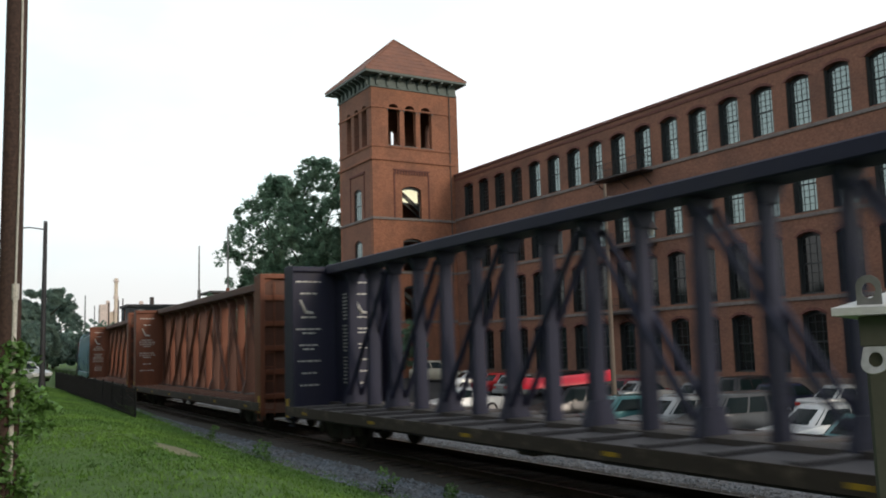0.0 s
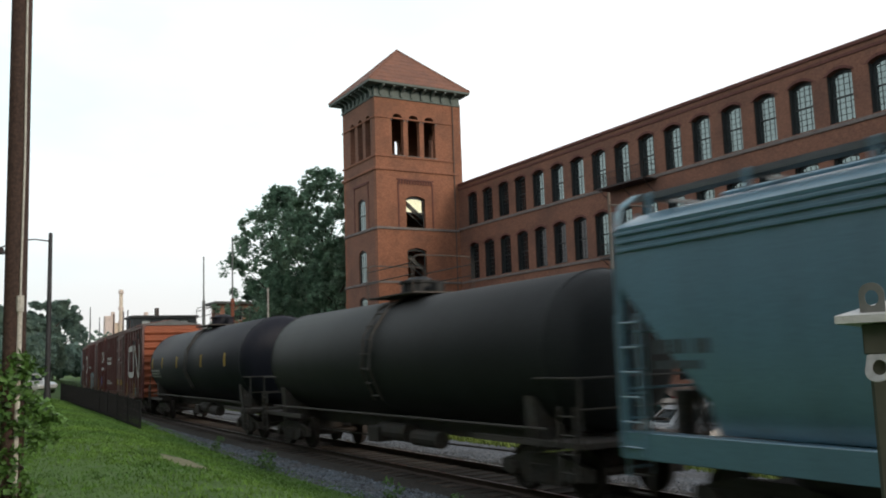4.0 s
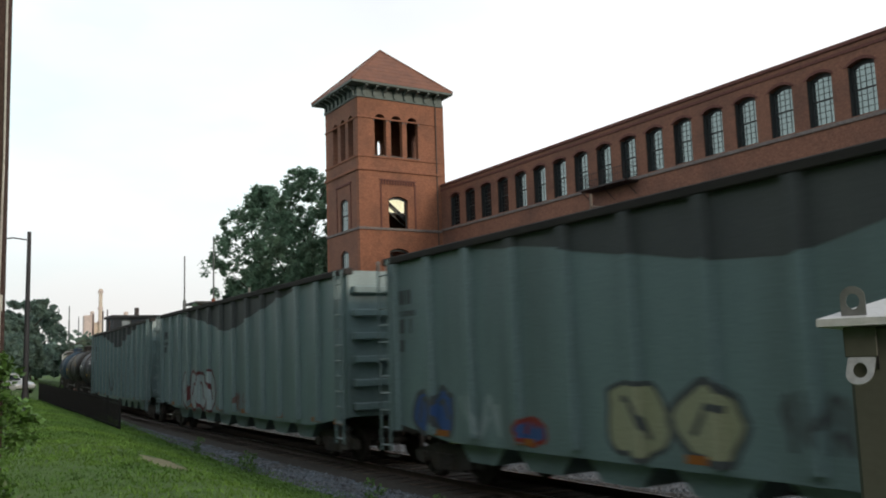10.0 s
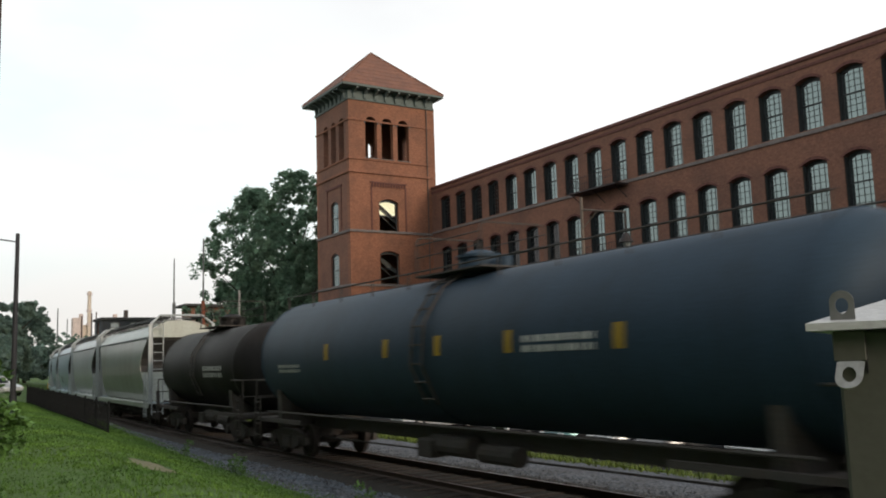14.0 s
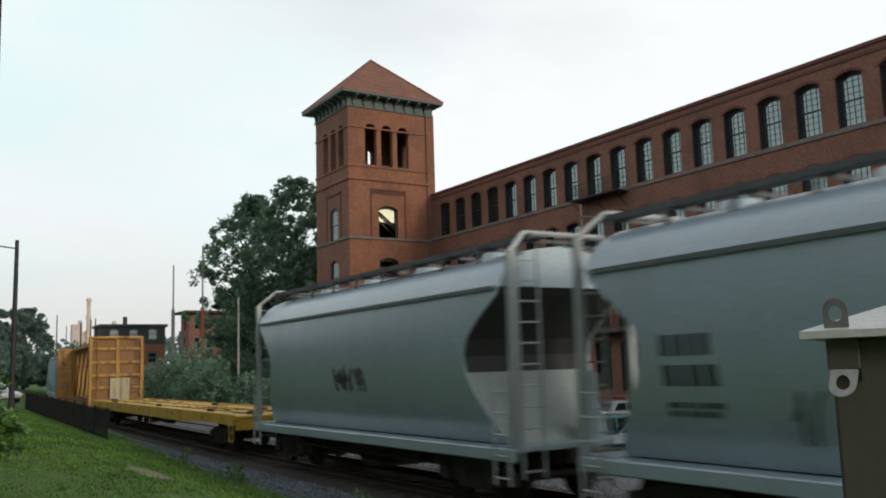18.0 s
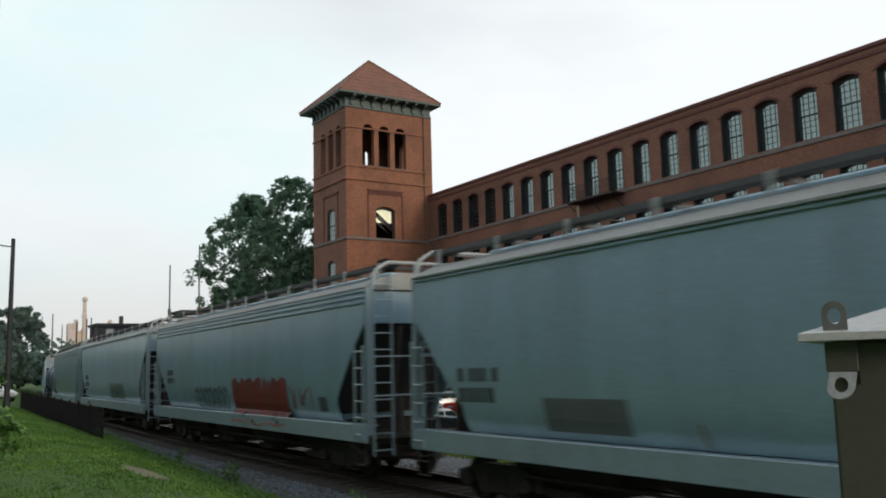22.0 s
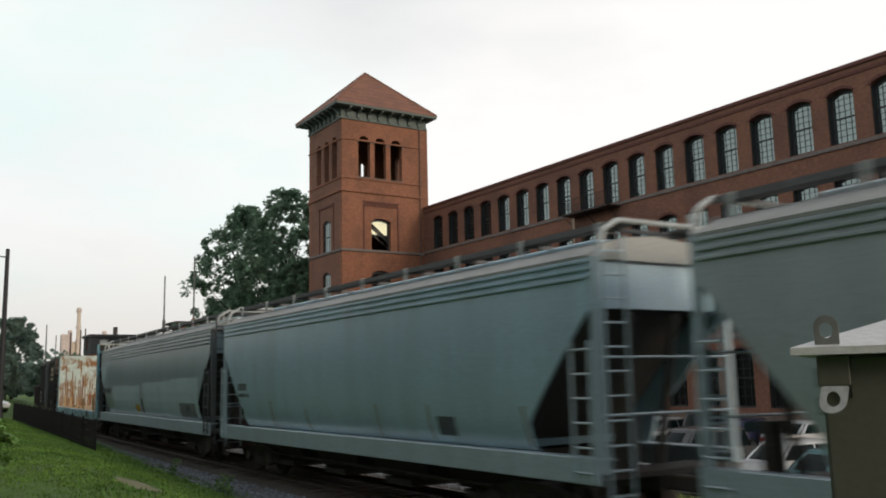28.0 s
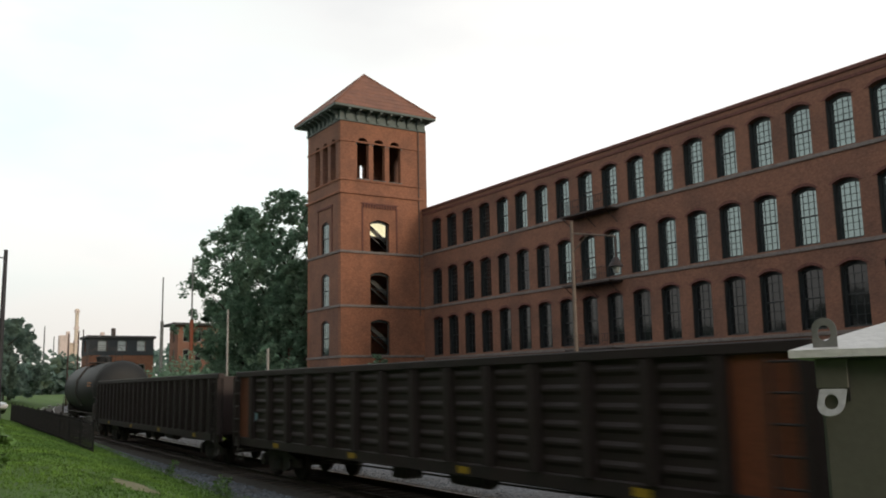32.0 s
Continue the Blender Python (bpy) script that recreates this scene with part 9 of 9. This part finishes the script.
ob, h = covered_hopper(-496.9, -516.4, M["hopper_blue"], M["sill_grey"], HOP + " and green graffiti", ribs=1)
bubbles(ob, 0.7, 1.36, 4.6, 2.15, 6, None, M["spray_green"], 84, width=0.07, face=-1.52)
scrawl(ob, 0.9, 1.4, 4.4, 2.0, M["spray_dark"], 85, 0.05, 8)
marks(ob, -7.6, 2.6, [(1.2, 0.26), (1.3, 0.26), (0.9, 0.1)], M["mark_dark"])
for x in (-7.9, -5.6, -3.2):
    bm = bmesh.new(); stroke(bm, [(x, 1.62 + 0.4 * abs(math.sin(x * 3.1))), (x + 0.04, 1.34)], 0.05); part("rust_run", bm, M["rust_streak"], ob)
bm = bmesh.new(); plate(bm, -6.1, 1.0, -5.5, 1.14, -1.535); part("notice_plate", bm, M["spray_red"], ob)
ob, h = covered_hopper(-517.9, -537.4, M["hopper_green"], M["sill_grey"], "grey-green covered hopper with slanted end sheets", ribs=3)
marks(ob, -7.6, 2.55, [(0.9, 0.2), (1.2, 0.22)], M["mark_dark"])
bm = bmesh.new(); plate(bm, 7.0, 1.5, 7.6, 1.72); part("notice_plate", bm, M["mark_white"], ob)
ob, h, R, A = tank_car(-538.9, -554.6, M["tank_blue"], "deep blue tank car with top platform", 1.46, 2.50)
on_tank(ob, 2.0, -16, 2.9, -2, M["mark_yellow"], R, A)
tank_text(ob, -5.6, -6, 1.4, 1, M["mark_white"], R, A, 6)
tank_text(ob, 5.0, -4, 1.0, 4, M["mark_white"], R, A, 2)
ob, h = covered_hopper(-556.6, -574.6, M["hopper_green"], M["sill_grey"], "grey-green covered hopper with pale beige ends", ribs=3)
ob, h = covered_hopper(-576.2, -592.3, M["hopper_pale"], M["sill_grey"], "stained pale grey covered hopper with slanted end sheets", ribs=3, low=3.65)
marks(ob, -6.2, 2.5, [(1.0, 0.22), (1.0, 0.2)], M["mark_dark"])
for x in (-2.5, 0.4, 4.6):
    bm = bmesh.new(); stroke(bm, [(x, 1.62 + 0.4 * abs(math.sin(x * 3.1))), (x + 0.04, 1.34)], 0.05); part("rust_run", bm, M["rust_streak"], ob)
ob, h = covered_hopper(-594.0, -611.0, M["hopper_blue"], M["sill_grey"], "blue-grey covered hopper with rust runs", ribs=3)
for x in (-4.5, -2.2, 1.5, 3.6, 6.6):
    bm = bmesh.new(); stroke(bm, [(x, 1.62 + 0.4 * abs(math.sin(x * 3.1))), (x + 0.04, 1.34)], 0.05); part("rust_run", bm, M["rust_streak"], ob)
bm = bmesh.new(); plate(bm, 3.9, 1.45, 4.5, 1.8); part("notice_plate", bm, M["mark_dark"], ob)
marks(ob, -7.0, 2.5, [(0.8, 0.2), (0.9, 0.1)], M["mark_dark"])
ob, h = covered_hopper(-612.0, -631.7, M["hopper_green"], M["sill_grey"], "grey-green covered hopper with overpainted pale patches", ribs=4, ends=M["soot"])
bm = bmesh.new()
plate(bm, 0.1, 1.42, 8.3, 2.64)
part("paint_patch", bm, M["patch_light"], ob, "pale overpainted patch")
bm = bmesh.new(); plate(bm, -6.3, 1.42, -0.6, 2.52); part("paint_patch", bm, M["patch_light"], ob, "pale overpainted patch")
bm = bmesh.new(); plate(bm, 4.6, 2.64, 8.3, 2.74); part("paint_patch", bm, M["patch_light"], ob, "pale overpainted patch")
bm = bmesh.new(); plate(bm, -9.2, 2.75, -8.3, 3.50); part("paint_patch", bm, M["patch_light"], ob, "pale overpainted patch")
bm = bmesh.new(); plate(bm, -0.45, 1.42, 0.02, 2.0); part("paint_patch", bm, M["patch_dark"], ob)
bm = bmesh.new(); plate(bm, 5.8, 1.38, 7.9, 1.88, -1.518); part("paint_patch", bm, M["patch_dark"], ob)
bm = bmesh.new(); plate(bm, 6.75, 1.60, 7.15, 1.80, -1.524); part("notice_plate", bm, M["mark_dark"], ob)
marks(ob, -9.0, 2.45, [(2.2, 0.24)], M["mark_dark"], -1.518)
bm = bmesh.new(); plate(bm, -1.5, 1.45, -0.7, 1.75, -1.520); part("notice_plate", bm, M["mark_yellow"], ob)
bulkhead_flat(-632.4, -652.5)
ob, h = boxcar(-655.0, -672.7, M["box_black"], M["end_brown"], M["door_navy"], "black boxcar with a blue louvred door and cream emblem", door_w=3.5, door_at=0.65, louvred=M["louvre_grey"])
NEAR = -1.522
for n, x in enumerate((5.15, 6.15, 7.15)):
    bm = bmesh.new()
    w = 0.58 if n < 2 else 0.72
    plate(bm, x, 3.86, x + w, 4.08)
    plate(bm, x, 3.46, x + w, 3.62)
    if n == 0:
        plate(bm, x, 3.62, x + 0.2, 3.86)
    else:
        plate(bm, x + w * 0.25, 3.62, x + w * 0.75, 3.86)
    plate(bm, x, 3.14, x + w, 3.32)
    part("emblem", bm, M["logo_cream"], ob, "cream painted block emblem")
marks(ob, -7.8, 2.3, [(1.2, 0.22), (0.1, 0.1), (1.2, 0.2), (1.5, 0.2)], M["mark_white"])
bm = bmesh.new(); plate(bm, -2.0, 2.0, -1.75, 2.6); part("notice_plate", bm, M["mark_white"], ob)
bm = bmesh.new(); plate(bm, 6.45, 1.34, 7.05, 1.68); part("notice_plate", bm, M["mark_white"], ob)
bm = bmesh.new(); plate(bm, 6.49, 1.38, 7.01, 1.64, -1.527); part("notice_face", bm, M["door_navy"], ob)
for z in (0.97, 1.45):
    bm = bmesh.new(); plate(bm, 8.22, z, 8.70, z + 0.38, -1.53); part("reflector", bm, M["mark_orange"], ob)
for x in (-3.6, 0.0, 2.9, 5.6):
    bm = bmesh.new(); plate(bm, x, 0.93, x + 0.4, 1.03, -1.51); part("reflector", bm, M["mark_yellow"], ob)
bm = bmesh.new()
box(bm, h + 0.06, 0.1, 4.45, h + 0.066, 1.1, 4.58)
part("stencil_bar", bm, M["mark_yellow"], ob)
GON = "empty dark brown gondola with ribbed steel sides"
NEAR = -1.512
ob, h = gondola(-673.9, -693.0, GON + " and rusty end panels", 1)
bm = bmesh.new(); plate(bm, -8.5, 1.5, -7.8, 1.75, -1.46); part("notice_plate", bm, M["hopper_grey"], ob)
ob, h = gondola(-694.3, -715.0, GON, 2)
ob, h, R, A = tank_car(-716.4, -730.8, M["tank_grey"], "last tank car, grimy dark grey", 1.46, 2.52)
tank_text(ob, 4.0, 10, 1.5, 2, M["mark_orange"], R, A, 4)


for car, profile in ROUND_SIDED:
    wrap_markings(car, profile)


# ---- ties, stones and grass ----
TIE = bmesh.new()
box(TIE, -0.115, -1.30, -0.03, 0.115, 1.30, 0.073, 0.012)
TIE = mesh_of("tie", TIE, M["tie"])
track_bed = bpy.data.objects["track_bed"]
for i in range(120):
    x, y, a = line_at(6 - i * 0.56)
    part("tie", TIE, None, track_bed, m=pose(x, y, 0, 0, 0, math.degrees(a)))


def stones(name, count, s_range, sides, size, seed, label):
    """Loose angular stones strewn along the track."""
    rng = random.Random(seed)
    vs, fs = [], []
    for _ in range(count):
        s, side = rng.uniform(*s_range), rng.uniform(*sides)
        x, y, _a = line_at(s, side)
        z = max(0.045 if abs(side) < 1.9 else 0.045 - (abs(side) - 1.9) * 0.05, ground_z(x, y))
        q = size * rng.uniform(0.5, 1.25)
        n = len(vs)
        spin = rng.uniform(0, 6.28)
        for k in range(4):
            aa = spin + k * 1.57 + rng.uniform(-0.4, 0.4)
            vs.append((x + math.cos(aa) * q, y + math.sin(aa) * q * rng.uniform(0.6, 1), z + q * rng.uniform(-0.2, 0.3)))
        vs.append((x + rng.uniform(-0.3, 0.3) * q, y + rng.uniform(-0.3, 0.3) * q, z + q * rng.uniform(0.55, 0.95)))
        fs += [(n + k, n + (k + 1) % 4, n + 4) for k in range(4)]
    tagged(new(name, data_mesh(name, vs, fs, M["pebble"])), label, "ballast", kind="stuff")


stones("ballast_stones", 17000, (-46, -3), (-3.15, -1.9), 0.050, 1, "loose grey ballast stones beside the rail")
stones("ballast_stones", 11000, (-46, -3), (1.4, 4.4), 0.046, 2, "loose pale ballast stones beyond the rail")


def blades(name, count, area, height, mat, seed, label, width=0.014, keep=None):
    """Grass blades, three to a tuft."""
    rng = random.Random(seed)
    vs, fs = [], []
    while len(fs) < count * 3:
        k = rng.random() ** 0.7
        x = area[1] + (area[0] - area[1]) * k
        y = rng.uniform(area[2], area[3]) + (bend_shift(x) if area[2] > 12 else 0)
        if keep and not keep(x, y):
            continue
        z = ground_z(x, y) - 0.01
        w = width * (1 + max(0, -x - 12) * 0.05)
        for _ in range(3):
            a, h = rng.uniform(0, 6.28), height * rng.uniform(0.5, 1.3)
            dx, dy = math.cos(a), math.sin(a)
            n = len(vs)
            bx, by = x + rng.uniform(-0.06, 0.06), y + rng.uniform(-0.06, 0.06)
            vs += [(bx - dy * w, by + dx * w, z), (bx + dy * w, by - dx * w, z), (bx + dx * h * 0.55, by + dy * h * 0.55, z + h)]
            fs.append((n, n + 1, n + 2))
    return tagged(new(name, data_mesh(name, vs, fs, mat)), label, "grass", kind="stuff")


def on_lawn(x, y):
    return y < 7.75 + bend_shift(x) + 0.18 * math.sin(x * 1.7) and not ((x + 17.9) ** 2 / 2.2 + (y - 4.35) ** 2 / 0.12 < 1)


blades("lawn_grass", 52000, (-58, -7, 0.6, 8.0), 0.055, M["blade"], 3, "short green lawn grass", keep=on_lawn)
blades("verge_grass", 16000, (-60, -4, 14.7, 19.2), 0.20, M["blade_sun"], 4, "rough yellow-green grass beyond the track", width=0.02)
r = random.Random(12)
for x, y in ((-21.6, 7.3), (-20.9, 7.2), (-12.6, 7.5), (-14.8, 7.4), (-26, 7.4)):
    cl = [(x + r.uniform(-0.15, 0.15), y + r.uniform(-0.1, 0.1), ground_z(x, y) + 0.08 + 0.1 * k, 0.13, 0.13, 0.10) for k in range(4)]
    tagged(leaf_cloud("weed", cl, 40, 0.035, M["ivy"], None, int(-x * 10)), "small green weed at the ballast's edge", "weed")



def motions():
    """The whole train passes at one speed along the bend and the straight."""
    for ob, at in CARS:
        rows = []
        for i in range(33):
            x, y, turn = line_at(at + SPEED * i)
            rows.append((i, pose(x, y, RAIL, 0, 0, math.degrees(turn))))
        walk(ob, rows)


motions()
